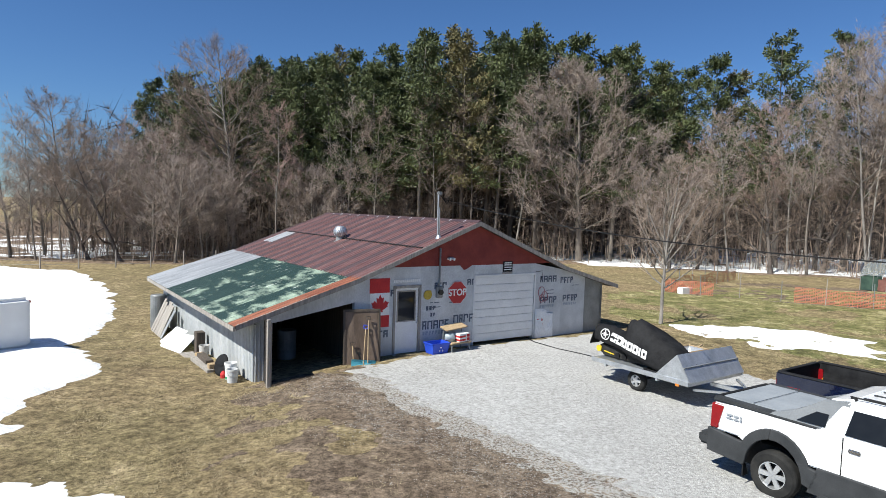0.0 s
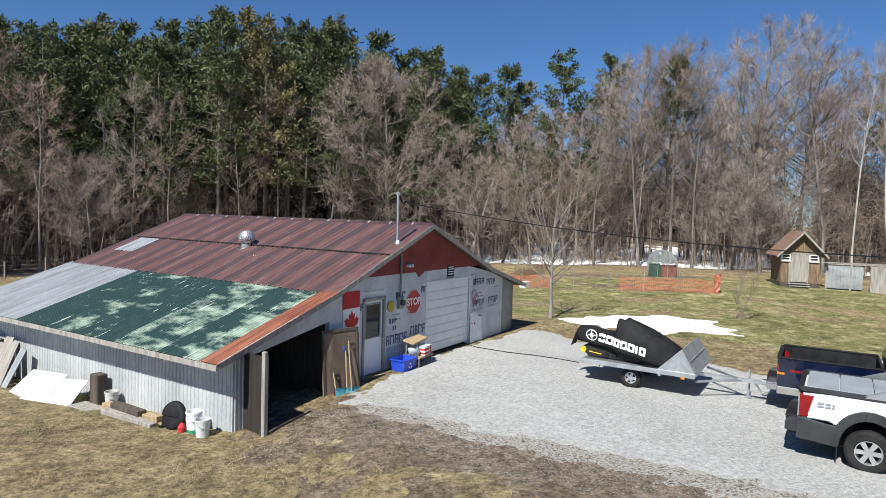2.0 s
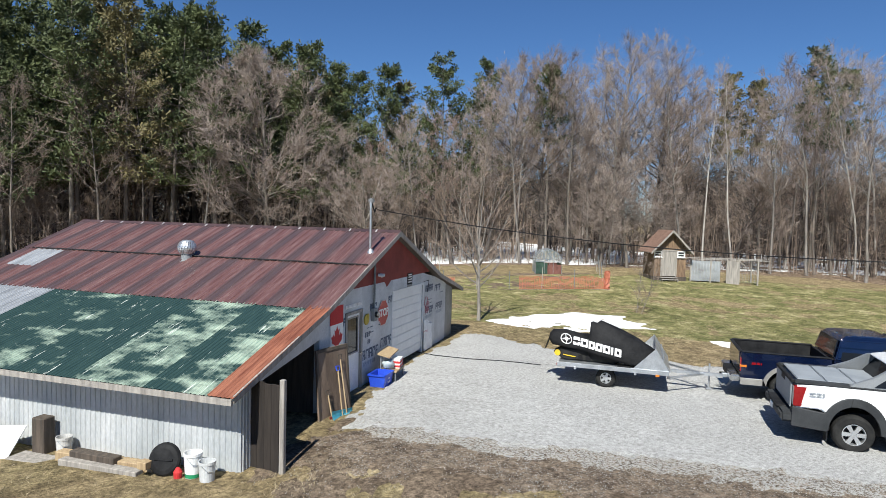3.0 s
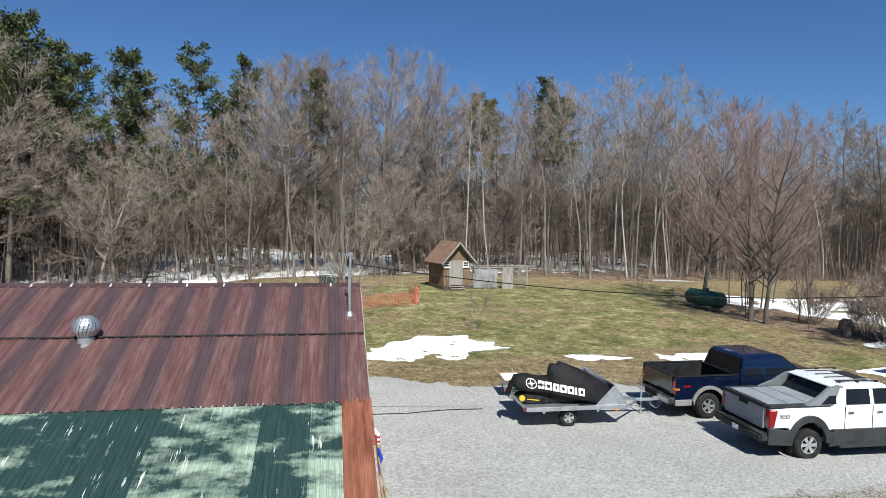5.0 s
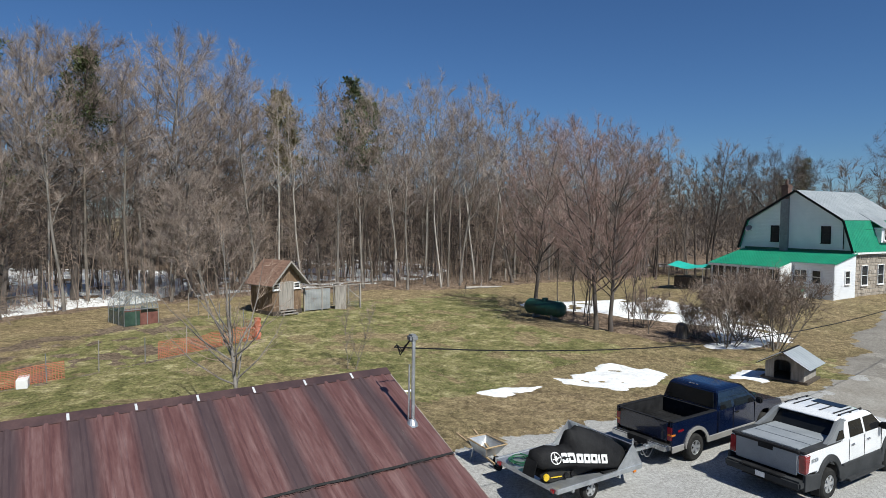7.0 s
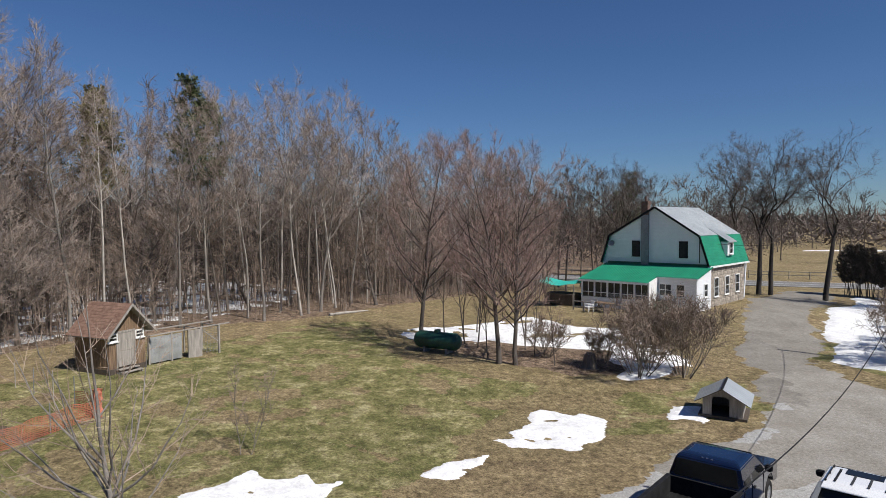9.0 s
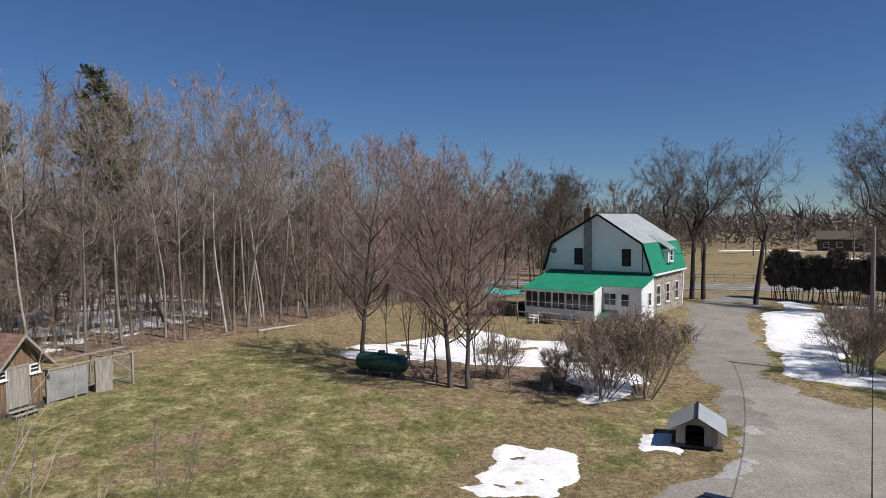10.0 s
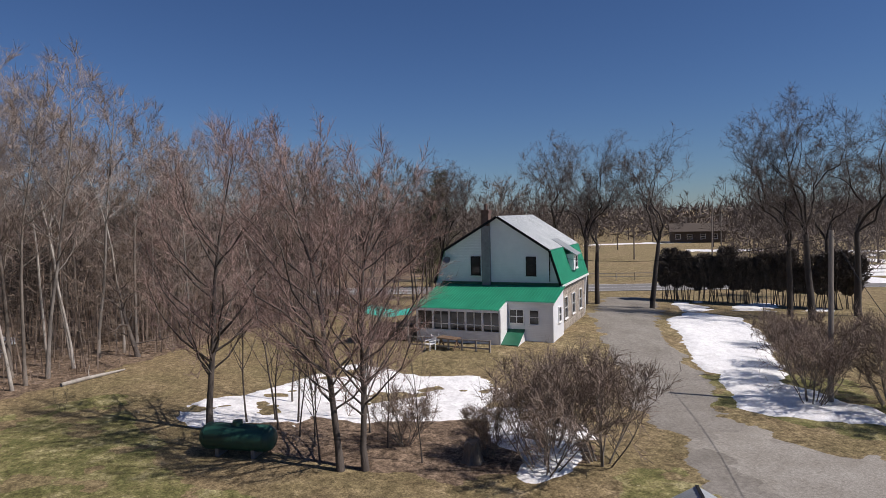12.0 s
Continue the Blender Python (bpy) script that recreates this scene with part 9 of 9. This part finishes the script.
def wheelbarrow():
    w = thing("wheelbarrow", pose(6.6, 20.25, ground_at(6.6, 20.25), 0, 0, 35), "old galvanised wheelbarrow with pale wooden rim", "wheelbarrow")
    bm = bmesh.new()
    loft(bm, [[(-0.25, -0.2, 0.32), (0.3, -0.2, 0.32), (0.3, 0.2, 0.32), (-0.25, 0.2, 0.32)], [(-0.5, -0.36, 0.66), (0.48, -0.33, 0.66), (0.48, 0.33, 0.66), (-0.5, 0.36, 0.66)]])
    bmesh.ops.delete(bm, geom=[f for f in bm.faces if f.calc_center_median().z > 0.65], context="FACES_ONLY")
    part("tray", fixed(bm), GALV, w)
    bm = bmesh.new()
    pipe(bm, [(-0.5, -0.36, 0.66), (0.48, -0.33, 0.66), (0.48, 0.33, 0.66), (-0.5, 0.36, 0.66), (-0.5, -0.36, 0.66)], 0.025, 6)
    part("rim", bm, HANDLE_WOOD, w)
    for s in (-1, 1):
        bm = bmesh.new()
        beam(bm, (-0.55, s * 0.1, 0.2), (1.1, s * 0.3, 0.62), 0.045)
        part("handle", bm, HANDLE_WOOD, w)
        bm = bmesh.new()
        beam(bm, (0.35, s * 0.22, 0.36), (0.42, s * 0.24, 0.0), 0.035)
        part("leg", bm, GALV, w)
    wheel(w, -0.55, 0.0, 0.2, 0.1, 6, 0.11)


kennel()
garden_shed()
greenhouse()
orange_fence()
fuel_tank()
stump()
wheelbarrow()

# blue recycling bin and the old cart beside the entry
binn = thing("recycling_bin", GARAGE @ pose(-1.72, -0.42, -0.1, 0, 0, 2), "open blue plastic recycling bin with a white mark", "recycling bin")
bm = bmesh.new()
a, b = [(-0.27, -0.19, 0), (0.27, -0.19, 0), (0.27, 0.19, 0), (-0.27, 0.19, 0)], [(-0.33, -0.24, 0.38), (0.33, -0.24, 0.38), (0.33, 0.24, 0.38), (-0.33, 0.24, 0.38)]
c = [(x * 0.93, y * 0.9, z) for x, y, z in b]
e = [(x * 0.92, y * 0.9, 0.02) for x, y, z in a]
loft(bm, [a, b, c, e])
part("tub", fixed(bm), BLUE, binn)
bm = bmesh.new()
for m0, m1 in (((-0.35, -0.26), (0.35, -0.23)), ((-0.35, 0.23), (0.35, 0.26)), ((-0.35, -0.26), (-0.32, 0.26)), ((0.32, -0.26), (0.35, 0.26))):
    box(bm, m0[0], m1[0], m0[1], m1[1], 0.35, 0.39)
part("rim", bm, BLUE, binn)
bm = bmesh.new()
for k in range(3):
    a0 = radians(90 + 120 * k)
    slab(bm, [(0.085 * math.cos(a0 + q) * f, -0.222 - 0.02 * 0, 0.19 + 0.085 * math.sin(a0 + q) * f) for q, f in ((-0.5, 1), (0.35, 1), (0.5, 0.55), (-0.35, 0.5))], (0, -0.01, 0))
part("mark", fixed(bm), WHITE, binn)
cart = thing("cart", GARAGE @ pose(-0.98, -0.45, -0.05, 0, 0, 5), "small old utility cart piled with boxes and bags", "cart")
bm = bmesh.new()
box(bm, -0.42, 0.42, -0.24, 0.26, 0.26, 0.31)
part("bed", bevelled(bm, 0.008), HANDLE_WOOD, cart)
for x, y in ((-0.36, -0.2), (0.36, -0.2), (-0.36, 0.22), (0.36, 0.22)):
    bm = bmesh.new()
    beam(bm, (x, y, 0.0), (x, y, 0.30), 0.035)
    part("leg", bm, SHADE_METAL, cart)
for x in (-0.4, 0.4):
    bm = bmesh.new()
    beam(bm, (x * 0.95, 0.22, 0.3), (x * 0.95, 0.22, 0.72), 0.03)
    part("upright", bm, SHADE_METAL, cart)
bm = bmesh.new()
slab(bm, [(-0.46, -0.05, 0.66), (0.4, -0.05, 0.72), (0.4, 0.3, 0.80), (-0.46, 0.3, 0.74)], (0, 0, 0.035))
part("shelf", fixed(bm), HANDLE_WOOD, cart)
carton = thing("carton", GARAGE @ pose(-0.85, -0.52, 0.26, 0, 0, 9), "red and white printed carton on the cart", "box")
bm = bmesh.new()
box(bm, -0.22, 0.22, -0.14, 0.14, 0, 0.26)
part("body", bevelled(bm, 0.006), WHITE, carton)
bm = bmesh.new()
for z0, z1 in ((0.03, 0.09), (0.14, 0.2)):
    box(bm, -0.222, 0.05, -0.143, 0.143, z0, z1)
    box(bm, 0.1, 0.222, -0.143, 0.143, z0, z1 + 0.03)
part("print", bm, RED, carton)
bag = thing("bag", GARAGE @ pose(-1.22, -0.42, 0.26), "pale grey crumpled bag on the cart", "bag")
bm = bmesh.new()
bmesh.ops.create_icosphere(bm, subdivisions=3, radius=0.17)
for v in bm.verts:
    v.co += v.co.normalized() * 0.04 * noise.noise(v.co * 9)
    v.co.z = v.co.z * 0.9 + 0.14
part("sack", bm, mat("grey_bag", (0.30, 0.36, 0.38), (0.42, 0.47, 0.48), 3.0, 0.5, 0, 20.0, 0.3), bag, smooth=True)

# clutter along the low side wall
def pail(u, v, h, r, mt, label, band=None):
    p = thing("bucket", GARAGE @ pose(u, v, -0.06 + ground_at(*(GARAGE @ Vector((u, v, 0))).xy)), label, "bucket")
    bm = bmesh.new()
    lathe(bm, [(0.0, 0), (r * 0.86, 0), (r, h - 0.05), (r * 1.06, h - 0.05), (r * 1.06, h), (r * 0.95, h), (r * 0.82, 0.03), (0, 0.03)], 20)
    part("pail", bm, mt, p)
    if band:
        bm = bmesh.new()
        lathe(bm, [(r * 0.875, 0.01), (r * 0.90, h * 0.18)], 20)
        part("band", bm, band, p)
    bm = bmesh.new()
    pipe(bm, [(-r * 1.05, 0, h * 0.85), (-r * 0.9, -r * 0.7, h * 0.6), (0, -r * 1.1, h * 0.5), (r * 0.9, -r * 0.7, h * 0.6), (r * 1.05, 0, h * 0.85)], 0.006, 5)
    part("bail", bm, GALV, p)


GREENP = mat("green_label", (0.02, 0.22, 0.09), (0.03, 0.28, 0.12), 3.0, 0.5, 0, 30.0, 0)
pail(-7.78, 0.42, 0.37, 0.15, mat("grey_pail", (0.48, 0.49, 0.49), (0.58, 0.59, 0.59), 3.0, 0.5, 0, 30.0, 0.1), "grey plastic pail standing by the wall")
pail(-7.72, 0.78, 0.46, 0.16, WHITE, "white plastic pail with a green foot band", GREENP)
pail(-7.62, 4.0, 0.36, 0.15, mat("dirty_white_pail", (0.45, 0.44, 0.42), (0.6, 0.59, 0.57), 3.0, 0.6, 0, 20.0, 0.1, dirt=(0.12, 0.11, 0.1), dirt_at=0.58), "dirty white metal pail with dark stains")
jug = thing("jug", GARAGE @ pose(-7.86, 1.0, -0.42), "small red plastic jug beside the pails", "jug")
bm = bmesh.new()
lathe(bm, [(0, 0), (0.075, 0), (0.08, 0.12), (0.05, 0.17), (0.03, 0.2), (0, 0.2)], 12)
part("body", bm, RED, jug)
lid = thing("bin_lid", GARAGE @ pose(-7.84, 1.32, -0.12, 0, -72, 14), "black round plastic lid leaning on the timbers", "lid")
bm = bmesh.new()
lathe(bm, [(0.0, 0.06), (0.2, 0.05), (0.27, 0.03), (0.3, 0.0), (0.31, -0.03), (0.29, -0.03), (0.26, 0.0), (0.0, 0.03)], 24)
part("disc", bm, BLACK, lid)
bm = bmesh.new()
box(bm, -0.02, 0.02, -0.18, 0.18, 0.05, 0.075)
part("rib", bm, BLACK, lid)
for i, (u, v0, v1, z, w, h, mt, lb) in enumerate(((-8.0, 1.75, 3.6, -0.5, 0.2, 0.16, GREY_BOARD, "pale squared timber lying on the grass"), (-7.72, 1.6, 3.9, -0.5, 0.22, 0.2, HANDLE_WOOD, "pale timber lying against the wall"), (-7.86, 2.4, 3.5, -0.36, 0.22, 0.14, DARK_BOARD, "short dark timber offcut on the pile"), (-7.95, 3.7, 4.9, -0.6, 0.45, 0.12, GREY_BOARD, "flat grey plank by the wall"))):
    t = thing("timber", GARAGE @ pose(u, v0, z, 0, 0, srnd.uniform(-4, 4)), lb, "timber")
    bm = bmesh.new()
    box(bm, -w / 2, w / 2, 0, v1 - v0, 0, h)
    part("beam", bevelled(bm, 0.012), mt, t)
blk = thing("post_stub", GARAGE @ pose(-7.62, 4.55, -0.62), "dark upright post stub by the wall", "post")
bm = bmesh.new()
box(bm, -0.14, 0.14, -0.16, 0.16, 0, 0.85)
part("stub", bevelled(bm, 0.02), DARK_BOARD, blk)
can = thing("paint_can", GARAGE @ pose(-8.0, 1.62, -0.27), "small yellowish box on the timber", "box")
bm = bmesh.new()
box(bm, -0.1, 0.1, -0.1, 0.1, 0, 0.14)
part("body", bevelled(bm, 0.01), HANDLE_WOOD, can)
for i, (v, rx, rz) in enumerate(((4.95, 16, 6), (5.9, 12, -5))):
    s = thing("white_board", GARAGE @ pose(-8.12 - 0.12 * i, v, -0.52, 0, -62 + 6 * i, rz), "large white sheet leaning low against the wall", "sheet")
    bm = bmesh.new()
    slab(bm, [(0, -0.1, 0), (0.0, 1.75, 0), (0.75, 1.7, 0), (0.95, 0.0, 0)][::1], (0, 0, 0.015))
    s.matrix_basis = GARAGE @ pose(-8.3 - 0.08 * i, v, -0.66 + 0.03 * i, 0, -42, rz)
    part("sheet", fixed(bm), WHITE, s)
for i in range(6):
    s = thing("board", GARAGE @ pose(-8.1, 8.35 + i * 0.36, -0.74, srnd.uniform(-6, 10), 24, srnd.uniform(-6, 6)), "weathered grey board leaning on the side wall", "board", "boards against the wall")
    bm = bmesh.new()
    box(bm, -0.015, 0.015, -0.17, 0.17, 0, 1.2 + 0.1 * (i % 3))
    part("plank", bevelled(bm, 0.004), mat("slate_board", (0.20, 0.215, 0.23), (0.32, 0.335, 0.35), 2.0, 0.8, 0, 25.0, 0.3, 0.01, (6, 6, 0.6)) if i == 0 else GREY_BOARD, s)
drum = thing("drum", GARAGE @ pose(-7.72, 10.7, -0.7), "dark grey barrel at the back of the side wall", "barrel")
bm = bmesh.new()
lathe(bm, [(0, 0), (0.3, 0), (0.3, 1.3), (0.27, 1.34), (0, 1.34)], 20)
part("barrel", bm, SHADE_METAL, drum)

# white tall-sided trailer at the snow's edge
camper = thing("utility_trailer", pose(-15.6, 19.2, -0.45, 0, 0, 62), "white box trailer with red corner lamps standing in snow", "trailer")
bm = bmesh.new()
box(bm, -2.2, 2.2, -1.0, 1.0, 0.15, 1.75)
part("box", bevelled(bm, 0.12, 3), WHITE, camper)
for k in range(3):
    bm = bmesh.new()
    box(bm, 2.19, 2.23, -0.9 + 0.35 * k, -0.8 + 0.35 * k, 1.55, 1.65)
    part("marker_lamp", bevelled(bm, 0.02), LENS, camper)

# service drop and poles
def wire(name, a, b, sag, label, r=0.012):
    w = thing(name, pose(0, 0, 0), label, "cable")
    bm = bmesh.new()
    a, b = Vector(a), Vector(b)
    pipe(bm, [a.lerp(b, t) - Vector((0, 0, 4 * sag * t * (1 - t))) for t in np.linspace(0, 1, 25)], r, 5)
    part("strand", bm, BLACK, w)


def utility_pole(x, y, h, arm, label):
    p = thing("utility_pole", pose(x, y, ground_at(x, y)), label, "utility pole")
    bm = bmesh.new()
    rod(bm, (0, 0, -0.3), (0.05, 0, h), 0.14, 0.1, n=12)
    part("shaft", bm, POLE_WOOD, p)
    if arm:
        bm = bmesh.new()
        beam(bm, (-1.1, 0.3, h - 0.4), (1.1, -0.3, h - 0.4), 0.1)
        part("crossarm", bm, POLE_WOOD, p)
        for t in (-1, -0.5, 0.5, 1):
            bm = bmesh.new()
            rod(bm, (t, -0.27 * t, h - 0.35), (t, -0.27 * t, h - 0.15), 0.04)
            part("insulator", bm, SHADE_METAL, p)


utility_pole(22.2, -9.3, 8.4, False, "bare grey wooden service pole beside the drive")
mast_top = GARAGE @ Vector((-0.95, 0.13, roof_z(-1.45) + 1.2))
for k in range(1):
    wire("service_cable", mast_top + Vector((0, 0, -0.12 * k)), (22.2, -9.3, 8.2 - 0.25 * k), 2.3 + 0.25 * k, "black service cable from the mast to the pole", 0.013)
wire("service_cable", (22.2, -9.3, 8.1), (40.5, -9.4, 6.2), 0.6, "black service cable from the pole to the house")


# ---- road and what lies beyond ----
along = Vector((0.60, 0.80, 0))  # the road's run
side = Vector((0.80, -0.60, 0))
mid = Vector((60.2, -38.0, 0))
bm = bmesh.new()
slab(bm, [mid - along * 150 - side * 3.4, mid + along * 150 - side * 3.4, mid + along * 150 + side * 3.4, mid - along * 150 + side * 3.4], (0, 0, 0.07))
tagged(part("road", fixed(bm), ASPHALT), "two-lane grey asphalt road passing the lot", "road", "", "structure")
for off in (-3.0, 0.0, 3.0):
    bm = bmesh.new()
    q = mid + side * off + Vector((0, 0, 0.071))
    slab(bm, [q - along * 140 - side * 0.06, q + along * 140 - side * 0.06, q + along * 140 + side * 0.06, q - along * 140 + side * 0.06], (0, 0, 0.004))
    tagged(part("road_line", fixed(bm), WHITE), "painted line on the road", "road marking", "", "structure")
fence = thing("roadside_fence", pose(0, 0, 0), "pale rail fence beyond the road", "fence")
for k in range(-14, 15):
    p = mid + side * 8 + along * k * 2.5
    bm = bmesh.new()
    rod(bm, p - Vector((0, 0, 0.2)), p + Vector((0, 0, 1.1)), 0.06, n=6)
    part("post", bm, GREY_BOARD, fence)
for z in (0.55, 1.0):
    bm = bmesh.new()
    a, b = mid + side * 8 - along * 35, mid + side * 8 + along * 35
    beam(bm, a + Vector((0, 0, z)), b + Vector((0, 0, z)), 0.05, 0.09)
    part("rail", bm, GREY_BOARD, fence)


def hedge_cedar(seed):
    rng = np.random.RandomState(seed)
    lines, o0, o1 = [], [], []
    for s in range(4):
        pts, rad = limb(rng, (rng.uniform(-0.35, 0.35), rng.uniform(-0.3, 0.3), -0.2), (rng.normal(0, 0.07), rng.normal(0, 0.07), 1), 3.6, 0.045, 5, 0.06, 0.03, 0.2)
        lines.append((pts, rad))
    n = 2200
    z = 1.25 + 2.85 * rng.uniform(0, 1, n) ** 0.8
    a = rng.uniform(0, math.tau, n)
    r = np.sqrt(rng.uniform(0.1, 1, n)) * 0.85 * np.clip(1.25 - np.abs(z - 2.9) / 1.9, 0.2, 1) * (0.8 + 0.25 * np.sin(3 * a + 2 * z) + 0.15 * np.sin(7 * a - 3 * z))
    p = np.stack([r * np.cos(a), r * np.sin(a), z], -1)
    d = unit(np.stack([np.cos(a), np.sin(a), np.full(n, 0.9)], -1) + rng.normal(0, 0.5, (n, 3)))
    return mesh_of("trunk", [tubes(lines, 5)]), mesh_of("crown", [spikes(p, p + d * rng.uniform(0.2, 0.42, (n, 1)), 0.05)])


CEDARS = [hedge_cedar(600 + i) for i in range(3)]
h0, h1 = Vector((50.6, -32.6, 0)), Vector((35.0, -39.5, 0))
for k in range(26):
    q = h0.lerp(h1, k / 25)
    plant("hedge_cedar", CEDARS[k % 3], (BARK_DARK, CEDAR), q.x, q.y, 1.1 + 0.16 * math.sin(k * 2.3) + 0.1 * math.sin(k * 0.9), 50 * k, "dark cedar of a tall hedge with bare lower stems", "hedge tree", "cedar hedge")
SPRUCE = pine(611, 16, 0.2, 0.08, 22, 0.16, 7, 12, 0.7)
plant("spruce", SPRUCE, (BARK_DARK, CEDAR), 84.0, -26.0, 0.95, 10, "dark pointed spruce behind the house", "tree")
plant("spruce", SPRUCE, (BARK_DARK, CEDAR), 78.0, -20.0, 0.75, 80, "dark pointed spruce behind the house", "tree")
for x, y, lb in ((79.0, -84.5, "wooden roadside pole with a crossarm"), (81.0, -84.6, "plain grey wooden roadside pole"), (88.0, -2.0, "wooden roadside pole with a crossarm")):
    utility_pole(x, y, 8.5, "crossarm" in lb, lb)
far_house = thing("far_house", pose(119, -132, 0, 0, 0, 40), "low dark house far across the road", "house")
bm = bmesh.new()
box(bm, -7, 7, -4, 4, 0, 3.2)
part("wall", bm, DARK_BOARD, far_house)
for s in (-1, 1):
    bm = bmesh.new()
    slab(bm, [(-7.4, 0, 5.2), (7.4, 0, 5.2), (7.4, s * 4.6, 3.0), (-7.4, s * 4.6, 3.0)], (0, 0, 0.15))
    part("roof", fixed(bm), DARK_BOARD, far_house)
for x in (-4.5, -1.5, 2.0, 5.0):
    window(far_house, pose(x, 4.02, 1.1, 0, 0, 180), 1.2, 1.2)
    window(far_house, pose(x, -4.02, 1.1, 0, 0, 0), 1.2, 1.2)
patch("field_snow", [[(133, -102), (136, -106), (124, -138), (116, -132)], [(96, -96), (100, -102), (88, -114), (84, -106)], [(56, -70), (60, -80), (76, -116), (66, -122), (46, -80), (42, -62), (46, -58)]], SNOW, 0.12, 0.9, 0.8, 1.6, 4.0, patchy=(5.0, -0.15), label="strips of old snow in the far field", category="snow", kind="structure")
patch("hedge_snow", [[(44.5, -27.5), (50, -32), (46, -35.5), (38, -40), (36, -37)]], SNOW, 0.09, 0.35, 0.6, 1.0, 2.0, patchy=(3.0, 0.0), label="thin snow along the hedge", category="snow", kind="structure")

# beside the house: tarp shelter, chairs, deck
shelter = thing("tarp_shelter", pose(47.2, 1.4, ground_at(47, 1.4), 0, 0, 34), "turquoise tarpaulin stretched over a frame", "shelter")
us, vs_ = np.linspace(-1.9, 1.9, 14), np.linspace(-1.3, 1.3, 10)
bm = bmesh.new()
gv = [[bm.verts.new((u, v, 2.2 - 0.35 * abs(v) / 1.3 - 0.12 * math.cos(u * 1.6) + 0.06 * float(grain(u, v, 0.6)))) for v in vs_] for u in us]
for a, b in zip(gv, gv[1:]):
    for k in range(len(vs_) - 1):
        bm.faces.new((a[k], b[k], b[k + 1], a[k + 1]))
part("tarp", bm, TARP, shelter, smooth=True)
for x in (-1.8, 1.8):
    for y in (-1.2, 1.2):
        bm = bmesh.new()
        beam(bm, (x, y, -0.1), (x, y, 1.85), 0.07)
        part("post", bm, GREY_BOARD, shelter)
bm = bmesh.new()
box(bm, -1.5, 1.5, -0.9, 0.9, 0, 1.0)
part("crate", bevelled(bm, 0.05), DARK_BOARD, shelter, "dark wooden crate")
chair = thing("garden_chair", pose(43.2, 0.3, ground_at(43.2, 0.3), 0, 0, 60), "white plastic garden chair on the lawn by the porch", "chair", "garden chairs")
bm = bmesh.new()
box(bm, -0.25, 0.25, -0.25, 0.25, 0.40, 0.43)
part("seat", bevelled(bm, 0.01), WHITE, chair)
bm = bmesh.new()
slab(bm, [(-0.25, 0.23, 0.42), (0.25, 0.23, 0.42), (0.22, 0.38, 0.9), (-0.22, 0.38, 0.9)], (0, 0.025, 0))
part("backrest", fixed(bm), WHITE, chair)
for x in (-0.24, 0.24):
    bm = bmesh.new()
    beam(bm, (x, -0.24, 0), (x, -0.24, 0.64), 0.04)
    beam(bm, (x, -0.26, 0.63), (x, 0.3, 0.63), 0.05, 0.03)
    beam(bm, (x, 0.24, 0), (x, 0.24, 0.42), 0.04)
    part("arm_frame", bm, WHITE, chair)
copy_thing(chair, pose(42.2, 1.3, ground_at(42.2, 1.3), 0, 0, 190))
table = thing("garden_table", pose(41.6, 0.2, ground_at(41.6, 0.2), 0, 0, 20), "low weathered wooden table by the porch", "table")
for k in range(5):
    bm = bmesh.new()
    box(bm, -0.8, 0.8, -0.4 + k * 0.16, -0.26 + k * 0.16, 0.7, 0.74)
    part("slat", bm, SLAB_WOOD, table)
for x in (-0.65, 0.65):
    bm = bmesh.new()
    beam(bm, (x, -0.35, 0), (x, 0.1, 0.7), 0.07)
    beam(bm, (x, 0.35, 0), (x, -0.1, 0.7), 0.07)
    part("leg", bm, SLAB_WOOD, table)
rail = thing("deck_rail", pose(43.75, -6.05, 0.0, 0, 0, 34), "weathered wooden rail of the porch yard", "railing")
for u in np.linspace(-1.2, 4.6, 7):
    bm = bmesh.new()
    box(bm, u - 0.05, u + 0.05, 6.45, 6.55, 0.3, 1.45)
    part("post", bm, GREY_BOARD, rail)
for z in (0.85, 1.35):
    bm = bmesh.new()
    box(bm, -1.25, 4.65, 6.47, 6.53, z, z + 0.09)
    part("rail", bm, GREY_BOARD, rail)


# a black cable lying across the gravel to the trailer
CABLE = [(2.09, 24.02), (2.38, 23.08), (3.04, 22.17), (3.75, 21.56), (4.25, 20.99), (4.63, 20.45)]
cable = thing("cable", pose(0, 0, 0), "thin black cable lying across the gravel", "cable")
bm = bmesh.new()
pipe(bm, [(x, y, ground_at(x, y) + 0.05 + 0.03 * float(grain(x, y, 5.0, 1))) for x, y in CABLE], 0.013, 5)
part("cord", bm, BLACK, cable)


# old wire fence along the forest edge
fence_line = [(-40.0, 42.0), (-30.0, 44.5), (-22.0, 49.5), (-14.0, 55.0), (-4.0, 58.2), (4.0, 58.8)]
old_fence = thing("wire_fence", pose(0, 0, 0), "old wire fence on grey posts along the forest edge", "fence")
for (ax, ay), (bx, by) in zip(fence_line, fence_line[1:]):
    k = int(math.hypot(bx - ax, by - ay) / 2.6) + 1
    for i in range(k):
        x, y = ax + (bx - ax) * i / k, ay + (by - ay) * i / k
        bm = bmesh.new()
        rod(bm, (x, y, ground_at(x, y) - 0.2), (x + 0.03 * math.sin(7 * x), y, ground_at(x, y) + 1.25 + 0.1 * math.sin(5 * x)), 0.05, n=7)
        part("post", bm, GREY_BOARD, old_fence)
for h in (0.3, 0.6, 0.9, 1.15):
    bm = bmesh.new()
    pipe(bm, [(x, y, ground_at(x, y) + h) for x, y in fence_line], 0.008, 4)
    part("strand", bm, SHADE_METAL, old_fence)
